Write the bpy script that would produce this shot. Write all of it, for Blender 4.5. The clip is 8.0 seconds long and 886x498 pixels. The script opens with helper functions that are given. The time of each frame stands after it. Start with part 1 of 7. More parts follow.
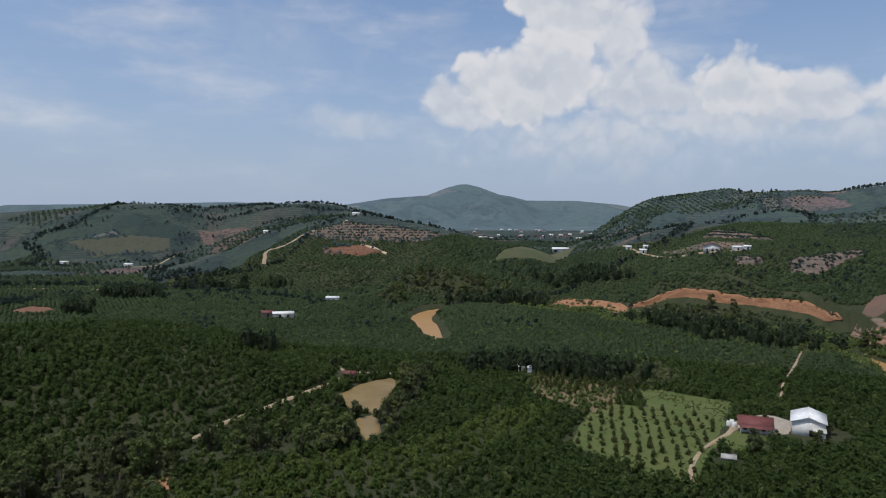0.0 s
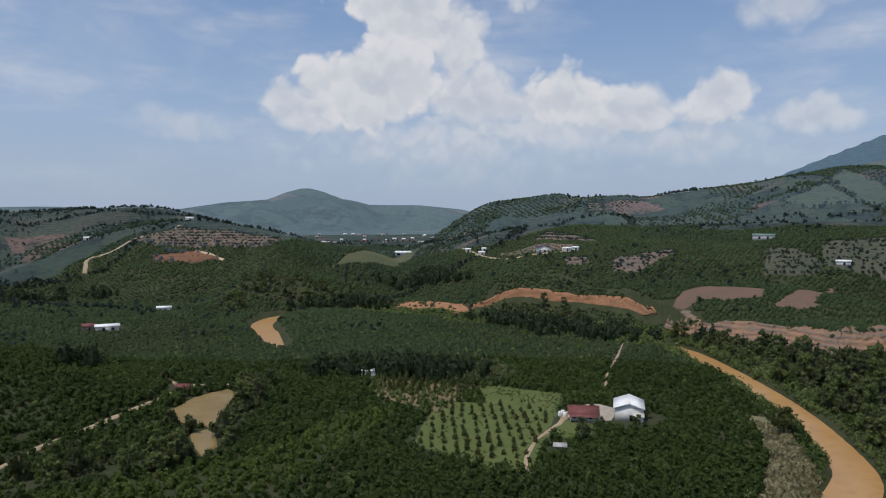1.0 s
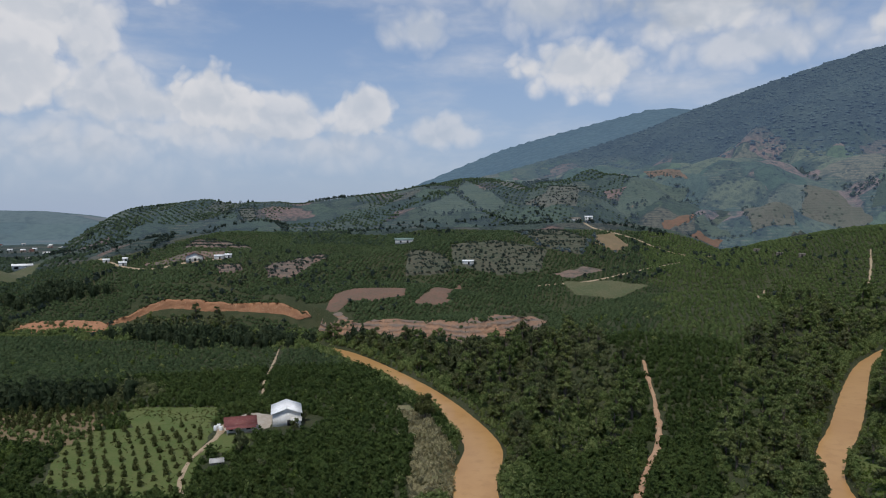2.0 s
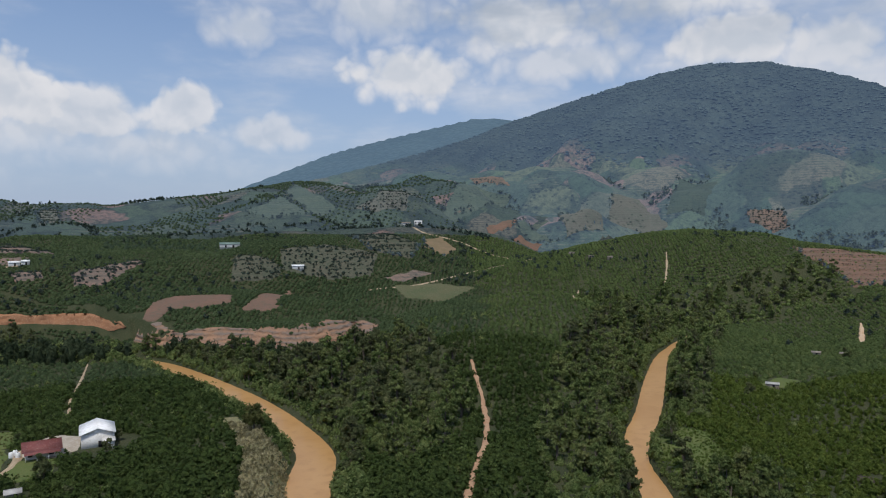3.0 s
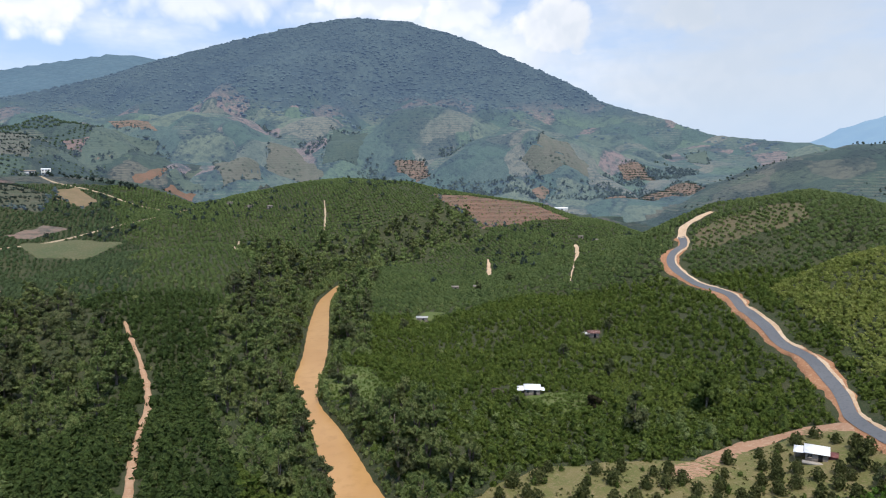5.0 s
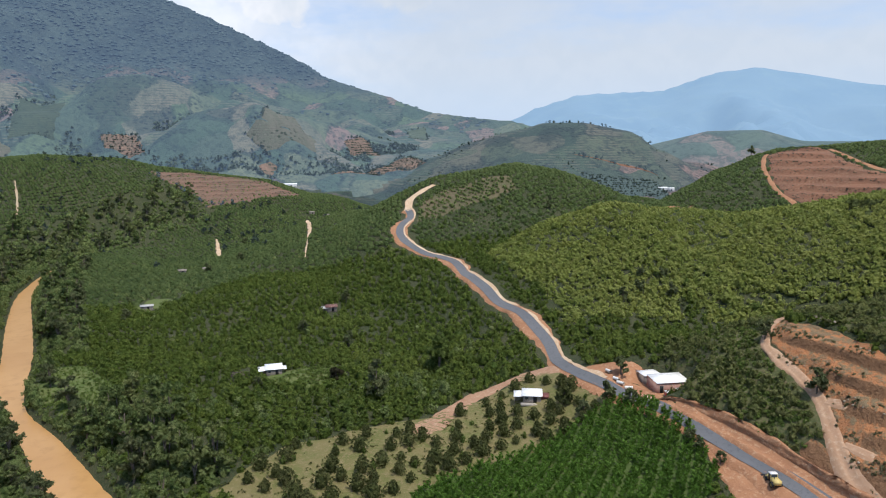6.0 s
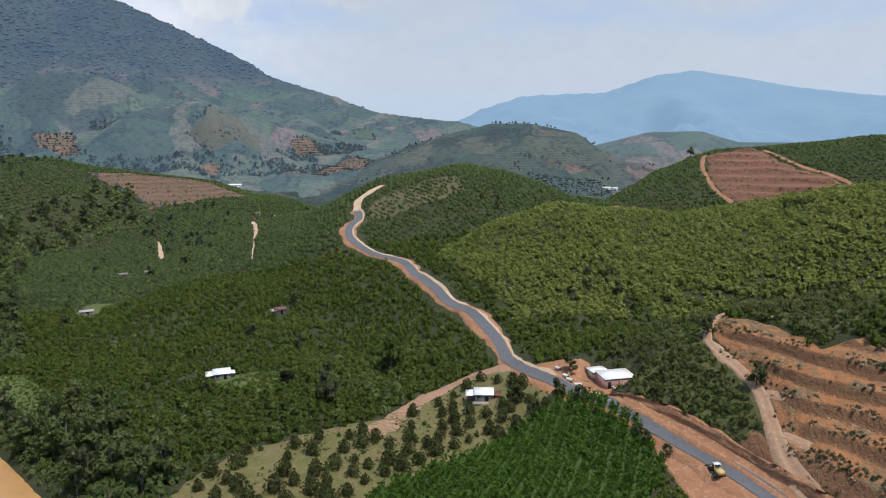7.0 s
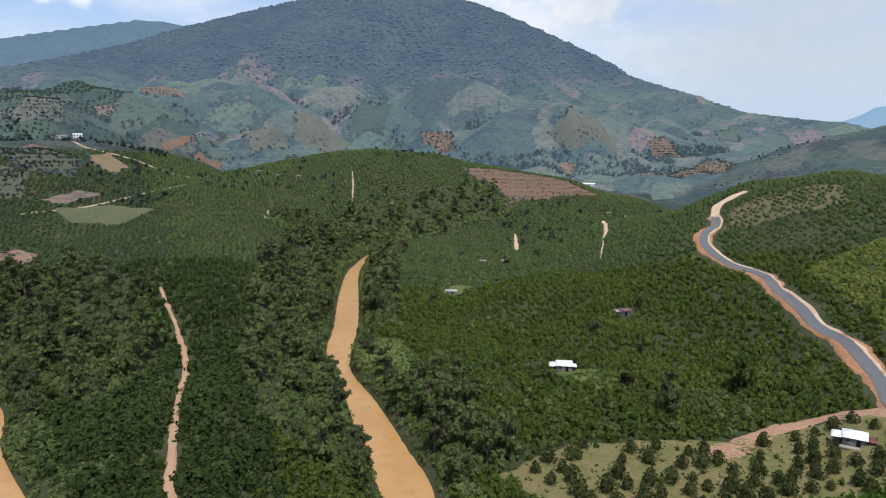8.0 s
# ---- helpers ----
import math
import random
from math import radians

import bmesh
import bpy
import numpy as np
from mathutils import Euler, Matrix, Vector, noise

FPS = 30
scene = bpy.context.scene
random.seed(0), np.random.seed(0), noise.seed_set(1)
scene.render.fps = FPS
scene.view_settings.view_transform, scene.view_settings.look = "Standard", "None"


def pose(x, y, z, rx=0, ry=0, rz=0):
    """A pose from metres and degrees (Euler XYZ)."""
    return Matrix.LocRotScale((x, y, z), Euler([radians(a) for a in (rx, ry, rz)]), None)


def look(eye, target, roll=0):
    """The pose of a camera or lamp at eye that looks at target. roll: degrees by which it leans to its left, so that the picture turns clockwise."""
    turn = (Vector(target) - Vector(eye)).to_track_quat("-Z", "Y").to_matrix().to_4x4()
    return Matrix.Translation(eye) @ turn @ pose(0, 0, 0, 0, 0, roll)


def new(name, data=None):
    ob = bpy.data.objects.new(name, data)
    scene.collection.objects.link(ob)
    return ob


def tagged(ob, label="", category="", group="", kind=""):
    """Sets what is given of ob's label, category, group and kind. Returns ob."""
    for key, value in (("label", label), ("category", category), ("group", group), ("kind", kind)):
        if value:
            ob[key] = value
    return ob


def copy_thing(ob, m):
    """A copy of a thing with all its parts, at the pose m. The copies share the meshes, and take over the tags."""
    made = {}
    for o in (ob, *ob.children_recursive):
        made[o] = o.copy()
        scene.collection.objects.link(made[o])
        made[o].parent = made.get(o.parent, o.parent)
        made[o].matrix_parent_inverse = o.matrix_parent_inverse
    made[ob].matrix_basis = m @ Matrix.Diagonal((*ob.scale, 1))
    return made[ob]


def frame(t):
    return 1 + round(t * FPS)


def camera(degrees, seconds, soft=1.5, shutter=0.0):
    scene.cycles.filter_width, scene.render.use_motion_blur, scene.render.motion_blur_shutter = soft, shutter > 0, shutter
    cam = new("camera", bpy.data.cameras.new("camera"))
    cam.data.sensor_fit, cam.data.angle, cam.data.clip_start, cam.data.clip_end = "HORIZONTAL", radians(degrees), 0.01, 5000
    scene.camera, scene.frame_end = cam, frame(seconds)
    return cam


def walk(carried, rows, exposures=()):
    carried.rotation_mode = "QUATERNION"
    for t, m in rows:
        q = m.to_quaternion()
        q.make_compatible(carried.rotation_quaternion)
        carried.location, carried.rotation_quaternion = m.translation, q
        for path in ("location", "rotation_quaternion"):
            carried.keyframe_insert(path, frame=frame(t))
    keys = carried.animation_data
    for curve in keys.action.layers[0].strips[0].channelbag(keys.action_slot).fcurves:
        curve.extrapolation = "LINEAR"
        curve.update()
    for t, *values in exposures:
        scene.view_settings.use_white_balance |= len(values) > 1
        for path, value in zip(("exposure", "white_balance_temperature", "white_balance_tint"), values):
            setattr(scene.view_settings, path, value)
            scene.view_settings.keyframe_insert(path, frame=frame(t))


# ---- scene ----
cam = camera(64.31, 8.0, soft=1.1)
PATH = [
    (0.0, (0.09, 0.02, 70.01), (3.93, 99.82, 64.90), 0.20),
    (0.5, (0.63, 0.04, 69.80), (6.83, 99.73, 64.97), 0.18),
    (1.0, (1.20, 0.08, 69.60), (26.78, 96.65, 65.16), 0.01),
    (1.5, (1.21, -0.02, 69.70), (48.38, 88.06, 65.62), -0.13),
    (2.0, (1.34, 0.26, 69.59), (68.80, 73.99, 65.95), -0.26),
    (2.2, (1.41, 0.24, 69.64), (75.77, 67.01, 66.05), -0.34),
    (3.3, (1.20, 1.34, 69.30), (90.19, 46.89, 66.52), -0.15),
    (3.5, (1.47, 1.48, 69.33), (96.46, 32.62, 66.66), -0.36),
    (3.7, (1.54, 2.07, 69.24), (100.53, 15.99, 66.66), -0.45),
    (4.0, (1.63, 2.97, 69.10), (101.10, 12.88, 66.62), -0.55),
    (4.2, (1.69, 3.06, 68.92), (101.16, 13.00, 66.28), -0.53),
    (5.3, (1.56, 3.94, 69.34), (100.16, 13.04, 55.36), -0.02),
    (5.5, (1.38, 3.59, 69.15), (100.39, 6.20, 55.33), -0.04),
    (5.7, (1.37, 4.33, 69.26), (99.94, -5.33, 55.48), -0.08),
    (6.0, (1.34, 5.45, 69.42), (96.85, -20.80, 55.70), -0.16),
    (6.5, (1.27, 6.34, 69.65), (95.35, -24.64, 55.87), -0.20),
    (7.0, (1.12, 6.56, 69.68), (94.39, -26.80, 55.96), -0.07),
    (7.5, (0.98, 7.93, 70.02), (96.35, -18.77, 56.17), 0.25),
    (7.7, (1.02, 8.09, 69.92), (99.42, -2.95, 55.97), 0.60),
    (7.9, (1.06, 8.25, 69.82), (99.90, 14.04, 55.76), 1.00),
    (8.0, (1.10, 8.31, 69.66), (99.10, 22.30, 55.53), 1.15),
]
EXPOSURES = [(0.0, -0.26), (2.0, -0.3), (3.5, -0.08), (4.2, 0.14), (5.5, 0.52), (6.5, 0.24), (7.2, 0.2), (8.0, 0.32)]
walk(cam, [(t, look(e, g, r)) for t, e, g, r in PATH], EXPOSURES)

# ---------- sky, clouds and sun ----------
SUN_AZ, SUN_EL = 248.0, 68.0
world = bpy.data.worlds.new("world")
scene.world = world
world.use_nodes = True
wt = world.node_tree
wt.nodes.clear()


class Nodes:
    """Short ways to wire shader nodes in one tree."""

    def __init__(self, tree):
        self.tree = tree

    def add(self, kind, **settings):
        node = self.tree.nodes.new(kind)
        for key, value in settings.items():
            setattr(node, key, value)
        return node

    def put(self, socket, value):
        if isinstance(value, bpy.types.NodeSocket):
            self.tree.links.new(value, socket)
        else:
            socket.default_value = value

    def math(self, op, a, b=0.0, c=0.0, clamp=False):
        n = self.add("ShaderNodeMath", operation=op, use_clamp=clamp)
        for k, v in enumerate((a, b, c)):
            self.put(n.inputs[k], v)
        return n.outputs[0]

    def vmath(self, op, a, b=(0, 0, 0)):
        n = self.add("ShaderNodeVectorMath", operation=op)
        self.put(n.inputs[0], a)
        self.put(n.inputs[1], b)
        return n.outputs[0]

    def span(self, x, a, b, c=0.0, d=1.0, smoothed=True):
        n = self.add("ShaderNodeMapRange", interpolation_type="SMOOTHSTEP" if smoothed else "LINEAR")
        for k, v in enumerate((x, a, b, c, d)):
            self.put(n.inputs[k], v)
        return n.outputs[0]

    def noise(self, vector, scale, detail=4.0, rough=0.55, color=False):
        n = self.add("ShaderNodeTexNoise")
        if vector is not None:
            self.put(n.inputs["Vector"], vector)
        self.put(n.inputs["Scale"], scale)
        self.put(n.inputs["Detail"], detail)
        self.put(n.inputs["Roughness"], rough)
        return n.outputs["Color" if color else "Fac"]

    def cells(self, vector, scale, out="Color", feature="F1"):
        n = self.add("ShaderNodeTexVoronoi", feature=feature)
        self.put(n.inputs["Vector"], vector)
        self.put(n.inputs["Scale"], scale)
        return n.outputs[out]

    def mix(self, fac, a, b, blend="MIX"):
        n = self.add("ShaderNodeMix", data_type="RGBA", blend_type=blend)
        self.put(n.inputs[0], fac)
        self.put(n.inputs[6], a if isinstance(a, bpy.types.NodeSocket) else (*a[:3], 1))
        self.put(n.inputs[7], b if isinstance(b, bpy.types.NodeSocket) else (*b[:3], 1))
        return n.outputs[2]

    def ramp(self, fac, stops, hard=False):
        n = self.add("ShaderNodeValToRGB")
        n.color_ramp.interpolation = "CONSTANT" if hard else "LINEAR"
        e = n.color_ramp.elements
        while len(e) < len(stops):
            e.new(0.5)
        for k, (at, col) in enumerate(stops):
            e[k].position, e[k].color = at, (*col, 1)
        self.put(n.inputs[0], fac)
        return n.outputs[0]

    def xyz(self, vector):
        n = self.add("ShaderNodeSeparateXYZ")
        self.put(n.inputs[0], vector)
        return n.outputs

    def join(self, x, y, z):
        n = self.add("ShaderNodeCombineXYZ")
        for k, v in enumerate((x, y, z)):
            self.put(n.inputs[k], v)
        return n.outputs[0]


# Cumulus heads: bearing, height above the horizon, half width, half height (degrees), opacity, softness of the rim.
CLOUDS = [
    (11.6, 17.5, 6.0, 8.0, 1.0, 0.2), (16.2, 14.3, 4.2, 5.0, 0.95, 0.5), (9.4, 10.4, 7.0, 4.4, 1.0, 0.3), (4.4, 8.6, 5.4, 2.8, 0.85, 0.45), (17.6, 9.4, 6.4, 4.2, 0.9, 0.55),
    (24.3, 9.2, 4.4, 3.2, 1.0, 0.3), (30.0, 8.3, 6.2, 2.9, 0.9, 0.4), (36.6, 8.8, 3.2, 2.7, 0.9, 0.3), (42.0, 7.2, 5.5, 2.2, 0.7, 0.6), (-5.0, 7.0, 5.2, 1.9, 0.5, 0.8),
    (16.0, 5.8, 20.0, 5.4, 0.9, 1.1), (34.0, 6.0, 15.0, 3.6, 0.8, 1.1), (21.0, 8.8, 4.6, 2.9, 0.9, 0.5), (22.0, 7.2, 18.0, 3.2, 0.85, 0.8), (20.4, 17.2, 2.6, 1.8, 0.8, 0.6), (-12.0, 13.0, 12.0, 6.0, 0.35, 1.6),
]
CLOUDS += [
    (40.3, 14.9, 4.8, 2.9, 0.75, 0.7), (53.8, 12.0, 7.4, 2.9, 1.0, 0.5), (50.5, 17.0, 9.5, 4.0, 0.85, 0.8), (63.0, 15.8, 11.5, 4.8, 1.0, 0.7), (66.0, 13.0, 10.0, 3.0, 0.8, 0.7),
    (75.0, 18.0, 13.5, 4.8, 1.0, 0.7), (79.0, 13.7, 8.0, 3.1, 1.0, 0.5), (85.0, 12.8, 5.6, 3.0, 0.9, 0.6), (92.0, 11.4, 5.2, 3.6, 1.0, 0.4), (102.0, 12.0, 4.2, 2.6, 0.9, 0.5),
    (113.0, 12.6, 8.0, 4.8, 0.7, 1.0), (64.0, 18.5, 24.0, 5.5, 0.75, 1.3),
]
w = Nodes(wt)
way = w.add("ShaderNodeTexCoord").outputs["Generated"]
wx, wy, wz = w.xyz(way)
az = w.math("MULTIPLY", w.math("ARCTAN2", wx, wy), 57.2958)
el = w.math("MULTIPLY", w.math("ARCSINE", wz), 57.2958)
stir = w.vmath("MULTIPLY", w.vmath("SUBTRACT", w.noise(way, 14.0, 3.0, color=True), (0.5, 0.5, 0.5)), (0.05, 0.05, 0.05))
puff = w.vmath("ADD", way, stir)


def billows(vector):
    """Rounded heads of three sizes, creased where they meet."""
    total = None
    for scale, share in ((15.0, 0.46), (34.0, 0.34), (80.0, 0.12)):
        b = w.math("MULTIPLY", w.math("SUBTRACT", 0.40, w.cells(vector, scale, "Distance")), share)
        total = b if total is None else w.math("ADD", total, b)
    return total


billow = w.math("ADD", billows(puff), w.math("MULTIPLY", w.math("SUBTRACT", w.noise(way, 60.0, 6.0, 0.6), 0.5), 0.16))
bend = w.math("MULTIPLY", w.math("SUBTRACT", w.noise(way, 9.0, 3.0), 0.5), 3.4)
bend_y = w.math("MULTIPLY", w.math("SUBTRACT", w.noise(w.vmath("ADD", way, (3.1, 1.7, 0.4)), 13.0, 3.0), 0.5), 2.0)
az_b, el_b = w.math("ADD", az, bend), w.math("ADD", el, bend_y)
cover, heap = 0.0, 0.0
for ca, ce, ra, re, firm, rim in CLOUDS:
    dx = w.math("MULTIPLY", w.math("SUBTRACT", az_b, ca), 1 / ra)
    dy = w.math("MULTIPLY", w.math("SUBTRACT", el_b, ce), 1 / re)
    r = w.math("SQRT", w.math("MULTIPLY_ADD", dx, dx, w.math("MULTIPLY", dy, dy)))
    q = w.math("ADD", w.math("SUBTRACT", 1.0, r), billow)
    cover = w.math("MAXIMUM", cover, w.span(q, 0.0, rim, 0.0, firm))
    heap = w.math("MAXIMUM", heap, q)
# thin high cloud, thicker towards the south-east
veil_map = w.join(w.math("MULTIPLY", az, 0.05), w.math("MULTIPLY", el, 0.16), 0.0)
veil = w.span(w.math("ADD", w.noise(veil_map, 1.6, 6.0, 0.55), w.span(az, 40, 115, 0.0, 0.34)), 0.42, 0.90, 0.0, 0.8)
cover = w.math("MAXIMUM", cover, veil)
upper = billows(w.vmath("ADD", puff, (0.0, 0.0, 0.016)))
lit = w.math("ADD", w.span(w.math("SUBTRACT", billow, upper), -0.16, 0.18, 0.0, 0.55), w.span(heap, 1.0, 0.1, 0.0, 0.45))
cloud = w.mix(lit, (0.60, 0.655, 0.745), (0.84, 0.845, 0.885))
# grey bases of the thick clouds
base = w.noise(w.join(w.math("MULTIPLY", az, 0.09), w.math("MULTIPLY", el, 0.26), 3.0), 1.0, 4.0, 0.5)
under = w.math("MULTIPLY", w.span(el, 12.5, 16.5), w.span(base, 0.40, 0.62))
cloud = w.mix(w.math("MULTIPLY", under, w.span(az, 45, 60, 0.0, 0.85)), cloud, (0.42, 0.49, 0.60))
cloud = w.mix(w.span(az, 82, 106, 0.0, 0.85), cloud, (0.455, 0.505, 0.570))
sky = w.add("ShaderNodeTexSky", sky_type="NISHITA", sun_disc=False, sun_elevation=radians(SUN_EL), sun_rotation=radians(SUN_AZ), altitude=500.0,
            air_density=1.0, dust_density=2.0, ozone_density=1.5)
blue = w.vmath("MULTIPLY", sky.outputs[0], (0.104, 0.125, 0.146))
low = w.span(el, 0.0, 30.0, 1.0, 0.0, smoothed=False)
blue = w.mix(w.math("MULTIPLY", w.math("POWER", low, 1.6), 0.92), blue, (0.45, 0.54, 0.72))
fade = w.span(el, 0.0, 7.5, 0.04, 1.0)
mixed = w.mix(w.math("MULTIPLY", cover, fade), blue, cloud)
bg = w.add("ShaderNodeBackground")
w.put(bg.inputs[0], mixed)
bg.inputs[1].default_value = 1.0
w.tree.links.new(bg.outputs[0], w.add("ShaderNodeOutputWorld").inputs[0])

sun = new("sun", bpy.data.lights.new("sun", "SUN"))
sun.data.energy, sun.data.angle, sun.data.color = 2.9, radians(0.53), (1.0, 0.95, 0.87)
sx, sy = math.sin(radians(SUN_AZ)) * math.cos(radians(SUN_EL)), math.cos(radians(SUN_AZ)) * math.cos(radians(SUN_EL))
sun.matrix_world = look((sx * 900, sy * 900, math.sin(radians(SUN_EL)) * 900), (0, 0, 0))

# ---------- materials ----------
def material(name, build, rough=0.85, spec=0.2, metal=0.0):
    """A node material. build(n, pos) returns a colour socket or a colour, and a height socket or None with its bump distance."""
    mat = bpy.data.materials.new(name)
    mat.use_nodes = True
    n = Nodes(mat.node_tree)
    bsdf = mat.node_tree.nodes["Principled BSDF"]
    pos = n.add("ShaderNodeNewGeometry").outputs["Position"]
    col, height, depth = build(n, pos)
    n.put(bsdf.inputs["Base Color"], col if isinstance(col, bpy.types.NodeSocket) else (*col, 1))
    bsdf.inputs["Roughness"].default_value, bsdf.inputs["Metallic"].default_value = rough, metal
    bsdf.inputs["Specular IOR Level"].default_value = spec
    if height is not None:
        bump = n.add("ShaderNodeBump")
        bump.inputs["Distance"].default_value = depth
        n.put(bump.inputs["Height"], height)
        mat.node_tree.links.new(bump.outputs[0], bsdf.inputs["Normal"])
    return mat


def mottled(a, b, c, size, fine, depth=0.1):
    """Three tones that change over size metres, with grain of fine metres."""
    def build(n, pos):
        big = n.noise(pos, 1 / size, 4)
        small = n.noise(pos, 1 / fine, 4, 0.65)
        col = n.mix(n.span(big, 0.35, 0.65), a, b)
        col = n.mix(n.span(small, 0.48, 0.72), col, c)
        return col, small, depth
    return build


def leafy(a, b, c, clump):
    """Foliage: varies leaf by leaf and clump by clump."""
    def build(n, pos):
        leaf = n.add("ShaderNodeNewGeometry").outputs["Random Per Island"]
        big = n.noise(pos, 1 / clump, 3, 0.6)
        wide = n.noise(pos, 1 / (clump * 5.5), 4, 0.6)
        col = n.mix(n.span(n.math("ADD", n.math("MULTIPLY", big, 0.5), n.math("MULTIPLY", wide, 0.5)), 0.38, 0.62), a, b)
        col = n.mix(n.span(wide, 0.56, 0.70, 0.0, 0.45), col, c)
        col = n.mix(n.math("MULTIPLY", n.math("POWER", leaf, 1.6), 0.5), col, c)
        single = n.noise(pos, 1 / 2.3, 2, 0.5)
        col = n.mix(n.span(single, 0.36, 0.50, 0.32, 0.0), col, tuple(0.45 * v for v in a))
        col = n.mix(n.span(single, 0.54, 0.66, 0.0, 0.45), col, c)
        # Flecks paint in shaded leaf gaps (dark) and highlights (pale).
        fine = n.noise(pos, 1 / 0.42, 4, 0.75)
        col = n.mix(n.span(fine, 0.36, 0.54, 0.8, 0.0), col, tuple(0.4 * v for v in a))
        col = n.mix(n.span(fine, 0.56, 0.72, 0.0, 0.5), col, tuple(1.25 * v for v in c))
        return col, fine, 0.9
    return build


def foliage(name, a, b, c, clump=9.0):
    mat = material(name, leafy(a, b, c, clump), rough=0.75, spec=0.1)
    bsdf = mat.node_tree.nodes["Principled BSDF"]
    out = mat.node_tree.nodes["Material Output"]
    thin = mat.node_tree.nodes.new("ShaderNodeBsdfTranslucent")
    mix = mat.node_tree.nodes.new("ShaderNodeMixShader")
    mix.inputs[0].default_value = 0.38
    src = bsdf.inputs["Base Color"].links[0].from_socket
    mat.node_tree.links.new(src, thin.inputs[0])
    mat.node_tree.links.new(bsdf.outputs[0], mix.inputs[1])
    mat.node_tree.links.new(thin.outputs[0], mix.inputs[2])
    mat.node_tree.links.new(mix.outputs[0], out.inputs[0])
    return mat


def patchwork(greens, cell, dots, terrace=0.0, soil=(0.20, 0.11, 0.07), soil_share=0.12):
    """Far farmland: fields of several greens divided by dark hedges, planted in contour rows or dotted with bushes, some bare."""
    def build(n, pos):
        pz = n.xyz(pos)[2]
        wob = n.vmath("ADD", pos, n.vmath("MULTIPLY", n.noise(pos, 1 / (cell * 0.9), 3, color=True), (cell * 0.7, cell * 0.7, 0)))
        flat = n.vmath("MULTIPLY", wob, (1, 1, 0.6))
        rnd = n.xyz(n.cells(flat, 1 / cell))
        col = n.ramp(rnd[0], [(k / len(greens), g) for k, g in enumerate(greens)], hard=True)
        col = n.mix(n.span(n.noise(pos, 1 / (cell * 2.4), 5), 0.40, 0.66, 0.0, 0.6), col, greens[0])
        bare = n.math("GREATER_THAN", rnd[1], 1 - soil_share)
        col = n.mix(n.math("MULTIPLY", bare, n.span(n.noise(pos, 0.06, 5, 0.65), 0.30, 0.52, 0.2, 0.9)), col, soil)
        if terrace:
            ripple = n.math("MULTIPLY", n.noise(pos, 0.03, 3), terrace * 0.8)
            wave = n.math("SINE", n.math("MULTIPLY", n.math("ADD", pz, ripple), 6.283 / terrace))
            rows = n.math("MULTIPLY", n.math("GREATER_THAN", rnd[2], 0.76), n.span(n.noise(pos, 0.06, 4, 0.75), 0.42, 0.60, 0.0, 0.8))
            col = n.mix(n.math("MULTIPLY", rows, n.span(wave, 0.25, 0.8, 0.0, 0.7)), col, tuple(0.7 * a + 0.3 * b for a, b in zip(greens[-2], soil)))
            col = n.mix(n.math("MULTIPLY", rows, n.span(wave, -0.1, -0.7, 0.0, 0.7)), col, tuple(0.5 * v for v in greens[0]))
        hedge = n.span(n.cells(flat, 1 / cell, "Distance", "DISTANCE_TO_EDGE"), 0.025, 0.06, 1.0, 0.0)
        hedge = n.math("MULTIPLY", hedge, n.span(n.noise(pos, 1 / (cell * 0.8), 3, 0.7), 0.44, 0.56))
        wood = n.span(n.noise(pos, 1 / (cell * 1.6), 6, 0.62), 0.55, 0.60)
        col = n.mix(n.math("MULTIPLY", n.math("MAXIMUM", hedge, wood), 0.75), col, tuple(0.55 * v for v in greens[0]))
        col = n.mix(n.span(n.noise(pos, 1 / (dots * 1.2), 5, 0.75), 0.45, 0.62, 0.0, 0.55), col, tuple(0.5 * v for v in greens[0]))
        spot = n.span(n.cells(pos, 1 / dots, "Distance"), 0.15, 0.5, 1.0, 0.0)
        where = n.span(n.noise(pos, 1 / (cell * 0.8), 5, 0.62), 0.46, 0.60)
        col = n.mix(n.math("MULTIPLY", spot, n.math("MULTIPLY", where, 0.75)), col, tuple(0.42 * v for v in greens[0]))
        return col, n.math("ADD", n.noise(pos, 0.3, 4, 0.7), n.math("MULTIPLY", spot, where)), 1.6
    return build


def planted(a, b, c, size, row):
    """A far field: tones that change over size metres, contour rows of that height, dotted with dark bushes."""
    def build(n, pos):
        pz = n.xyz(pos)[2]
        col = n.mix(n.span(n.noise(pos, 1 / size, 4), 0.36, 0.64), a, b)
        col = n.mix(n.span(n.noise(pos, 0.25, 5, 0.72), 0.46, 0.66, 0.0, 0.8), col, c)
        wave = n.math("SINE", n.math("MULTIPLY", n.math("ADD", pz, n.math("MULTIPLY", n.noise(pos, 0.05, 3), row)), 6.283 / row))
        rows = n.math("MULTIPLY", n.span(wave, 0.1, 0.8), n.span(n.noise(pos, 0.04, 4, 0.7), 0.40, 0.62, 0.0, 0.45))
        col = n.mix(rows, col, tuple(0.6 * v for v in c))
        spot = n.math("MULTIPLY", n.span(n.cells(pos, 0.17, "Distance"), 0.2, 0.45, 1.0, 0.0), n.span(n.noise(pos, 0.03, 5, 0.65), 0.44, 0.60, 0.0, 0.85))
        col = n.mix(spot, col, (0.024, 0.040, 0.022))
        return col, n.math("ADD", n.noise(pos, 0.3, 4, 0.7), spot), 1.2
    return build


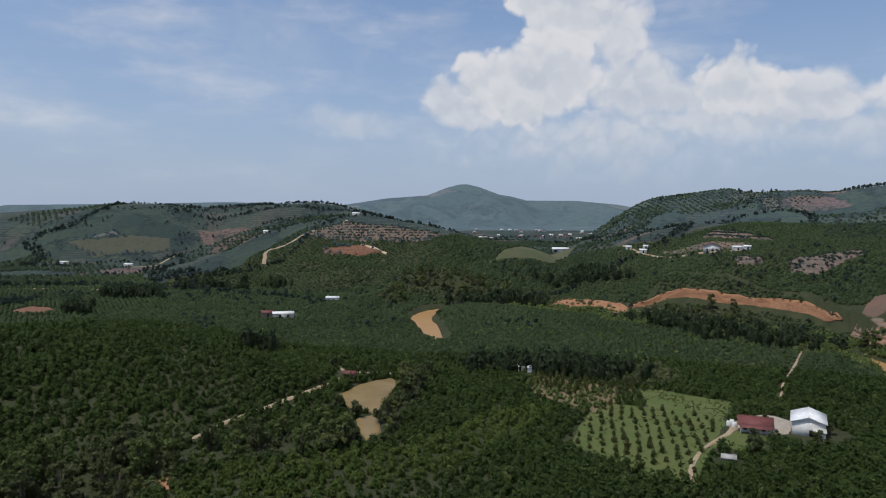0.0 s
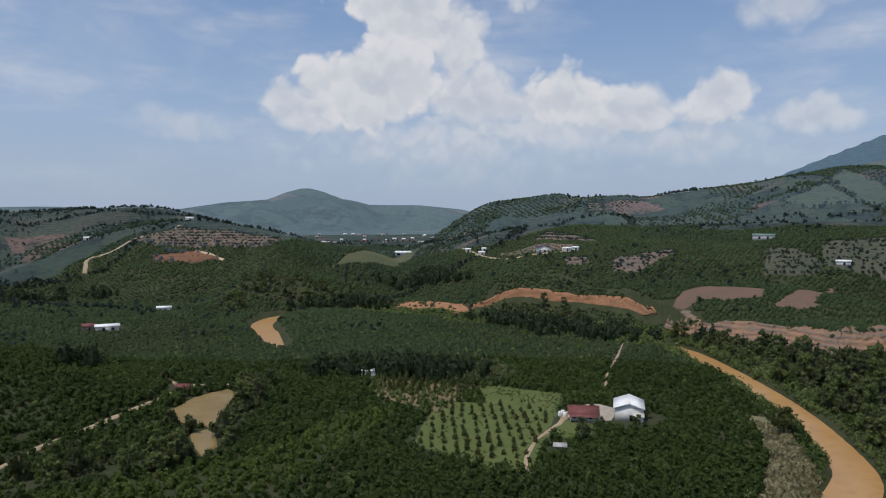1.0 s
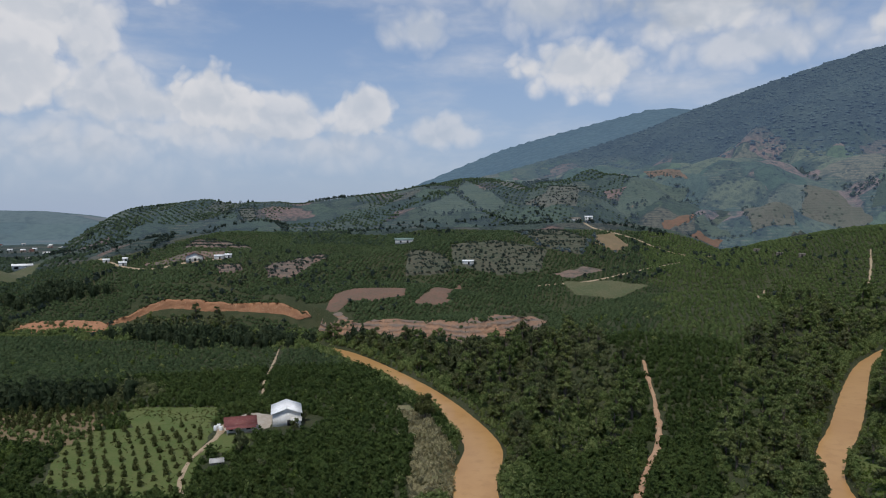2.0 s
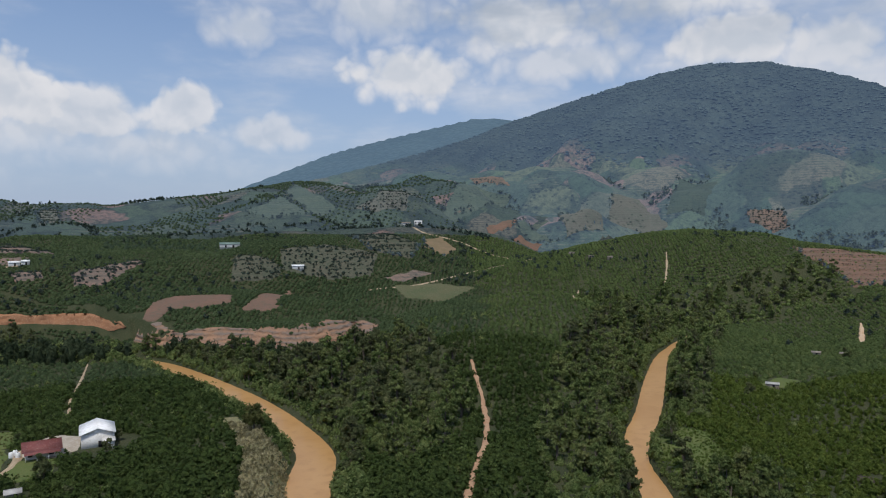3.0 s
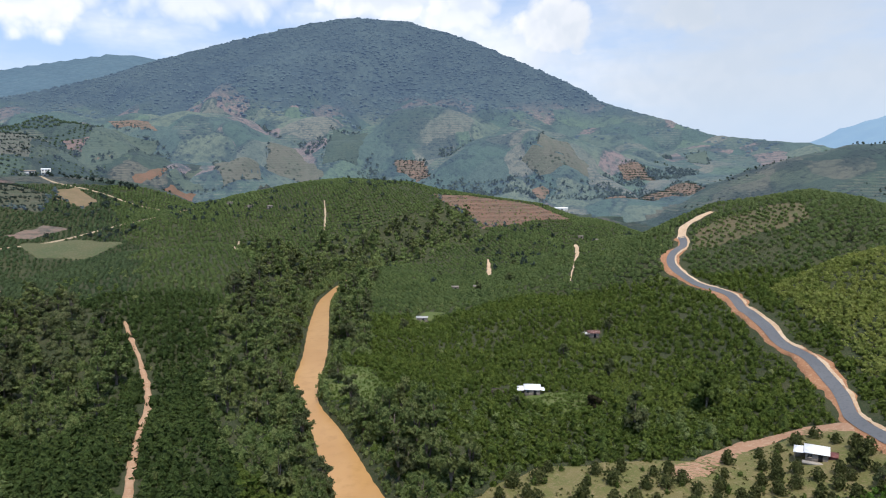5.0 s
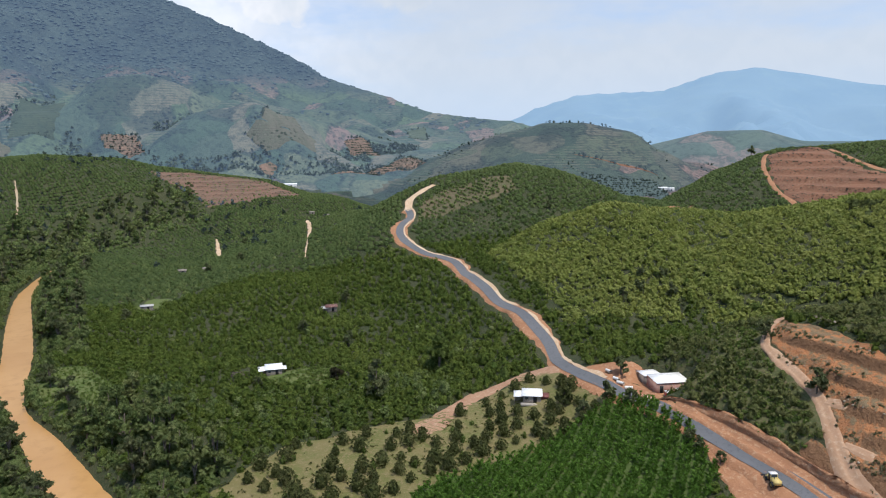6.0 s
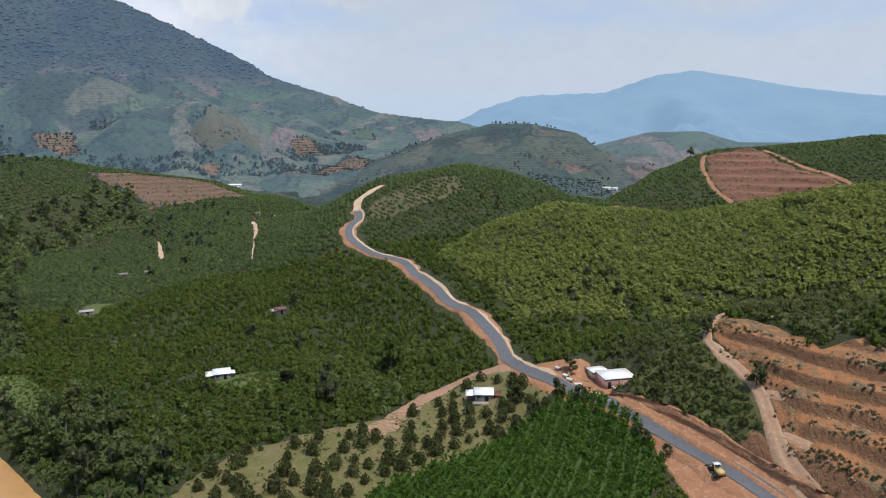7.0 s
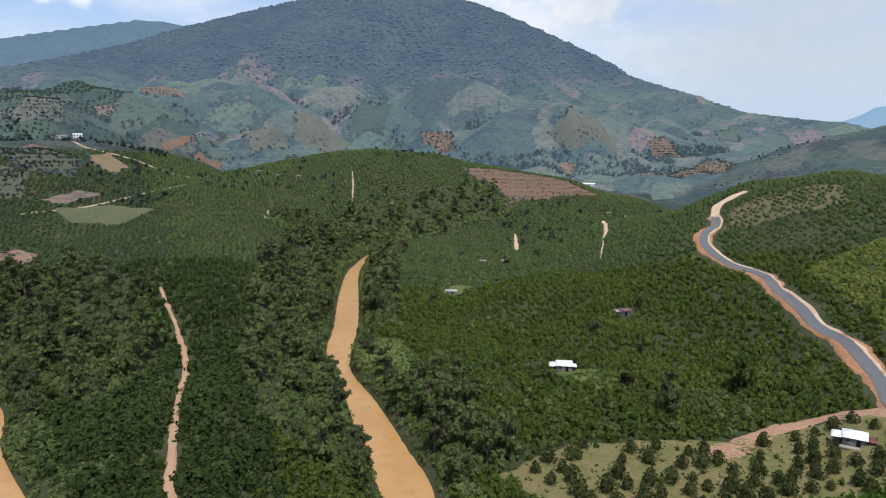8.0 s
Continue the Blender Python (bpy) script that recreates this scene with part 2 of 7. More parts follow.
def canopy(a, b, c, crown, depth):
    """Closed forest seen from far off."""
    def build(n, pos):
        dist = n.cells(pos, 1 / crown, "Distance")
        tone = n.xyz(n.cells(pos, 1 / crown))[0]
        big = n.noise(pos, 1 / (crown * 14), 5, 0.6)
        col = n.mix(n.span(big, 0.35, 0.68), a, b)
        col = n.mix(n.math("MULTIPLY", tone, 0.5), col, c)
        # Shade between crowns painted in: darker away from each crown's centre.
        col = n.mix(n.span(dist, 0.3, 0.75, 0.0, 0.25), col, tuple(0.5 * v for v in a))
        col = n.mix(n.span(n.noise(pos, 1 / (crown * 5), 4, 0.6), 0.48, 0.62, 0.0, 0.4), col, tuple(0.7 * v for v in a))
        return col, n.math("SUBTRACT", 1.0, dist), depth
    return build


def slope_cover(n, pos):
    """Fields on the foothills, passing into closed forest higher up the mountain."""
    low, low_h, _ = patchwork([(0.052, 0.084, 0.046), (0.082, 0.118, 0.054), (0.062, 0.090, 0.052), (0.112, 0.130, 0.068), (0.140, 0.134, 0.082), (0.082, 0.104, 0.056)],
                              58, 7, 4.0, (0.200, 0.135, 0.102), 0.13)(n, pos)
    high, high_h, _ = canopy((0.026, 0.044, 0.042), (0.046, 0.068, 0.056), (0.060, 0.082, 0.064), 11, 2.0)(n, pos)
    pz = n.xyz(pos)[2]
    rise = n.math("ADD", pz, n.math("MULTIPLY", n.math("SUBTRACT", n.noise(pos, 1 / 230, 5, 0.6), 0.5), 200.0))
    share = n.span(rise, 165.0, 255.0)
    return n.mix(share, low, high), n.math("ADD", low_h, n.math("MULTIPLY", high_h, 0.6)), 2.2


def haze_glow(mat, color, strength):
    """Haze put in as emission: a far surface glows faintly in the given colour."""
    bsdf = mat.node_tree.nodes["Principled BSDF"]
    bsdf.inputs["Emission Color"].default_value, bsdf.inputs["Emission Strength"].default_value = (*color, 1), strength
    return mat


def strata(n, pos):
    """Layered red earth with grey bands and an uneven face."""
    px, py, pz = n.xyz(pos)
    warp = n.math("MULTIPLY", n.noise(pos, 0.12, 4), 3.0)
    band = n.math("SINE", n.math("MULTIPLY", n.math("ADD", pz, warp), 2.6))
    small = n.noise(pos, 0.5, 4, 0.65)
    col = n.mix(n.span(band, -0.2, 0.5), (0.27, 0.165, 0.110), (0.20, 0.155, 0.125))
    col = n.mix(n.span(n.noise(pos, 0.05, 3), 0.45, 0.62), col, (0.33, 0.190, 0.115))
    col = n.mix(n.span(small, 0.45, 0.75, 0.0, 0.7), col, (0.15, 0.125, 0.095))
    return col, n.math("ADD", small, n.math("MULTIPLY", band, 0.25)), 1.2


def ledges(n, pos):
    """Cleared red earth: orange ledges, dark red raw faces, grey-green litter in places."""
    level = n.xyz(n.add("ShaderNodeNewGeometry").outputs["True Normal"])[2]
    small = n.noise(pos, 0.8, 5, 0.72)
    col = n.mix(n.span(n.noise(pos, 0.2, 4), 0.35, 0.65), (0.45, 0.192, 0.080), (0.36, 0.155, 0.068))
    col = n.mix(n.span(small, 0.45, 0.75, 0.0, 0.6), col, (0.42, 0.24, 0.13))
    litter = n.span(n.math("ADD", small, n.math("MULTIPLY", n.noise(pos, 0.16, 3), 0.7)), 0.80, 0.98, 0.0, 0.8)
    col = n.mix(litter, col, (0.165, 0.145, 0.085))
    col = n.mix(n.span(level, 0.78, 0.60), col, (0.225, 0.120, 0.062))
    return col, small, 0.9


MAT = {}
MAT["ground"] = material("weedy_soil", mottled((0.033, 0.045, 0.018), (0.050, 0.057, 0.025), (0.086, 0.073, 0.041), 10, 0.7, 0.5))
# Hills and mountains: haze painted in as cooler base colours and bluish emission.
MAT["fields"] = haze_glow(material("far_fields", patchwork([(0.028, 0.044, 0.025), (0.044, 0.064, 0.032), (0.035, 0.052, 0.030), (0.058, 0.072, 0.040), (0.080, 0.076, 0.050), (0.042, 0.058, 0.033)], 50, 5.0, 2.6, (0.175, 0.105, 0.078), 0.10)), (0.18, 0.28, 0.48), 0.062)
MAT["eastfields"] = haze_glow(material("east_fields", patchwork([(0.034, 0.054, 0.030), (0.056, 0.080, 0.040), (0.044, 0.064, 0.036), (0.076, 0.090, 0.048), (0.105, 0.098, 0.062), (0.052, 0.070, 0.039)], 52, 6.0, 3.0, (0.19, 0.118, 0.088), 0.12)), (0.18, 0.27, 0.48), 0.125)
MAT["foothill"] = haze_glow(material("mountain_slopes", slope_cover), (0.17, 0.265, 0.50), 0.20)
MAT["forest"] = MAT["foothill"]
MAT["shoulder"] = haze_glow(material("far_forest", canopy((0.036, 0.063, 0.072), (0.043, 0.072, 0.077), (0.052, 0.079, 0.081), 22, 6.0)), (0.180, 0.297, 0.468), 0.30)
MAT["range"] = haze_glow(material("blue_range", mottled((0.06, 0.10, 0.13), (0.075, 0.115, 0.14), (0.08, 0.12, 0.135), 420, 90, 2.0)), (0.23, 0.36, 0.54), 0.62)
MAT["peak"] = haze_glow(material("hazy_hill", patchwork([(0.050, 0.078, 0.072), (0.060, 0.088, 0.074), (0.066, 0.090, 0.080)], 120, 14, 0.0, (0.12, 0.11, 0.10), 0.06)), (0.20, 0.29, 0.40), 0.30)
MAT["south"] = haze_glow(material("hazy_fields", patchwork([(0.055, 0.086, 0.068), (0.070, 0.098, 0.066), (0.080, 0.100, 0.075)], 90, 12, 0.0, (0.16, 0.12, 0.10), 0.1)), (0.20, 0.29, 0.40), 0.22)
MAT["water"] = material("muddy_water", mottled((0.43, 0.236, 0.088), (0.47, 0.268, 0.106), (0.39, 0.212, 0.076), 22, 4, 0.03), rough=0.3, spec=0.22)
MAT["pond"] = material("pond_water", mottled((0.225, 0.158, 0.066), (0.26, 0.185, 0.080), (0.20, 0.140, 0.058), 12, 5, 0.02), rough=0.35, spec=0.12)
MAT["asphalt"] = material("asphalt", mottled((0.115, 0.118, 0.125), (0.135, 0.137, 0.142), (0.095, 0.097, 0.105), 14, 0.8, 0.02), rough=0.8)
MAT["orange"] = material("orange_earth", mottled((0.36, 0.175, 0.090), (0.29, 0.140, 0.074), (0.43, 0.26, 0.155), 6, 0.9, 0.35))
MAT["pale"] = material("pale_dirt", mottled((0.374, 0.289, 0.187), (0.323, 0.238, 0.153), (0.442, 0.357, 0.255), 8, 0.9, 0.1))
MAT["verge"] = material("pale_verge", mottled((0.52, 0.38, 0.25), (0.46, 0.31, 0.19), (0.60, 0.48, 0.36), 7, 0.9, 0.1))
MAT["redsoil"] = material("red_soil", mottled((0.205, 0.098, 0.058), (0.165, 0.084, 0.052), (0.240, 0.140, 0.086), 12, 1.4, 0.5))
MAT["farred"] = material("far_red_soil", mottled((0.180, 0.105, 0.074), (0.150, 0.098, 0.070), (0.115, 0.096, 0.066), 16, 2.6, 0.8))
MAT["cliff"] = material("red_cliff", strata)
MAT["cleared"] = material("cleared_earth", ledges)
MAT["track"] = material("red_track", mottled((0.40, 0.25, 0.155), (0.36, 0.21, 0.125), (0.47, 0.33, 0.22), 6, 0.8, 0.1))
MAT["dirt"] = material("brown_dirt", mottled((0.34, 0.20, 0.125), (0.30, 0.17, 0.105), (0.40, 0.27, 0.18), 6, 0.9, 0.1))
MAT["farmeadow"] = material("far_meadow", mottled((0.075, 0.092, 0.042), (0.098, 0.100, 0.050), (0.135, 0.118, 0.068), 18, 1.6, 0.6))
MAT["meadow"] = material("orchard_grass", mottled((0.112, 0.116, 0.036), (0.160, 0.135, 0.056), (0.215, 0.165, 0.088), 6, 0.8, 0.25))
MAT["bright"] = material("bright_grass", mottled((0.078, 0.111, 0.028), (0.102, 0.123, 0.036), (0.131, 0.127, 0.051), 9, 0.9, 0.15))
MAT["dry"] = material("dry_reeds", mottled((0.19, 0.165, 0.085), (0.15, 0.15, 0.07), (0.24, 0.21, 0.125), 8, 1.0, 0.2))
MAT["bare"] = material("bare_field", mottled((0.21, 0.145, 0.085), (0.17, 0.125, 0.07), (0.12, 0.12, 0.05), 9, 1.8, 0.15))
# Far fields: a little haze added as bluish emission.
MAT["fallow"] = haze_glow(material("fallow_slope", planted((0.115, 0.115, 0.088), (0.097, 0.106, 0.079), (0.131, 0.124, 0.099), 22, 3.4)), (0.18, 0.27, 0.48), 0.06)
MAT["farcrop"] = haze_glow(material("far_crop", planted((0.065, 0.088, 0.055), (0.079, 0.100, 0.060), (0.049, 0.070, 0.048), 20, 3.0)), (0.18, 0.27, 0.48), 0.12)
MAT["fardark"] = haze_glow(material("far_plantation", planted((0.046, 0.068, 0.046), (0.060, 0.082, 0.052), (0.036, 0.054, 0.040), 25, 2.6)), (0.18, 0.27, 0.48), 0.12)
MAT["farsoil"] = haze_glow(material("far_soil", planted((0.200, 0.128, 0.088), (0.155, 0.112, 0.080), (0.095, 0.090, 0.062), 18, 2.8)), (0.18, 0.27, 0.48), 0.06)
MAT["young"] = material("young_crop", mottled((0.052, 0.086, 0.022), (0.070, 0.100, 0.028), (0.092, 0.105, 0.040), 8, 0.8, 0.2))
MAT["orchardsoil"] = material("orchard_soil", mottled((0.130, 0.098, 0.058), (0.100, 0.090, 0.046), (0.080, 0.088, 0.040), 9, 1.8, 0.3))
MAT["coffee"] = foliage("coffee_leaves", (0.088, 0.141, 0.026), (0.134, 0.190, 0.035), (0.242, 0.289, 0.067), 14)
# Darker copy of the coffee leaves: cloud shade put into the colour.
MAT["shadedcoffee"] = foliage("shaded_coffee_leaves", (0.056, 0.095, 0.027), (0.085, 0.133, 0.035), (0.150, 0.197, 0.062), 14)
# Far coffee: haze tinted into a bluer green; plaincoffee also darkened for cloud shade.
MAT["farcoffee"] = foliage("hazed_coffee_leaves", (0.085, 0.132, 0.045), (0.123, 0.177, 0.058), (0.202, 0.246, 0.090), 30)
MAT["plaincoffee"] = foliage("hazed_shaded_coffee_leaves", (0.062, 0.102, 0.044), (0.092, 0.138, 0.058), (0.153, 0.195, 0.092), 30)
MAT["reed"] = foliage("reed_leaves", (0.352, 0.320, 0.160), (0.480, 0.424, 0.240), (0.640, 0.576, 0.368), 6)
MAT["scrubground"] = material("scrub_ground", mottled((0.070, 0.082, 0.030), (0.100, 0.098, 0.040), (0.150, 0.120, 0.062), 5, 0.8, 0.3))
MAT["slopebush"] = foliage("slope_bush_leaves", (0.130, 0.165, 0.048), (0.190, 0.215, 0.068), (0.290, 0.285, 0.120), 7)
MAT["darkscrub"] = foliage("dark_scrub_leaves", (0.078, 0.110, 0.030), (0.112, 0.142, 0.040), (0.175, 0.190, 0.070), 9)
MAT["brush"] = foliage("dry_brush_leaves", (0.150, 0.150, 0.066), (0.205, 0.190, 0.092), (0.300, 0.265, 0.160), 4)
MAT["rubble"] = material("grey_rubble", mottled((0.240, 0.198, 0.138), (0.312, 0.258, 0.186), (0.156, 0.138, 0.090), 3, 0.5, 0.2))
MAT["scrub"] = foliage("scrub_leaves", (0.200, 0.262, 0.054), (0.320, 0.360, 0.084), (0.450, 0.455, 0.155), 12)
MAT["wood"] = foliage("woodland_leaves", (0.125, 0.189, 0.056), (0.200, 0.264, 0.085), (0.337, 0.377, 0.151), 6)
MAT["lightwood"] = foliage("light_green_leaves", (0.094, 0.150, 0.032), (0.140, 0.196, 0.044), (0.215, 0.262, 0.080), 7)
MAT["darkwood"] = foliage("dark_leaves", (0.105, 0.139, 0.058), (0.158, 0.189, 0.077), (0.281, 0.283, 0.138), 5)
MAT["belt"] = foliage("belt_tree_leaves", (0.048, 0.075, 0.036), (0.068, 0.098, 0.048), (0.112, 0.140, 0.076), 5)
# Far trees: green made paler and bluer to paint in haze.
MAT["fartree"] = foliage("hazed_tree_leaves", (0.057, 0.086, 0.070), (0.074, 0.103, 0.078), (0.100, 0.125, 0.097), 40)
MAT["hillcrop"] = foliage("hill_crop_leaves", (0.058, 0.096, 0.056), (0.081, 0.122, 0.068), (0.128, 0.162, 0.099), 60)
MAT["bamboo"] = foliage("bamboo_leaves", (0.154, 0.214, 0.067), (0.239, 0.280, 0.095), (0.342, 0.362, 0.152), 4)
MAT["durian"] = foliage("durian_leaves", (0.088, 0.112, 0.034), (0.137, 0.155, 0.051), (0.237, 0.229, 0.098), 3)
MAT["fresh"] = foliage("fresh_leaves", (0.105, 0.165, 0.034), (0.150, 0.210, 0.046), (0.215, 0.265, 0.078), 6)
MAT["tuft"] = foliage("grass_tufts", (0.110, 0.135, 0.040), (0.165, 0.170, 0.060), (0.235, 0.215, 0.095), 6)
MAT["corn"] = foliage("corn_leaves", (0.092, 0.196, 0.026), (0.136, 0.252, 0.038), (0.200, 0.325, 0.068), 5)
# Far crowns glow bluish to match the haze painted on the slopes.
MAT["mountain_leaves"] = haze_glow(material("mountain_crowns", mottled((0.030, 0.050, 0.044), (0.052, 0.076, 0.058), (0.070, 0.094, 0.068), 120, 9, 1.0)), (0.17, 0.265, 0.50), 0.225)
MAT["gullytree"] = haze_glow(material("gully_crowns", mottled((0.040, 0.062, 0.044), (0.056, 0.080, 0.052), (0.076, 0.098, 0.062), 60, 6, 1.0)), (0.20, 0.28, 0.44), 0.13)
MAT["rowsoil"] = material("planted_slope", mottled((0.082, 0.084, 0.058), (0.066, 0.076, 0.050), (0.110, 0.096, 0.070), 18, 3, 0.6))
MAT["bare_bush"] = foliage("brown_leaves", (0.060, 0.055, 0.030), (0.080, 0.070, 0.038), (0.11, 0.095, 0.05), 4)
MAT["bark"] = material("bark", mottled((0.16, 0.13, 0.10), (0.11, 0.09, 0.07), (0.22, 0.19, 0.15), 1.5, 0.2, 0.03))
MAT["zinc"] = material("white_sheet_roof", lambda n, p: (n.mix(n.span(n.noise(p, 0.8, 4), 0.4, 0.75), (0.86, 0.86, 0.85), (0.72, 0.71, 0.69)), None, 0), rough=0.6, spec=0.15)
MAT["greysheet"] = material("weathered_sheet_roof", mottled((0.44, 0.43, 0.41), (0.38, 0.36, 0.34), (0.50, 0.48, 0.44), 1.5, 0.3, 0.01), rough=0.6)
MAT["thatch"] = material("brown_thatch", mottled((0.10, 0.085, 0.06), (0.075, 0.066, 0.05), (0.13, 0.11, 0.08), 1.2, 0.2, 0.05))
MAT["brownroof"] = material("brown_rusted_roof", mottled((0.17, 0.075, 0.06), (0.13, 0.065, 0.055), (0.30, 0.24, 0.21), 1.5, 0.4, 0.02), rough=0.6)
MAT["rust"] = material("rusty_red_roof", mottled((0.19, 0.062, 0.055), (0.15, 0.054, 0.05), (0.25, 0.125, 0.105), 2, 0.5, 0.02), rough=0.6)
MAT["wall"] = material("whitewashed_wall", mottled((0.70, 0.69, 0.66), (0.62, 0.60, 0.56), (0.52, 0.49, 0.44), 3, 0.6, 0.01))
MAT["brickwall"] = material("raw_brick_wall", mottled((0.40, 0.235, 0.185), (0.36, 0.20, 0.155), (0.46, 0.30, 0.25), 2, 0.4, 0.02))
MAT["plank"] = material("grey_planks", mottled((0.26, 0.22, 0.18), (0.20, 0.17, 0.14), (0.33, 0.29, 0.24), 1.2, 0.25, 0.02))
MAT["concrete"] = material("concrete_yard", mottled((0.40, 0.35, 0.29), (0.34, 0.29, 0.23), (0.46, 0.41, 0.35), 4, 0.8, 0.02))
# Near-black: dark machine parts, and the painted shade of doorways.
MAT["dark"] = material("doorway_shade_and_dark_parts", lambda n, p: ((0.02, 0.02, 0.022), None, 0), rough=0.5)
MAT["yellow"] = material("yellow_machine_paint", mottled((0.62, 0.47, 0.17), (0.55, 0.42, 0.15), (0.45, 0.36, 0.18), 1, 0.2, 0.01), rough=0.5)
MAT["tyre"] = material("tyre_rubber", mottled((0.025, 0.025, 0.026), (0.035, 0.033, 0.03), (0.06, 0.05, 0.04), 0.6, 0.1, 0.01))
MAT["glass"] = material("dark_cab_glass", lambda n, p: ((0.03, 0.04, 0.045), None, 0), rough=0.08, spec=0.6)
MAT["carwhite"] = material("white_car_paint", lambda n, p: (n.mix(n.span(n.noise(p, 3.0, 3), 0.45, 0.8), (0.75, 0.75, 0.74), (0.60, 0.57, 0.52)), None, 0), rough=0.3, spec=0.5)
MAT["carred"] = material("red_car_paint", lambda n, p: (n.mix(n.span(n.noise(p, 3.0, 3), 0.45, 0.8), (0.45, 0.05, 0.04), (0.36, 0.08, 0.06)), None, 0), rough=0.3, spec=0.5)
MAT["green_roof"] = material("green_sheet_roof", mottled((0.16, 0.24, 0.20), (0.19, 0.26, 0.22), (0.25, 0.28, 0.25), 3, 0.6, 0.02), rough=0.5)
MAT["litter"] = material("pale_litter", lambda n, p: ((0.6, 0.6, 0.58), None, 0))

# ---------- the shape of the land ----------
EYE_H = 70.0


def lattice(ix, iy, seed):
    """A repeatable random number for each lattice point."""
    n = (ix * 374761393 + iy * 668265263 + seed * 974634543) & 0x7FFFFFFF
    n = ((n ^ (n >> 13)) * 1274126177) & 0x7FFFFFFF
    return ((n ^ (n >> 16)) & 0xFFFF) / 65535.0


def vnoise(x, y, size, seed=0):
    """Smooth value noise between -1 and 1."""
    u, v = x / size, y / size
    iu, iv = np.floor(u).astype(np.int64), np.floor(v).astype(np.int64)
    a, b = u - iu, v - iv
    a, b = a * a * (3 - 2 * a), b * b * (3 - 2 * b)
    low = lattice(iu, iv, seed) * (1 - a) + lattice(iu + 1, iv, seed) * a
    high = lattice(iu, iv + 1, seed) * (1 - a) + lattice(iu + 1, iv + 1, seed) * a
    return 2 * (low * (1 - b) + high * b) - 1


def fbm(x, y, size, octaves=4, seed=0):
    total, amp = 0.0, 1.0
    for k in range(octaves):
        total = total + amp * vnoise(x + 37.7 * k, y - 91.3 * k, size / 2 ** k, seed + k)
        amp *= 0.5
    return total


def smooth(a, b, x):
    t = np.clip((x - a) / (b - a), 0, 1)
    return t * t * (3 - 2 * t)


def bearing(az, dist):
    """A place by compass bearing (degrees from +y towards +x) and distance."""
    return math.sin(radians(az)) * dist, math.cos(radians(az)) * dist


def nearest(x, y, pts):
    """Distance from every (x, y) to a polyline, its side (positive: left of it), and the interpolated further columns."""
    best, side, ds, ts = np.full(np.shape(x), 1e9), np.zeros(np.shape(x)), [], []
    for p, q in zip(pts[:-1], pts[1:]):
        dx, dy = q[0] - p[0], q[1] - p[1]
        t = np.clip(((x - p[0]) * dx + (y - p[1]) * dy) / (dx * dx + dy * dy), 0, 1)
        d = np.hypot(x - p[0] - t * dx, y - p[1] - t * dy)
        side = np.where(d < best, np.sign(dx * (y - p[1]) - dy * (x - p[0])), side)
        best = np.minimum(best, d)
        ds.append(d)
        ts.append(t)
    total, cols = 0.0, [0.0 for _ in pts[0][2:]]
    for p, q, d, t in zip(pts[:-1], pts[1:], ds, ts):
        weight = np.exp(-(d - best) / (0.10 * best + 0.5))
        total = total + weight
        for k in range(len(cols)):
            cols[k] = cols[k] + weight * (p[2 + k] * (1 - t) + q[2 + k] * t)
    return best, side, [c / total for c in cols]


# Crests: bearing, distance, height, half width of the foot.
CRESTS = {}
CRESTS["hill_west"] = [(-42, 1300, 60, 300), (-30, 1250, 67, 330), (-21, 1100, 82, 330), (-17, 1150, 77, 330), (-12.8, 1150, 81, 330),
    (-8, 1050, 84, 330), (-5.3, 1000, 71, 300), (-1.7, 930, 60, 260)]
CRESTS["hill_lanes"] = [(-9, 860, 64, 200), (-4.5, 780, 67, 240), (-1, 740, 60, 220), (3, 700, 50, 190), (6, 690, 42, 160)]
CRESTS["hill_peak"] = [(-7, 2500, 88, 420), (-2.1, 2400, 119, 480), (1.5, 2300, 128, 480), (3.9, 2250, 161, 560), (6.6, 2300, 129, 500),
    (8.8, 2350, 112, 480), (12.9, 2300, 110, 450), (15.9, 2250, 98, 420), (18.5, 2200, 78, 380)]
CRESTS["hill_fields"] = [(18, 1220, 66, 180), (19.8, 1150, 88, 260), (21.8, 1080, 99, 300), (24.2, 1050, 104, 320), (26.2, 1050, 98, 320),
    (29.2, 1000, 100, 330), (31, 1000, 97, 330), (35, 1000, 107, 350), (38.6, 1000, 114, 360), (41, 1000, 122, 380),
    (44, 1030, 131, 400), (47, 1060, 131, 420), (52, 1120, 137, 420)]
CRESTS["mountain_shoulder"] = [(30, 2500, 70, 500), (36, 2550, 140, 700), (39.8, 2600, 202, 800), (43.2, 2650, 269, 900), (47.3, 2700, 351, 1000),
    (51, 2700, 399, 1050), (55, 2700, 445, 1100), (59, 2700, 487, 1100), (62.2, 2650, 470, 1100), (70, 2600, 480, 1000)]
CRESTS["mountain"] = [(35, 1700, 95, 380), (41, 1800, 152, 500), (47, 1900, 206, 680), (54, 2000, 276, 800), (58.5, 2050, 330, 850), (62.2, 2020, 376, 900), (65.8, 2000, 413, 950), (70.8, 2000, 464, 1000), (74, 2000, 491, 1020),
    (76.8, 2000, 505, 1020), (80.8, 1980, 490, 1000), (85.2, 1930, 438, 950), (88.2, 1880, 387, 880), (91.5, 1820, 330, 800),
    (94.3, 1770, 282, 720), (95.8, 1740, 247, 660), (99.2, 1650, 207, 560), (104, 1540, 154, 460), (108.5, 1460, 135, 380),
    (110.8, 1420, 129, 340), (115, 1400, 100, 300)]
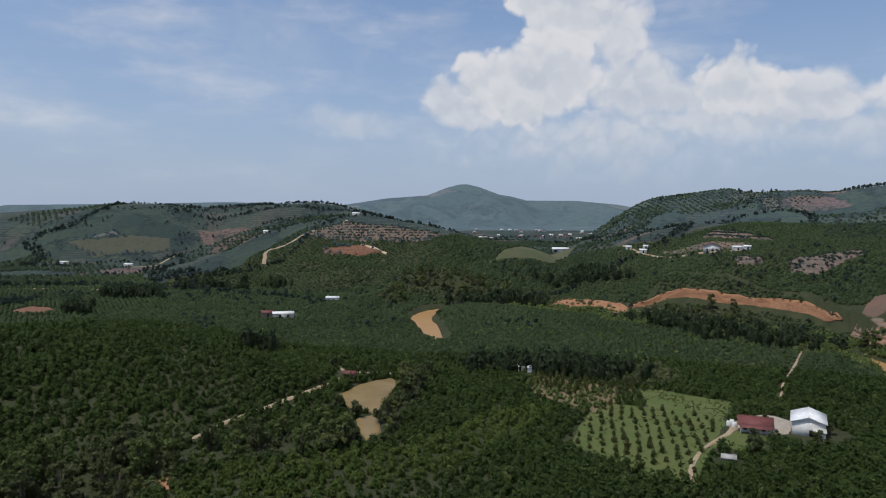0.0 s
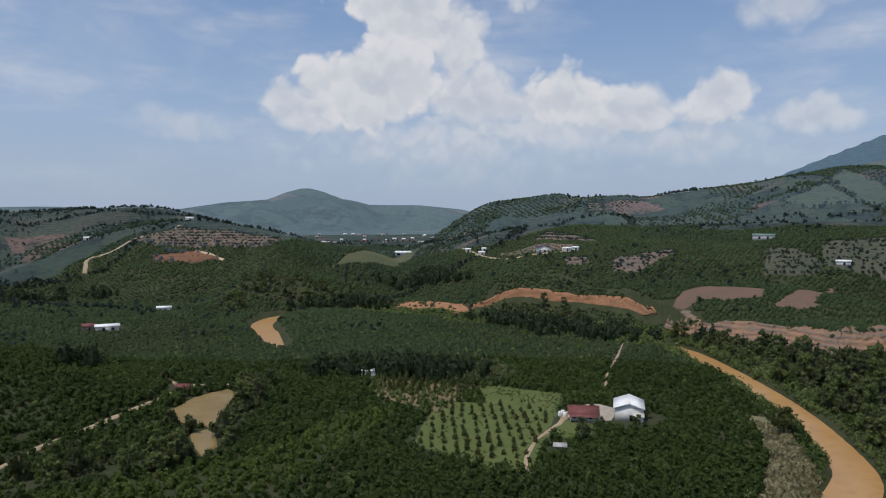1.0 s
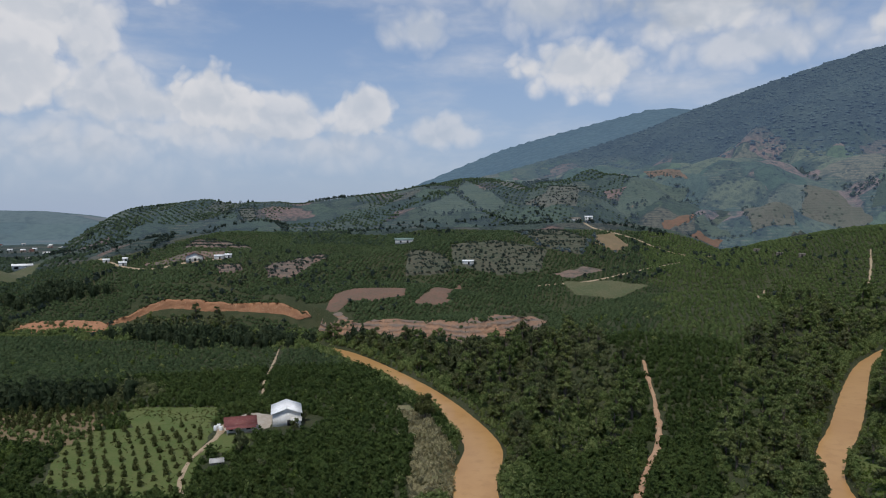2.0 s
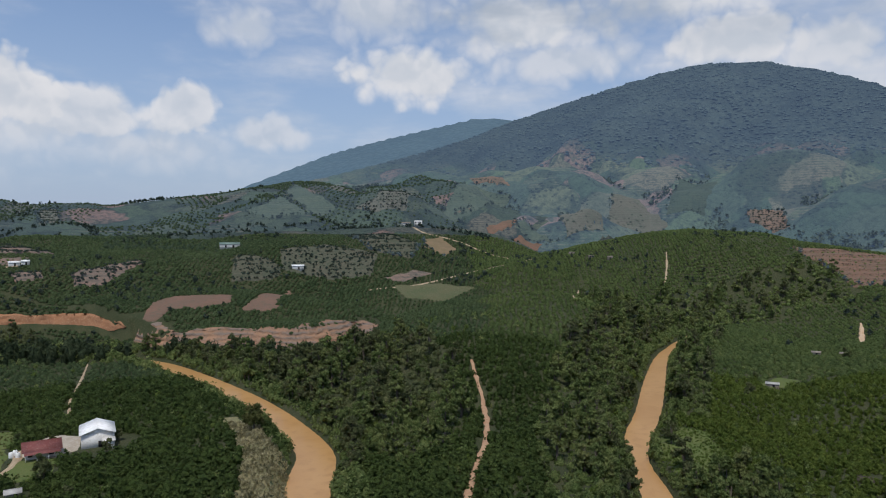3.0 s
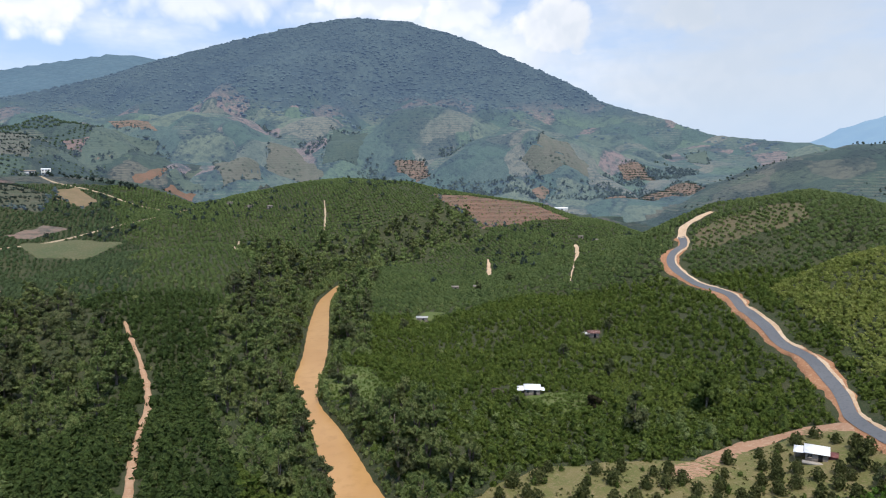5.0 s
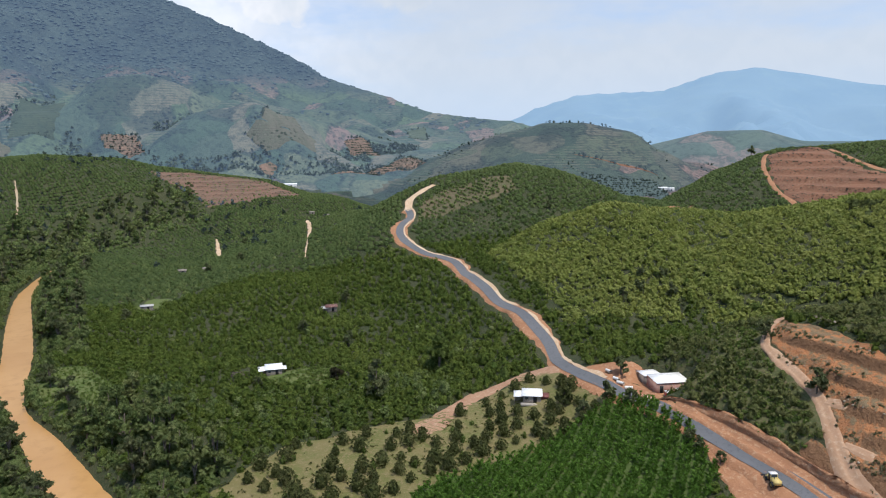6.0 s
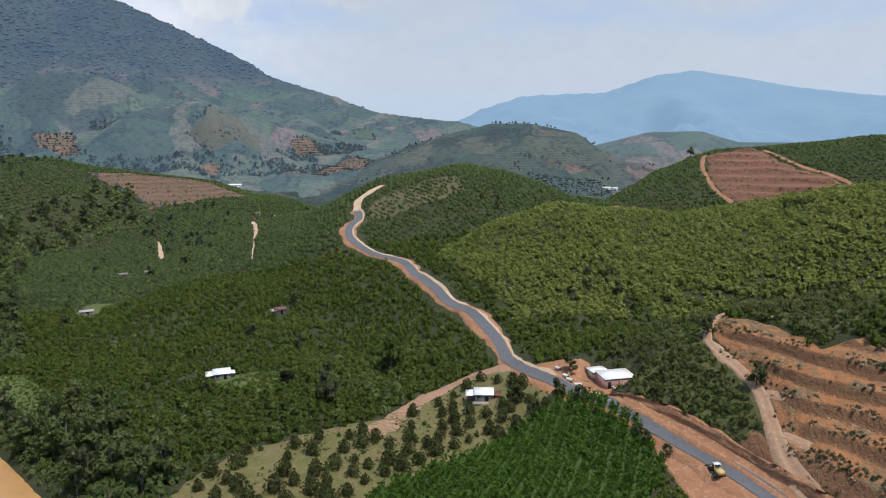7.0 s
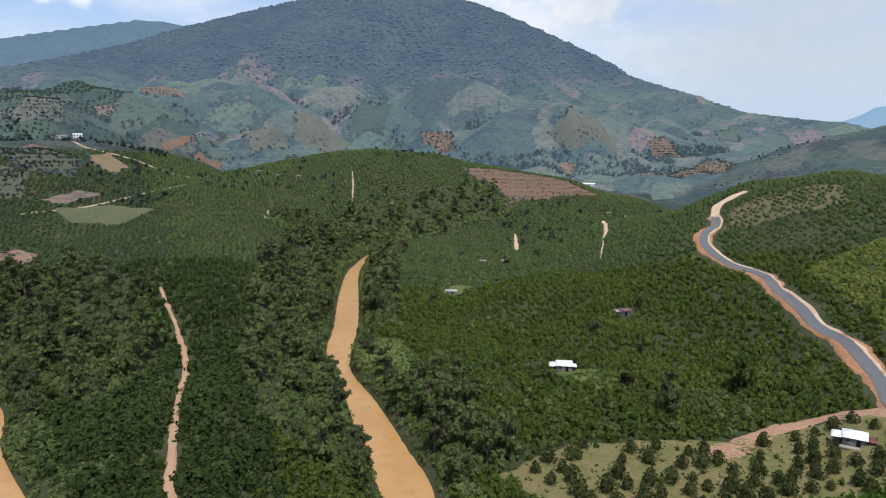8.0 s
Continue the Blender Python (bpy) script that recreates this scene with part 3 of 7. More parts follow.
CRESTS["far_range"] = [(106, 4200, 170, 900), (110.8, 4200, 248, 1000), (112.6, 4200, 315, 1000), (116, 4200, 392, 1100), (120, 4250, 405, 1100),
    (122.2, 4250, 405, 1100), (126, 4250, 497, 1200), (129, 4250, 518, 1200), (131.8, 4250, 473, 1200), (136, 4250, 406, 1100),
    (140, 4200, 356, 1100), (152, 4200, 250, 1000)]
CRESTS["far_low"] = [(-40, 4600, 90, 500), (-21, 4500, 118, 500), (-15, 4400, 130, 500), (-10, 4500, 125, 500), (0, 4600, 100, 500),
                (14, 4600, 95, 500), (20, 4600, 90, 500), (34, 4600, 100, 500)]
CRESTS["hill_east"] = [(104, 1050, 52, 220), (108, 1020, 84, 280), (111.3, 1000, 99, 300), (113.1, 1000, 108, 300), (116.2, 1000, 108, 300),
    (119.3, 1000, 97, 280), (121.5, 1010, 73, 240), (123.5, 1020, 55, 200)]
CRESTS["hill_south_east"] = [(120, 1750, 72, 300), (125.7, 1700, 113, 330), (129.3, 1700, 114, 330), (132, 1700, 89, 300), (142, 1650, 85, 300),
    (155, 1600, 90, 300)]
CRESTS["hill_terraces"] = [(122, 570, 26, 150), (124.5, 565, 44, 190), (126.6, 560, 57, 210), (128.6, 560, 65.5, 220), (130.1, 560, 70, 230),
    (133.6, 560, 72, 230), (136.8, 560, 75, 230), (140, 560, 79, 240), (152, 560, 86, 260)]
CRESTS["hill_dark"] = [(52, 560, 24, 130), (59, 590, 34, 170), (63, 620, 41, 200), (66, 640, 48, 220), (69.3, 660, 56, 235), (72.4, 680, 63, 245),
    (75.5, 690, 67, 250), (80.5, 700, 63, 240), (83.2, 700, 55, 220), (87.3, 690, 48, 190), (90.5, 680, 44, 170), (94.1, 670, 30, 130)]
CRESTS["hill_road"] = [(99, 520, 26, 130), (101.6, 500, 34, 140), (104.4, 470, 45, 160), (106.2, 450, 55, 180), (110.4, 440, 61, 190),
    (113.5, 440, 57.5, 180), (116.3, 445, 51, 170), (119, 450, 41, 150)]
CRESTS["hill_scrub"] = [(110, 345, 26, 120), (112.7, 340, 34, 130), (118.1, 340, 44, 140), (122.5, 350, 41, 140), (126.7, 350, 39, 140),
    (132.7, 335, 46, 150), (140.3, 330, 56, 160), (152, 330, 60, 170)]
CRESTS["spur_red"] = [(125, 205, 16, 70), (128, 200, 23, 72), (131, 196, 27, 75), (135, 190, 31, 75), (142, 182, 36, 78), (152, 175, 40, 80)]
CRESTS["hill_coffee"] = [(-45, 330, 22, 130), (-30, 330, 21, 130), (-22, 315, 21.5, 125), (-17, 300, 16.5, 110), (-11, 290, 9, 80)]
CRESTS["plateau"] = [(33, 520, 26, 150), (40, 500, 26, 130), (46, 475, 20, 80)]
CRESTS["track_hill"] = [(55.5, 350, 15, 75), (58, 345, 17, 110), (64, 450, 27, 150)]
CRESTS["ridge_mid"] = [(16, 820, 44, 150), (19, 760, 52, 170), (22, 720, 60, 200), (26, 700, 62, 220), (31, 700, 60, 230), (36, 700, 62, 240),
    (41, 700, 66, 250), (46, 720, 66, 260), (52, 740, 70, 260), (57, 760, 68, 240)]
CRESTS["foothills"] = [(48, 1250, 135, 420), (55, 1250, 148, 460), (60, 1230, 152, 420), (65, 1250, 156, 420), (71, 1260, 160, 420), (76, 1240, 146, 420), (81, 1250, 150, 420),
    (85, 1230, 146, 430), (91, 1200, 130, 420), (98, 1180, 98, 380), (104, 1150, 72, 300)]
ROUGH = {"mountain": 1.0, "mountain_shoulder": 1.0, "far_range": 1.2, "hill_peak": 1.3, "foothills": 1.9, "hill_fields": 1.0, "hill_west": 0.8, "ridge_mid": 0.8, "hill_east": 0.7}
NEAR = ("hill_terraces", "hill_dark", "hill_road", "hill_scrub", "spur_red", "hill_coffee", "plateau", "track_hill")

# The river: x, y, half width.
RIVER = [(482, 126, 2), (466, 123, 4.5), (430, 121, 5), (389, 116, 5.4), (328, 101, 6.6), (275, 87, 6.6), (238, 79, 6.0), (215, 71, 4.4), (190, 58, 5.6),
         (158, 43.5, 7), (139, 34.5, 7), (112, 30, 6), (95, 55, 6.5), (105, 95, 7), (135, 134, 7.5), (150, 147, 8), (165, 160.5, 7.4), (183, 192, 7.0),
         (196, 224.5, 8), (206, 256, 8.4), (216, 292, 8.4), (224, 329, 8), (224, 362, 6), (205, 405, 5), (160, 450, 5), (105, 500, 5.5), (60, 542, 6),
         (35, 540, 6.5), (14, 520, 8.5), (4, 490, 9), (7, 458, 8.5), (10, 428, 7.5), (13, 402, 5), (16, 384, 1.5)]
bends = [RIVER[0], *RIVER, RIVER[-1]]
RIVER = [tuple(0.5 * (2 * b + (c - a) * t + (2 * a - 5 * b + 4 * c - d) * t * t + (3 * b - a - 3 * c + d) * t ** 3) for a, b, c, d in zip(*four))
         for four in zip(bends, bends[1:], bends[2:], bends[3:]) for t in (0.0, 0.33, 0.67)]
RIVER_Z = -3.0
# Foot of the red river bank: x, y, height.
BANK = [(85, 535, 3), (100, 520, 4), (147, 480, 6), (184, 505, 7), (217, 478, 7.5), (239, 431, 8), (240, 380, 9), (240, 345, 9), (258, 322, 11),
        (264, 295, 13), (270, 275, 14), (290, 268, 14), (325, 272, 12), (350, 285, 8)]

# Foot of the cut above the road: x, y, height.
CUT = [(147, -90.0, 0.3), (142, -91.6, 1.2), (136, -93.2, 1.9), (130, -94.4, 2.3), (114, -96.8, 2.7), (99, -97.8, 3.0), (78, -97.3, 3.2)]


def base_height(x, y):
    r = np.hypot(x, y)
    return 34 * smooth(380, 1500, r) + 1.2 * fbm(x, y, 160, 3, 5) + 0.35 * fbm(x, y, 22, 2, 9)


def spurs(x, y):
    r, a = np.hypot(x, y), np.degrees(np.arctan2(x, y))
    where = smooth(800, 960, r) * (1 - smooth(1480, 1720, r)) * smooth(42, 54, a) * (1 - smooth(97, 106, a))
    wx, wy = x + 30 * vnoise(x, y, 120, 311), y + 30 * vnoise(x, y, 120, 312)
    dome = np.abs(vnoise(wx, wy, 175, 301)) + 0.55 * np.abs(vnoise(wx + 40, wy - 70, 95, 302)) + 0.2 * np.abs(vnoise(wx, wy, 40, 303))
    return 46 * (dome - 0.42) * where


def land(x, y):
    """Height of the ground, and which crest it belongs to (0: the plain)."""
    x, y = np.asarray(x, float), np.asarray(y, float)
    z = base_height(x, y)
    owner = np.zeros(x.shape, int)
    for k, (name, rows) in enumerate(CRESTS.items()):
        pts = [(*bearing(a, d), h, w) for a, d, h, w in rows]
        d, side, (h, w) = nearest(x, y, pts)
        rough = ROUGH.get(name, 0.22)
        size = 260 if name in ROUGH else 110
        gully = fbm(x, y, size, 4, 20 + k)
        u = d / w * (1 + (0.34 if name in ROUGH else 0.22) * gully * smooth(0.06, 0.5, d / w))
        if name in ("mountain", "mountain_shoulder", "far_range"):
            shape = np.sqrt((1 - np.clip(u, 0, 1)) ** 2 * 0.9 + 0.1 * (1 - np.clip(u, 0, 1)) ** 4)
        else:
            shape = 1 - smooth(0, 1, u)
        hz = h * shape + rough * (7 * fbm(x, y, 130, 3, 40 + k) if name in ROUGH else 2.5 * fbm(x, y, 60, 3, 40 + k)) * smooth(0.03, 0.3, u) * shape
        m = (hz > z) & (hz > 2.0)
        if name in ("hill_lanes", "ridge_mid", "hill_west", "hill_fields"):
            m &= np.hypot(x, y) > 690 + 60 * vnoise(x, y, 110, 97)
        blend = np.maximum(0.2 * hz, 0.01)
        z = np.where(np.abs(hz - z) < blend, np.maximum(hz, z) + (blend - np.abs(hz - z)) ** 2 / (4 * blend) * smooth(0.05, 0.4, u), np.maximum(hz, z))
        owner = np.where(m, k + 1, owner)
    # rounded spurs with sharp gullies at the foot of the mountain
    z = z + spurs(x, y)
    d, side, (h,) = nearest(x, y, BANK)
    cut = np.where(side > 0, h * smooth(0, 16 + 4 * vnoise(x, y, 14, 3), d) * (1 - smooth(50, 130, d)), 0)
    z = np.maximum(z, cut)
    d, side, (h,) = nearest(x, y, CUT)
    z = z + np.where(side > 0, h * smooth(0, 3.0, d) * (1 - smooth(14, 45, d)), 0)
    # levelled yard of the shed by the road
    pad = smooth(6.5, 12.5, np.hypot(x - 156.5, y + 95.5))
    z = np.minimum(z, 7.7 * (1 - pad) + (z + 0.01) * pad)
    # river bed and flats beside it
    d, side, (hw,) = nearest(x, y, RIVER)
    flat = smooth(hw + 5, hw + 45, d)
    z = np.where((d < hw + 45) & (cut < 0.5), z * flat + np.minimum(z, 1.0) * (1 - flat), z)
    z = np.where(d < hw + 6, z * smooth(hw - 4, hw + 3, d) + (RIVER_Z - 1.5) * (1 - smooth(hw - 4, hw + 3, d)), z)
    return z, owner

# ---------- ground, hills and mountains: one sheet cut along the valleys ----------
N_GRID = 530


def axis(lo, hi, centre, spread, count):
    u = np.linspace(math.asinh((lo - centre) / spread), math.asinh((hi - centre) / spread), count)
    return centre + spread * np.sinh(u)


GX, GY = axis(-2200, 5000, 190, 240, N_GRID), axis(-3600, 4950, 90, 240, N_GRID)
GXX, GYY = np.meshgrid(GX, GY, indexing="ij")
GZ, GOWN = land(GXX, GYY)


def ground_z(x, y):
    """Height of the sheet as built, between its grid points."""
    x, y = np.asarray(x, float), np.asarray(y, float)
    i = np.clip(np.searchsorted(GX, x) - 1, 0, N_GRID - 2)
    j = np.clip(np.searchsorted(GY, y) - 1, 0, N_GRID - 2)
    a, b = (x - GX[i]) / (GX[i + 1] - GX[i]), (y - GY[j]) / (GY[j + 1] - GY[j])
    return (GZ[i, j] * (1 - a) + GZ[i + 1, j] * a) * (1 - b) + (GZ[i, j + 1] * (1 - a) + GZ[i + 1, j + 1] * a) * b


def mesh_of(name, verts, faces, mat, shade=False):
    """A mesh from numpy arrays; all faces have the same number of corners."""
    me = bpy.data.meshes.new(name)
    verts, faces = np.asarray(verts, np.float32), np.asarray(faces, np.int32)
    size = faces.shape[1]
    me.vertices.add(len(verts))
    me.vertices.foreach_set("co", verts.ravel())
    me.loops.add(faces.size)
    me.loops.foreach_set("vertex_index", faces.ravel())
    me.polygons.add(len(faces))
    me.polygons.foreach_set("loop_start", np.arange(0, faces.size, size, dtype=np.int32))
    me.polygons.foreach_set("loop_total", np.full(len(faces), size, np.int32))
    if shade:
        me.polygons.foreach_set("use_smooth", np.ones(len(faces), bool))
    me.update(calc_edges=True)
    me.materials.append(mat)
    return me


def structure(name, me, label, category):
    return tagged(new(name, me), label, category, kind="structure")


SHEETS = [
    ("ground", "weedy valley floor and low farmed hills between coffee rows", "ground", "ground", ("", *NEAR)),
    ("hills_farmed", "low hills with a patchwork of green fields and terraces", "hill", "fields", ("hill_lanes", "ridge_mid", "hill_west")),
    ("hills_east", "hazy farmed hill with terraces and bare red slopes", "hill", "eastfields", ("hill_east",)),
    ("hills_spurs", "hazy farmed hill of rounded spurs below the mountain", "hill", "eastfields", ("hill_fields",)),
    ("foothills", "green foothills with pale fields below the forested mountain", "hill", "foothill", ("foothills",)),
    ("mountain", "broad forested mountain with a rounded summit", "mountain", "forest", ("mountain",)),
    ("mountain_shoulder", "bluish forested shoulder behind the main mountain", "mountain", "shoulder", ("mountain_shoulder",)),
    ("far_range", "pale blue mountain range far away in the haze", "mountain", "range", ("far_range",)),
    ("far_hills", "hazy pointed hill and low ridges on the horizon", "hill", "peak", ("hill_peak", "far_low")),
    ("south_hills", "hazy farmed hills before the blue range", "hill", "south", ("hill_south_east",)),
]
names = [""] + list(CRESTS)
GRR = np.hypot(GXX, GYY)
# Plain beyond 700 m takes the hill materials with haze painted in.
cell_owner = np.where((GOWN == 0) & (GRR > 700), np.where(GRR > 1450, names.index("hill_peak"), names.index("hill_lanes")), GOWN)[:-1, :-1]
index = np.arange(N_GRID * N_GRID).reshape(N_GRID, N_GRID)
quads = np.stack([index[:-1, :-1], index[1:, :-1], index[1:, 1:], index[:-1, 1:]], -1)
points = np.stack([GXX, GYY, GZ], -1).reshape(-1, 3)
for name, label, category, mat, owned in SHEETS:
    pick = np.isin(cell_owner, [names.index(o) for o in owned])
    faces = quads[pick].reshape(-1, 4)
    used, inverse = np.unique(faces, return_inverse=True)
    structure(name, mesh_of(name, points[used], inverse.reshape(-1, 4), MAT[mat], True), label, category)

# ---------- river, roads, lanes and fields laid on the ground ----------
def curve_through(pts, step):
    """A smooth line through points (x, y, half width), sampled every step metres."""
    out = []
    ext = [tuple(2 * a - b for a, b in zip(pts[0], pts[1]))] + list(pts) + [tuple(2 * a - b for a, b in zip(pts[-1], pts[-2]))]
    for p0, p1, p2, p3 in zip(ext, ext[1:], ext[2:], ext[3:]):
        n = max(2, int(math.hypot(p2[0] - p1[0], p2[1] - p1[1]) / step))
        for k in range(n):
            t = k / n
            out.append([0.5 * (2 * b + (c - a) * t + (2 * a - 5 * b + 4 * c - d) * t * t + (3 * b - a - 3 * c + d) * t ** 3)
                        for a, b, c, d in zip(p0, p1, p2, p3)])
    out.append(list(pts[-1]))
    return np.array(out)


def strip(pts, mat, name, lift=0.15, step=2.0, across=4, ragged=0.0, level=None, offset=0.0, edge=None):
    """A band along a line, laid on the ground (or level), with edges that wander by ragged metres. edge: turn down by that much at the sides."""
    line = curve_through(pts, step)
    way = np.gradient(line[:, :2], axis=0)
    way /= np.linalg.norm(way, axis=1)[:, None] + 1e-9
    side = np.stack([-way[:, 1], way[:, 0]], 1)
    rows = []
    for k in range(across + 1):
        s = 2 * k / across - 1
        wob = ragged * (fbm(line[:, 0] + 50 * s, line[:, 1], 5.0, 3, 77) if abs(s) > 0.99 else 0.0)
        p = line[:, :2] + side * ((line[:, 2] * s + offset + np.sign(s) * wob)[:, None])
        if level is None:
            z = np.maximum(ground_z(p[:, 0], p[:, 1]), ground_z(line[:, 0], line[:, 1]) - 0.35) + lift
            if edge is not None and abs(s) > 0.99:
                z = ground_z(p[:, 0], p[:, 1]) - edge
        else:
            z = np.full(len(p), level)
        rows.append(np.column_stack([p, z]))
    v = np.stack(rows, 1).reshape(-1, 3)
    i = np.arange((len(line) - 1) * (across + 1)).reshape(-1, across + 1)[:, :-1].ravel()
    f = np.stack([i, i + across + 1, i + across + 2, i + 1], 1)[:, ::-1]
    return mesh_of(name, v, f, mat, True)


def inside(x, y, poly):
    """Which points lie in a polygon."""
    hit = np.zeros(np.shape(x), bool)
    for (x0, y0), (x1, y1) in zip(poly, list(poly[1:]) + [poly[0]]):
        cross = (y0 > y) != (y1 > y)
        hit ^= cross & (x < (x1 - x0) * (y - y0) / (y1 - y0 + 1e-12) + x0)
    return hit


TRACK_KEEP = [(88, -97.6), (95.5, -98.6), (103, -100.9), (109.3, -103.8), (115.9, -107.3), (123.3, -108.8), (131.6, -109.8), (137.6, -111.4), (143.4, -117), (150, -128)]


def stepped(x, y, z, terrace):
    """Height of a slope cut into terraces, level beside the track that climbs it."""
    step = (z + 0.5 * fbm(x, y, 18, 2, 71)) / terrace
    step = step - np.floor(step)
    d, _, _ = nearest(x, y, TRACK_KEEP)
    up = terrace * (smooth(0.84, 1.0, step) - step + 0.84) + 0.22 * fbm(x, y, 4, 3, 72)
    return z + 0.62 * np.maximum(up, 0.0) * smooth(2.0, 6.0, d)


def patch(poly, mat, name, lift=0.22, cell=1.5, rag=1.2, terrace=0.0):
    """A field with a slightly uneven outline, laid on the ground in strips; terrace: height of its contour steps."""
    pts = np.array(poly, float)
    mid = pts.mean(0)
    _, _, axes = np.linalg.svd(pts - mid)
    loc = (pts - mid) @ axes.T
    us = np.linspace(loc[:, 0].min() + 0.05, loc[:, 0].max() - 0.05, max(4, int(np.ptp(loc[:, 0]) / cell)))
    lo, hi = np.full(len(us), 1e9), np.full(len(us), -1e9)
    for p, q in zip(loc, np.roll(loc, -1, axis=0)):
        t = (us - p[0]) / (q[0] - p[0] + 1e-12)
        v = p[1] + t * (q[1] - p[1])
        m = (t >= 0) & (t <= 1)
        lo, hi = np.where(m, np.minimum(lo, v), lo), np.where(m, np.maximum(hi, v), hi)
    wob = rag * np.minimum(1, (hi - lo) / 6)
    lo, hi = lo + wob * fbm(us + mid[0], us * 0 + mid[1], 7, 3, 61), hi + wob * fbm(us + mid[0], us * 0 - mid[1], 7, 3, 62)
    rows = max(3, int((hi - lo).max() / cell))
    t = np.linspace(0, 1, rows + 1)
    vv = lo[:, None] * (1 - t) + hi[:, None] * t
    flat = np.stack([np.broadcast_to(us[:, None], vv.shape), vv], -1) @ axes + mid
    xx, yy = flat[..., 0], flat[..., 1]
    zz = ground_z(xx, yy)
    if terrace:
        along = np.linspace(0, 1, len(us))[:, None]
        rim = smooth(0, 0.24, np.minimum(t, 1 - t))[None, :] * smooth(0, 0.12, np.minimum(along, 1 - along))
        zz = zz + rim * (stepped(xx, yy, zz, terrace) - zz)
    k = np.arange(xx.size).reshape(xx.shape)
    q = np.stack([k[:-1, :-1], k[1:, :-1], k[1:, 1:], k[:-1, 1:]], -1).reshape(-1, 4)
    z = zz + lift
    z[0], z[-1], z[:, 0], z[:, -1] = z[0] - lift - 0.1, z[-1] - lift - 0.1, z[:, 0] - lift - 0.1, z[:, -1] - lift - 0.1
    return mesh_of(name, np.stack([xx, yy, z], -1).reshape(-1, 3), q, mat, True)


structure("river", strip([(x, y, w + 3.5) for x, y, w in RIVER[::2]], MAT["water"], "river", step=3, across=4, level=RIVER_Z), "winding river of opaque orange-brown muddy water", "water")
POND = [(-31, 252), (-24, 264), (-10, 281), (-5, 276), (-9, 262), (-13, 241), (-22, 244)]
POND_ARM = [(-20, 236), (-13, 240), (-11, 222), (-15, 214), (-18, 222)]
structure("pond_1", patch(POND, MAT["pond"], "pond_1", 0.45, 1.0, 0.8), "small farm pond of cloudy brown water among trees", "water")
structure("pond_2", patch(POND_ARM, MAT["pond"], "pond_2", 0.45, 0.8, 0.6), "narrow pond arm of cloudy brown water", "water")

ROAD = [(70, -92, 1.85), (99, -94, 1.85), (113, -93, 1.85), (128, -90.5, 1.85), (145, -87, 1.85), (165, -82.5, 1.85), (185, -81.5, 1.85), (207, -86, 1.85), (226, -86.5, 1.85),
        (250, -82.5, 1.85), (278, -81, 1.85), (305, -82, 1.85), (324, -76, 1.85), (339, -68, 1.85), (353, -68.5, 1.85), (371, -78, 1.85), (385, -80, 1.85)]
ROAD_TOP = [(383, -79.6, 2.2), (397, -84, 2.4), (403, -92, 2.4), (409, -101, 1.8)]
LANES = []


def lane(*row):
    """name, material, line of x, y, half width, label"""
    LANES.append(row)


lane("track_1", "track", [(108, 70, 1.5), (128, 82, 1.5), (143, 90, 1.4), (161, 99, 1.4), (176, 106, 1.4), (203, 118.5, 1.2), (225, 132, 1.1), (240, 143, 1.0), (251, 152, 1.0), (261, 160, 0.8)], "reddish dirt track between coffee rows")
lane("lane_1", "pale", [(-74, 206, 0.9), (-66, 220, 1.0), (-62, 229, 1.1), (-55, 238, 1.2), (-47, 246.5, 1.2), (-37, 258, 1.2), (-29, 270, 1.3), (-22, 282, 1.3), (-8, 289, 1.0), (8, 292.5, 0.8)], "pale farm lane beside the coffee hill")
lane("lane_2", "pale", [(-26, 276, 1.0), (-34, 290, 1.0), (-46, 306, 0.9)], "pale lane branching towards the coffee field")
lane("lane_3", "pale", [(136, 254, 0.7), (152, 282, 0.6), (179, 322, 0.6), (196, 348, 0.5)], "narrow pale path through the coffee")
lane("lane_4", "verge", [(362, -20.7, 0.5), (400, -25, 0.5), (470, -31, 0.7), (492, -34, 1.6), (540, -37, 1.7), (600, -41, 1.9)], "pale dirt lane rising through the coffee")
lane("lane_5", "verge", [(478, 25, 1.4), (492, 26.5, 1.85), (520, 28, 1.7), (545, 30, 1.0)], "short pale dirt lane in the coffee")
lane("lane_6", "pale", [(545, 160, 0.7), (563, 164, 0.9), (590, 172, 0.6)], "pale lane up the dark hill")
lane("lane_7", "pale", [(401, 173, 0.9), (440, 190, 0.9), (496, 210, 0.9)], "faint grassy lane over the hill")
lane("lane_8", "pale", [(-142, 664, 2.2), (-143, 690, 1.85), (-121, 703, 1.85), (-106, 713, 1.8), (-79, 724, 1.8), (-72, 742, 1.6)], "pale road climbing the terraced hill")
lane("lane_9", "verge", [(-27, 653, 1.6), (-38, 664, 1.8), (-52, 674, 1.8)], "pale road cut on the far hill")
lane("lane_10", "pale", [(190, 640, 1.8), (196, 588, 1.85), (208, 556, 1.85), (228, 532, 1.85), (244, 520, 1.4)], "pale road past the farmhouse")
lane("lane_11", "pale", [(548, 270, 0.9), (566, 300, 1.0), (567, 332, 1.2), (575, 362, 1.2), (568, 402, 1.4), (600, 440, 1.2)], "pale dirt road climbing to a far farmhouse")
lane("lane_12", "pale", [(415, 346, 1.0), (450, 318, 1.2), (500, 300, 1.2), (560, 274, 1.0)], "pale dirt road over the meadow")
lane("lane_13", "pale", [(-345, 588, 2.2), (-282, 589, 2.4), (-204, 590, 1.85)], "long pale strip of dirt road")
lane("lane_14", "pale", [(72, 177, 0.8), (76, 188, 0.8), (84, 201, 0.9), (94, 212, 1.1), (101, 219, 1.2), (108, 230, 1.4)], "pale farm drive along the young orchard")
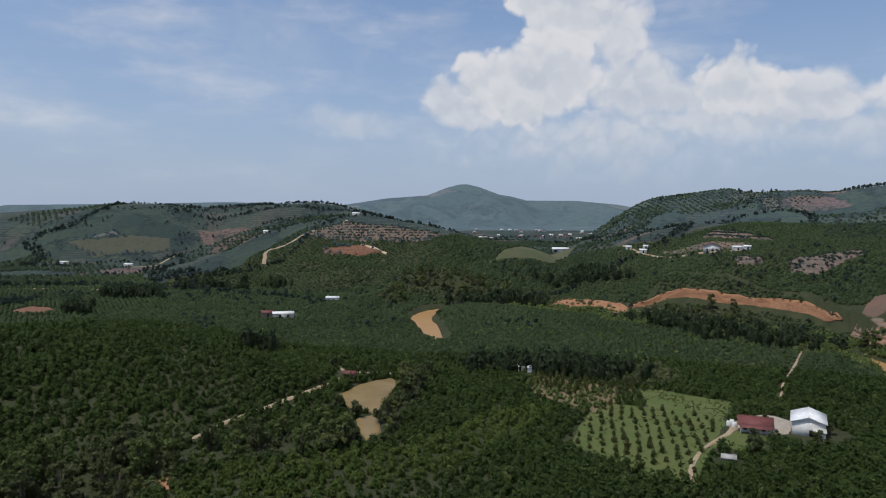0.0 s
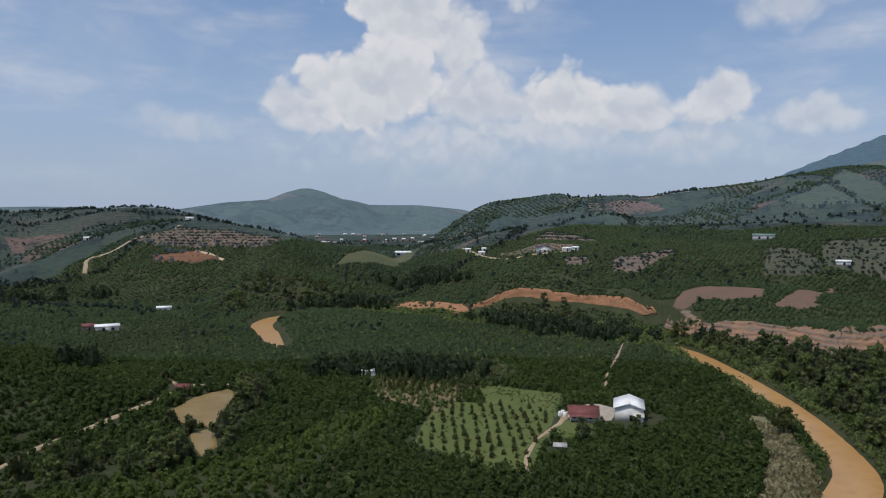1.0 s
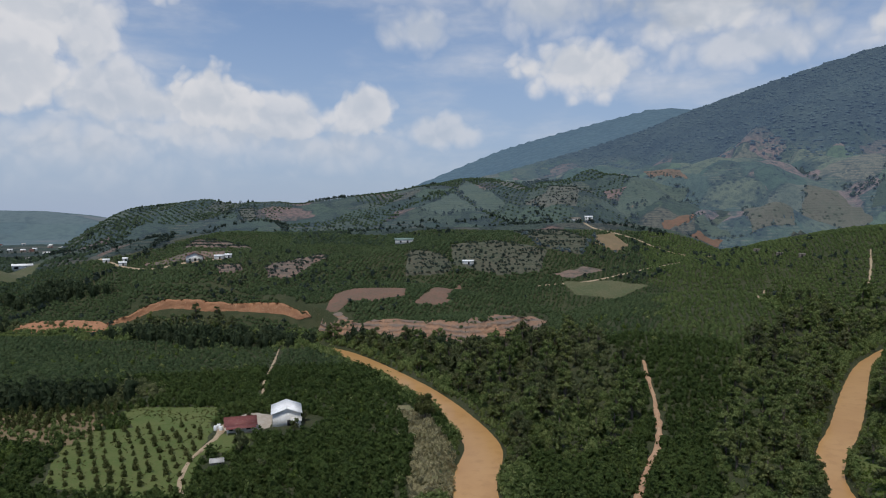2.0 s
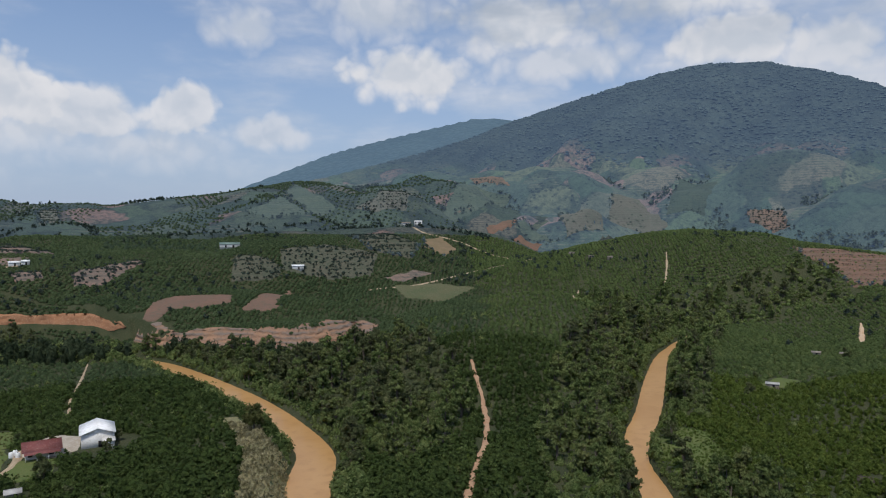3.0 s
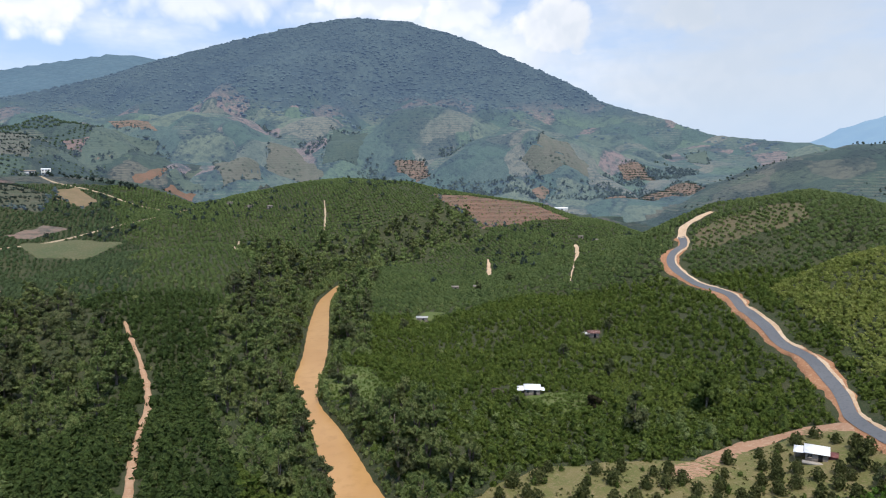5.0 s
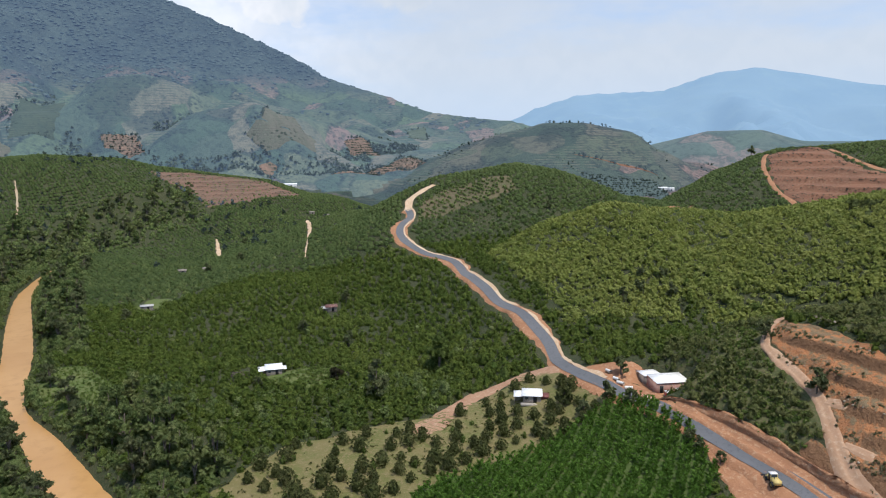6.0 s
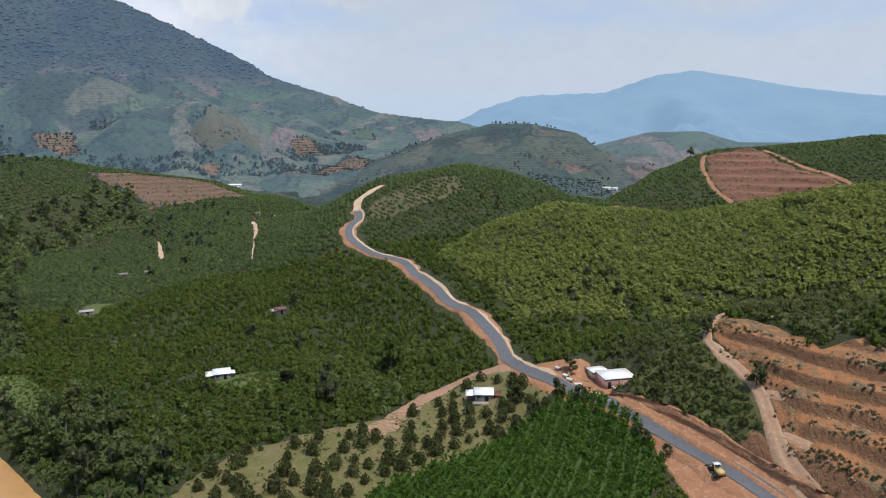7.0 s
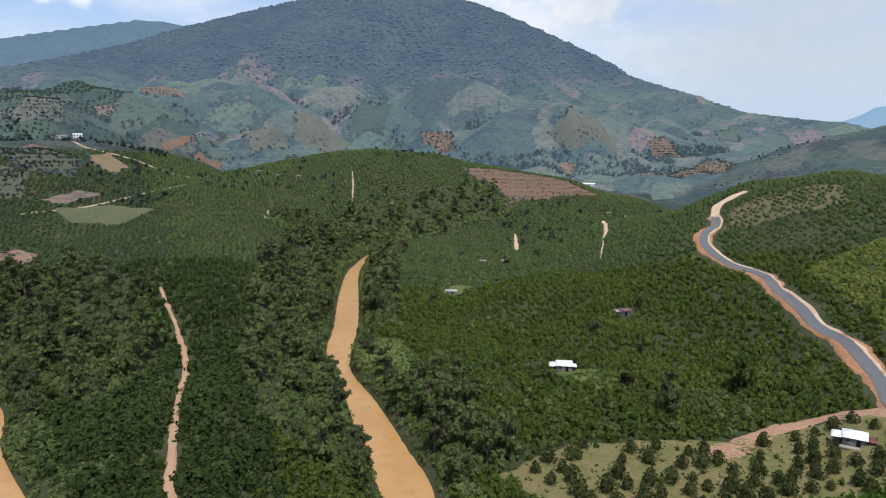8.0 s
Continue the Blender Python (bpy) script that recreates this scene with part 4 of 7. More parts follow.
lane("lane_15", "track", [(88, -97.6, 1.94), (95.5, -98.6, 1.87), (103, -100.9, 1.73), (109.3, -103.8, 1.58), (115.9, -107.3, 1.51), (123.3, -108.8, 1.44), (131.6, -109.8, 1.37), (137.6, -111.4, 1.30), (143.4, -117, 1.30), (150, -128, 1.15)], "red dirt track up the cleared slope")
lane("lane_21", "track", [(115, -107.6, 1.12), (108.4, -109.4, 1.27), (102, -110, 1.35), (94, -110.6, 1.35), (84, -110.5, 1.20)], "red dirt track along a terrace ledge")
lane("lane_22", "track", [(105, -102.6, 0.90), (100, -103.6, 1.12), (95, -103.7, 1.20), (87, -102.4, 1.20)], "red dirt track along a lower ledge")
lane("lane_16", "orange", [(419, -343, 1.85), (407, -331, 1.8), (389, -318, 1.6), (363, -304, 1.6), (340, -299, 1.6)], "red dirt track round the terraced hill")
lane("lane_17", "orange", [(391, -369, 1.6), (348, -355, 1.6), (294, -346, 1.6), (240, -330, 1.5)], "red dirt track along the terraces")
lane("lane_18", "orange", [(352, -210, 1.2), (370, -238, 1.3), (385, -262, 1.1)], "red dirt path on the green hill")
lane("lane_19", "pale", [(-300, 752, 1.8), (-280, 770, 1.6), (-262, 800, 1.5)], "pale lane to a far shed")
lane("lane_20", "verge", [(154, -89.5, 1.0), (149, -88.6, 1.0), (143, -87.6, 0.9), (137, -88.8, 0.8)], "pale shed drive along the road cut")
FIELDS = []


def field(*row):
    """name, material, outline, label, height of the terrace steps"""
    FIELDS.append(row)


GREEN = [(246, 72), (247, 58), (224, 46), (206, 42), (197, 46), (200, 56), (220, 67)]
field("orchard_field", "bright", [(46, 210), (62, 181), (74, 177), (108, 236), (83, 249), (66, 256)], "pale grass of the young orchard", 0)
field("bright_field", "bright", [(84, 248), (108, 236), (119, 254), (97, 273), (88, 273)], "bright green grass plot", 0)
field("bare_field", "bare", [(43, 278), (46, 262), (56, 244), (65, 240), (80, 262), (88, 274), (60, 292), (49, 297)], "brown bare field with dry stubble", 0)
field("farm_yard", "concrete", [(104, 225), (113, 237), (124, 238), (127, 230), (119, 216), (114, 217)], "pale concrete farm yard", 0)
field("lawn", "bright", [(88, 205), (101, 222), (112, 215), (103, 200)], "green lawn beside the farmhouse", 0)
field("corn_ground", "young", [(128, -22), (136, -27), (145, -51), (157, -86), (133, -89), (118, -85), (104, -66), (112, -32)], "green ground of the corn plot", 0)
field("durian_ground", "meadow", [(126, -2), (145, 16), (165, 0), (172, -32), (181, -55), (190, -70), (182, -79), (163, -79.5), (155, -84), (145, -51), (136, -27), (128, -22)], "dry yellowish grass under orchard trees", 0)
field("green_patch", "bright", GREEN, "fresh green reeds beside the river", 0)
field("hut_lawn", "bright", [(221, 3), (227, -9), (227, -20), (215, -22), (205, -13), (208, -3), (211, 2)], "small green clearing beside the hut", 0)
field("hut_clearing", "bright", [(334, 58), (356, 52), (354, 42), (333, 46)], "small clearing beside a hut", 0)
field("reed_bank", "dry", [(112, 134), (126, 152), (142, 168), (156, 190), (168, 210), (173, 206), (168, 190), (158, 172), (148, 156), (136, 142), (122, 130)], "dry pale reeds on the river bank", 0)
field("dirt_arm", "dirt", [(160, -32), (166, -30), (179, -42), (187, -54), (192, -70), (189, -80), (180, -80), (186, -66), (180, -54), (170, -44), (163, -40)], "bare brown dirt drive to the orchard", 0)
field("shed_yard", "orange", [(146, -88), (165, -84), (178, -84), (172, -93), (163, -99), (150, -98)], "orange earth yard round the shed", 0)
field("road_verge_1", "orange", [(90, -78), (118, -85.5), (128, -88), (113, -90.2), (88, -91.2)], "bare orange earth beside the road", 0)
field("red_terrace_field", "redsoil", [(415, -340), (402, -371), (352, -352), (296, -345), (338, -300), (364, -306), (388, -320)], "terraced field of bare red soil", 4.6)
field("red_slope", "farred", [(655, 88), (681, 56), (678, 14), (652, -42), (622, 2), (606, 38)], "bare red slope of a young plantation", 3.2)
field("red_patch_1", "farred", [(244, 377), (256, 389), (269, 398), (284, 401), (310, 374), (298, 363), (278, 367), (266, 378), (250, 369)], "freshly cleared red soil", 0)
field("red_patch_2", "farred", [(295, 349), (317, 361), (345, 375), (371, 386), (368, 380), (340, 358), (318, 343), (313, 335), (304, 338)], "freshly cleared red soil", 0)
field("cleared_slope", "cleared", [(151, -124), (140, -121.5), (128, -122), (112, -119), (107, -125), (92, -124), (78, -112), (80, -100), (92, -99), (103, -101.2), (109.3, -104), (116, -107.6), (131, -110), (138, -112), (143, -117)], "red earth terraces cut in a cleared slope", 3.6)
field("bare_slope", "cleared", [(113, -98.6), (111, -101.8), (106, -101.2), (102, -99.2), (105, -98.2)], "bare orange earth above the road cut", 0)
field("grass_slope", "scrubground", [(166, -100), (170, -110), (168, -122), (150, -126), (143.4, -117), (137.6, -111.5), (131.6, -110), (123, -109), (116, -107.4), (110, -102.6), (112, -98.2), (119, -97), (130, -95.4), (138, -93.8), (146, -92.6), (149, -101), (156, -104)], "green grassy slope above the shed", 0)
field("grass_top", "scrubground", [(151, -126), (136, -125), (114, -121), (108, -129), (120, -150), (165, -190), (180, -160)], "green grassy hilltop above the red terraces", 0)
field("left_cut", "orange", [(100, 520), (118, 540), (136, 524), (150, 489), (146, 477), (121, 496)], "bare orange earth beside the river", 0)
field("meadow_strip", "farmeadow", [(434, 337), (452, 310), (458, 276), (428, 284), (415, 312)], "pale grazed meadow", 0)
field("far_field", "farmeadow", [(64, 625), (120, 700), (158, 760), (176, 752), (150, 690), (128, 648)], "pale green field beside a long shed", 0)
field("tea_terraces", "farsoil", [(241, 588), (262, 613), (277, 583), (283, 545), (253, 557)], "brown contour terraces on a low hill", 2.6)
field("brown_field", "farsoil", [(205, 590), (228, 566), (262, 540), (244, 530), (214, 556)], "brown ploughed field beside the farmhouse", 0)
field("red_cut_far", "redsoil", [(-89, 671), (-52, 674), (-30, 656), (-52, 652), (-84, 658)], "red earth cut on a far hill", 1.8)
field("terrace_far", "farsoil", [(-70, 735), (-10, 705), (26, 690), (14, 668), (-50, 680), (-86, 690), (-110, 705)], "brown contour terraces on a far hill", 2.4)
field("red_west", "redsoil", [(-276, 485), (-250, 478), (-245, 494), (-272, 510)], "patch of bare red soil", 0)
field("pale_slope", "fallow", [(1045, 386), (1072, 354), (1015, 292), (976, 330), (975, 369)], "pale cleared slope on the foothills", 0)
field("east_red", "redsoil", [(792, -376), (773, -436), (752, -470), (775, -425)], "bare red slope on a farmed hill", 0)
field("south_dark", "fardark", [(760, -372), (733, -466), (690, -450), (715, -360)], "dark green terraced plantation", 2.2)
field("far_terraces", "farsoil", [(934, -99), (1003, -228), (962, -236), (934, -150)], "pale contour terraces below the mountain", 2.6)
field("orchard_slope", "orchardsoil", [(361, -79), (386, -87), (395, -102), (393, -125), (381, -140), (362, -135), (357, -115), (362, -98)], "brown soil of a hillside orchard", 0)
field("west_bare", "orange", [(-74, 182), (-66, 188), (-60, 180), (-66, 172), (-76, 174)], "orange bare earth under trees", 0)
field("spur_field_1", "farcrop", [(546, 636), (572, 640), (634, 675), (614, 627), (600, 590), (541, 591)], "pale green field on a foothill spur", 0)
field("spur_field_2", "farcrop", [(651, 685), (697, 711), (660, 640), (649, 592), (600, 587)], "smooth green field on a foothill spur", 0)
field("tan_field", "fallow", [(665, 577), (690, 563), (838, 638), (843, 602), (705, 527), (670, 547)], "tan cleared field among foothill spurs", 4)
field("knoll_field", "farcrop", [(729, 513), (844, 556), (999, 608), (987, 533), (867, 510), (752, 507)], "olive field on a rounded foothill knoll", 0)
field("knoll_top", "farsoil", [(1027, 634), (1037, 602), (1017, 559), (1005, 542), (1007, 578), (1004, 611)], "reddish bare top of a foothill knoll", 0)
field("pink_cut", "farsoil", [(809, 526), (829, 522), (853, 522), (838, 513), (803, 518)], "pinkish earth cut on a foothill", 0)
field("orange_terraces_1", "farred", [(810, 474), (862, 458), (840, 443), (816, 453), (800, 462)], "terraces of bare orange earth on a spur", 0)
field("orange_terraces_2", "farred", [(806, 440), (833, 434), (839, 406), (808, 408)], "bare orange earth cuts on a low spur", 0)
field("dotted_field", "fallow", [(911, 415), (1000, 392), (894, 343), (851, 377)], "grey field dotted with young trees", 0)
field("cut_slope", "bare", [(540, 384), (568, 383), (543, 346), (513, 341), (521, 367)], "tan earth slope below a far farmhouse", 0)
field("wedge_field", "farcrop", [(859, 443), (843, 384), (842, 403), (836, 444)], "light green wedge of grass on a spur", 0)
field("brown_rows", "farsoil", [(1066, 198), (1063, 151), (1006, 135), (1044, 191)], "brown planted rows on a foothill", 3)
field("wide_knoll", "fallow", [(1003, -14), (1150, -49), (1009, -90), (993, -84), (970, -19), (992, 10)], "olive-tan cleared knoll under the forest", 0)
field("red_gully", "farsoil", [(957, -7), (961, -23), (956, -33), (931, -20)], "reddish bare slope in a foothill gully", 0)
field("red_spur", "farsoil", [(1103, -139), (1138, -183), (1049, -187), (1073, -145)], "red-brown bare spur at the forest foot", 4)
field("high_field", "farcrop", [(1355, -294), (1380, -339), (1274, -316), (1285, -284)], "pale green field below the forest", 0)
field("dark_knoll", "fardark", [(1161, 320), (1154, 259), (1060, 256), (1032, 302)], "dark green plantation on a knoll", 0)
field("row_hill", "rowsoil", [(406, 433), (446, 418), (467, 379), (435, 360), (407, 383), (383, 406)], "plantation in dark contour rows", 3)
field("row_hill_2", "rowsoil", [(367, 443), (384, 421), (385, 408), (375, 400), (353, 406), (339, 411)], "plantation in contour rows with pale soil", 3)
field("row_hill_3", "rowsoil", [(499, 447), (523, 419), (521, 374), (485, 356), (465, 388)], "green planted rows on a low hill", 3)
field("tan_strip", "farsoil", [(439, 352), (467, 343), (474, 327), (445, 334)], "tan strip of stubble above the meadow", 0)
field("west_rows", "rowsoil", [(-416, 851), (-354, 873), (-304, 887), (-295, 859), (-372, 832)], "young plantation in rows on a far hill", 0)
field("west_pale", "fallow", [(-399, 862), (-367, 883), (-362, 874), (-390, 862)], "pale fallow field on a far hill", 0)
field("fields_hill_rows", "fallow", [(421, 853), (440, 845), (416, 789), (395, 791)], "pale rows on the far hill face", 3)
field("mid_terr", "farsoil", [(260, 483), (317, 489), (309, 472), (269, 458), (254, 466)], "red contour terraces beside a green hill", 2.4)
field("low_terr", "farsoil", [(231, 503), (248, 494), (244, 484), (227, 487)], "bare terraces below a striped hill", 2)
for name, mat, line, label in LANES:
    structure(name, strip([(a, b, c * 0.88) for a, b, c in line], MAT[mat], name, 0.34, 1.5, 6, 0.5, edge=0.05), label, "lane")
for name, mat, poly, label, terrace in FIELDS:
    far = math.hypot(poly[0][0], poly[0][1]) > 400
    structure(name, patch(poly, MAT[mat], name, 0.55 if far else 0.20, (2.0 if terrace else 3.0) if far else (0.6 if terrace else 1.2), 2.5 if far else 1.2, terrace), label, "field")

structure("road_shoulder", strip([(x, y, 2.7 + 1.0 * (k % 3)) for k, (x, y, h) in enumerate(ROAD)], MAT["orange"], "road_shoulder", 0.24, 1.2, 6, 1.0, edge=0.06), "orange earth shoulders of the new road", "road shoulder")
structure("road_verge", strip([(x, y, 0.55) for x, y, h in ROAD[5:]], MAT["verge"], "road_verge", 0.32, 1.2, 2, 0.55, offset=-2.35), "pale crushed-stone verge along the road", "verge")
structure("road", strip(ROAD, MAT["asphalt"], "road", 0.38, 1.6, 4, 0.12), "narrow winding grey asphalt road", "road")
structure("road_unpaved", strip(ROAD_TOP, MAT["verge"], "road_unpaved", 0.38, 1.6, 4, 0.4), "pale unpaved end of the road", "road")


def wall_of_earth(pts, mat, name, tall, lean, rough=0.8):
    """A cut earth face that follows a line of (x, y, height), rising to the left of it."""
    line = curve_through(pts, 1.8)
    way = np.gradient(line[:, :2], axis=0)
    way /= np.linalg.norm(way, axis=1)[:, None] + 1e-9
    side = np.stack([-way[:, 1], way[:, 0]], 1)
    foot = ground_z(line[:, 0], line[:, 1])
    rows = []
    for k in range(8):
        s = k / 7
        bulge = rough * fbm(line[:, 0] * 1.0 + 31 * s, line[:, 1] + 17 * s, 3.5, 4, 88)
        p = line[:, :2] + side * (lean * line[:, 2] * s + bulge * (0.3 + s) - 0.6)[:, None]
        z = np.minimum(foot, 1.5 if lean > 1.0 else 99.0) - 0.6 + (line[:, 2] * tall + 0.6 + 0.8 * fbm(line[:, 0], line[:, 1], 9, 3, 89)) * s
        if lean > 1.0:
            z = np.maximum(z, ground_z(p[:, 0], p[:, 1]) + 0.45) + 0.5 * fbm(p[:, 0], p[:, 1], 6, 3, 90)
        elif k == 7:
            z = np.minimum(z, ground_z(p[:, 0], p[:, 1]) + 0.3)
        rows.append(np.column_stack([p, z]))
    v = np.stack(rows, 1).reshape(-1, 3)
    i = np.arange((len(line) - 1) * 8).reshape(-1, 8)[:, :-1].ravel()
    return mesh_of(name, v, np.stack([i, i + 8, i + 9, i + 1], 1), mat, True)


structure("river_cliff", wall_of_earth([(x - 1, y - 1, h) for x, y, h in BANK[6:]], MAT["cliff"], "river_cliff", 1.0, 1.35, 1.8), "eroded red earth cliff above the river", "cliff")
structure("road_ditch", strip([(x, y + 1.3, 2.3) for x, y, h in CUT[1:]], MAT["orange"], "road_ditch", 0.26, 1.6, 6, 0.3, edge=0.1), "bare orange earth between the road and its cut", "road shoulder")
structure("road_cut", wall_of_earth(CUT, MAT["orange"], "road_cut", 1.0, 0.35, 0.45), "fresh orange earth cut above the road", "cliff")

UPPER_CUT = [(241, 386, 0.8), (240, 395, 3.0), (236, 413, 4.6), (218, 442, 4.2), (197, 467, 5.0), (175, 484, 4.0), (150, 492, 1.2)]
structure("earth_cut", wall_of_earth(UPPER_CUT[::-1], MAT["orange"], "earth_cut", 1.5, 0.6, 0.8), "long orange earth cut above the river trees", "cliff")

# ---------- plants ----------
rng = np.random.default_rng(7)


def sprays(at, out, size, width=0.40, fold=0.2, gen=rng, face=None):
    """Folded leaf sprays at the points at, pointing along out (and facing along face): four corners and two triangles each."""
    n = len(at)
    out = out / (np.linalg.norm(out, axis=1)[:, None] + 1e-9)
    ref = gen.normal(size=(n, 3)) if face is None else face + gen.normal(size=(n, 3)) * 0.35
    fold = fold if face is None else -fold
    wide = np.cross(out, ref)
    wide /= np.linalg.norm(wide, axis=1)[:, None] + 1e-9
    up = np.cross(wide, out)
    size = np.broadcast_to(size, n)[:, None]
    base, tip = at - out * size * 0.4, at + out * size * 0.6
    left, right = at + wide * size * width + up * size * fold, at - wide * size * width + up * size * fold
    v = np.stack([base, right, tip, left], 1).reshape(-1, 3)
    k = np.arange(n)[:, None] * 4
    f = np.concatenate([k + [[0, 1, 2]], k + [[0, 2, 3]]], 1).reshape(-1, 3)
    return v, f


def dome_dirs(n, low=-0.15, gen=rng):
    z = gen.uniform(low, 1.0, n)
    a = gen.uniform(0, 2 * math.pi, n)
    r = np.sqrt(np.maximum(0, 1 - z * z))
    return np.stack([r * np.cos(a), r * np.sin(a), z], 1)


def lie(d, slant=0.45, gen=rng):
    """Ways along a rounded crown whose outward ways are d, tipped outward by slant."""
    t = np.cross(d, gen.normal(size=d.shape))
    return t / (np.linalg.norm(t, axis=1)[:, None] + 1e-9) + d * slant


def join_parts(parts):
    vs, fs, k = [], [], 0
    for v, f in parts:
        vs.append(v)
        fs.append(f + k)
        k += len(v)
    return np.concatenate(vs), np.concatenate(fs)


def core(radius, height, low, sides=6, gen=rng):
    """A dark, lumpy inner body that keeps a bush from being seen through."""
    a = np.arange(sides) * 2 * math.pi / sides
    ring = [np.column_stack([np.cos(a) * radius * r * gen.uniform(0.8, 1.15, sides), np.sin(a) * radius * r * gen.uniform(0.8, 1.15, sides), np.full(sides, z)])
            for r, z in ((0.75, low), (1.0, low + (height - low) * 0.4), (0.65, low + (height - low) * 0.8))]
    v = np.concatenate(ring + [np.array([[0, 0, height]])])
    f = []
    for k in range(2):
        for i in range(sides):
            j = (i + 1) % sides
            f += [(k * sides + i, k * sides + j, (k + 1) * sides + j), (k * sides + i, (k + 1) * sides + j, (k + 1) * sides + i)]
    f += [(2 * sides + i, 2 * sides + (i + 1) % sides, 3 * sides) for i in range(sides)]
    return v, np.array(f)


def mound(radius, height, sides=4, gen=rng):
    """A low lumpy bush body for the far rows."""
    a = np.arange(sides) * 2 * math.pi / sides + gen.uniform(0, 1.5)
    ring = [np.column_stack([np.cos(a) * radius * r * gen.uniform(0.7, 1.2, sides), np.sin(a) * radius * r * gen.uniform(0.7, 1.2, sides), height * z * gen.uniform(0.8, 1.2, sides)])
            for r, z in ((1.0, 0.05), (0.78, 0.68))]
    v = np.concatenate(ring + [np.array([[0, 0, height]])])
    f = []
    for i in range(sides):
        j = (i + 1) % sides
        f += [(i, j, sides + j), (i, sides + j, sides + i), (sides + i, sides + j, 2 * sides)]
    return v, np.array(f)


def bush(n, radius, height, leaf, inner=0.72, low=0.15, droop=0.1, sides=6):
    """A bush: leaf sprays over a rounded dome, with a lumpy body inside."""
    d = dome_dirs(n, -0.1)
    at = d * [radius, radius, height] * rng.uniform(0.72, 1.05, n)[:, None]
    at[:, 2] = np.maximum(at[:, 2], low)
    if not inner:
        return sprays(at, d + rng.normal(size=(n, 3)) * 0.6 + [0, 0, 0.35 - droop], leaf * rng.uniform(0.7, 1.35, n), face=d + [0, 0, 0.6])
    return join_parts([sprays(at, lie(d, 0.5 - droop), leaf * rng.uniform(0.7, 1.35, n), face=d + [0, 0, 0.3]), core(radius * inner, height * inner, 0.0, sides)])


def scatter(name, kinds, x, y, scale, mat, label, category, sink=0.1, z=None):
    """Many plants as one mesh: kinds are (verts, faces), placed at x, y on the ground."""
    z = ground_z(x, y) if z is None else z
    which = rng.integers(0, len(kinds), len(x))
    turn = rng.uniform(0, 2 * math.pi, len(x))
    vs, fs, k = [], [], 0
    for n, (v, f) in enumerate(kinds):
        m = np.where(which == n)[0]
        if not len(m):
            continue
        c, s = np.cos(turn[m])[:, None], np.sin(turn[m])[:, None]
        sc = scale[m][:, None]
        px = (v[None, :, 0] * c - v[None, :, 1] * s) * sc + x[m][:, None]
        py = (v[None, :, 0] * s + v[None, :, 1] * c) * sc + y[m][:, None]
        pz = v[None, :, 2] * sc + z[m][:, None] - sink
        vs.append(np.stack([px, py, pz], -1).reshape(-1, 3))
        fs.append((f[None] + (np.arange(len(m)) * len(v))[:, None, None] + k).reshape(-1, 3))
        k += len(m) * len(v)
    ob = new(name, mesh_of(name, np.concatenate(vs), np.concatenate(fs), mat))
    return tagged(ob, label, category, kind="stuff")


# what may not be planted
BUILT = []  # x, y, radius of houses and yards
BUILT += [(126, 216, 13), (110, 222, 10), (88, 192, 4), (-27, 276, 5), (48, 300, 5), (-65, 546, 9), (-89, 466, 12), (223, 0, 5), (331, 51, 4.5), (284, -25, 4.5),
          (170, -65.5, 6), (156, -97, 8.0), (244, 522, 8), (228, 536, 9), (156, 770, 22), (395, 402, 7), (390, 474, 9), (226, 9, 3)]
LINES = [(ROAD, 5.0), (ROAD_TOP, 4.0)] + [(line, 0.45) for _, _, line, _ in LANES]


def open_ground(x, y, fields=True, water=2.0):
    """Where nothing is built, paved, ploughed or flooded."""
    ok = np.ones(len(x), bool)
    d, _, (hw,) = nearest(x, y, RIVER)
    ok &= d > hw + water
    d, side, (h,) = nearest(x, y, BANK)
    ok &= ~((d < 3) & (side > 0))
    d, side, (h,) = nearest(x, y, BANK[6:])
    ok &= ~((d < 13) & (side > 0) & (fbm(x, y, 9, 2, 98) < 0.45))
    d, side, (h,) = nearest(x, y, UPPER_CUT)
    ok &= d > 4.5
    ok &= ~((np.hypot(x - 12, y - 402) < 10) & (y < 412))
    for line, margin in LINES:
        d, _, (hw,) = nearest(x, y, line)
        ok &= d > margin + (hw if margin < 3 else 0)
    for bx, by, r in BUILT:
        ok &= np.hypot(x - bx, y - by) > r
    for poly in (POND, POND_ARM):
        ok &= ~inside(x, y, poly)
    if fields:
        for _, _, poly, _, _ in FIELDS:
            ok &= ~inside(x, y, poly)
    return ok


def in_any(x, y, polys):
    hit = np.zeros(len(x), bool)
    for p in polys:
        hit |= inside(x, y, p)
    return hit


def sector(near, far, gap, a0=-36.0, a1=148.0, jitter=0.38, lean=0.5):
    """Planting places in rows, gap metres apart, between two distances."""
    n = int(far / gap) + 2
    i, j = np.meshgrid(np.arange(-n, n), np.arange(-n, n), indexing="ij")
    c, s = math.cos(lean), math.sin(lean)
    x, y = (i * c - j * s).ravel() * gap, (i * s + j * c).ravel() * gap
    bend_rows = fbm(x, y, 70, 2, 11) * 4
    x, y = x + bend_rows + rng.uniform(-jitter, jitter, x.size) * gap, y - bend_rows + rng.uniform(-jitter, jitter, x.size) * gap
    r, az_ = np.hypot(x, y), np.degrees(np.arctan2(x, y))
    m = (r > near) & (r < far) & (az_ > a0) & (az_ < a1)
    return x[m], y[m]


BELTS = []
BELTS.append([(-205, 617), (-146, 617), (-141, 596), (-198, 595)])
BELTS.append([(-250, 505), (-225, 503), (-213, 471), (-235, 475)])
BELTS.append([(-255, 582), (-204, 577), (-191, 540), (-238, 543)])
BELTS.append([(-138, 623), (-107, 616), (-103, 594), (-136, 613)])
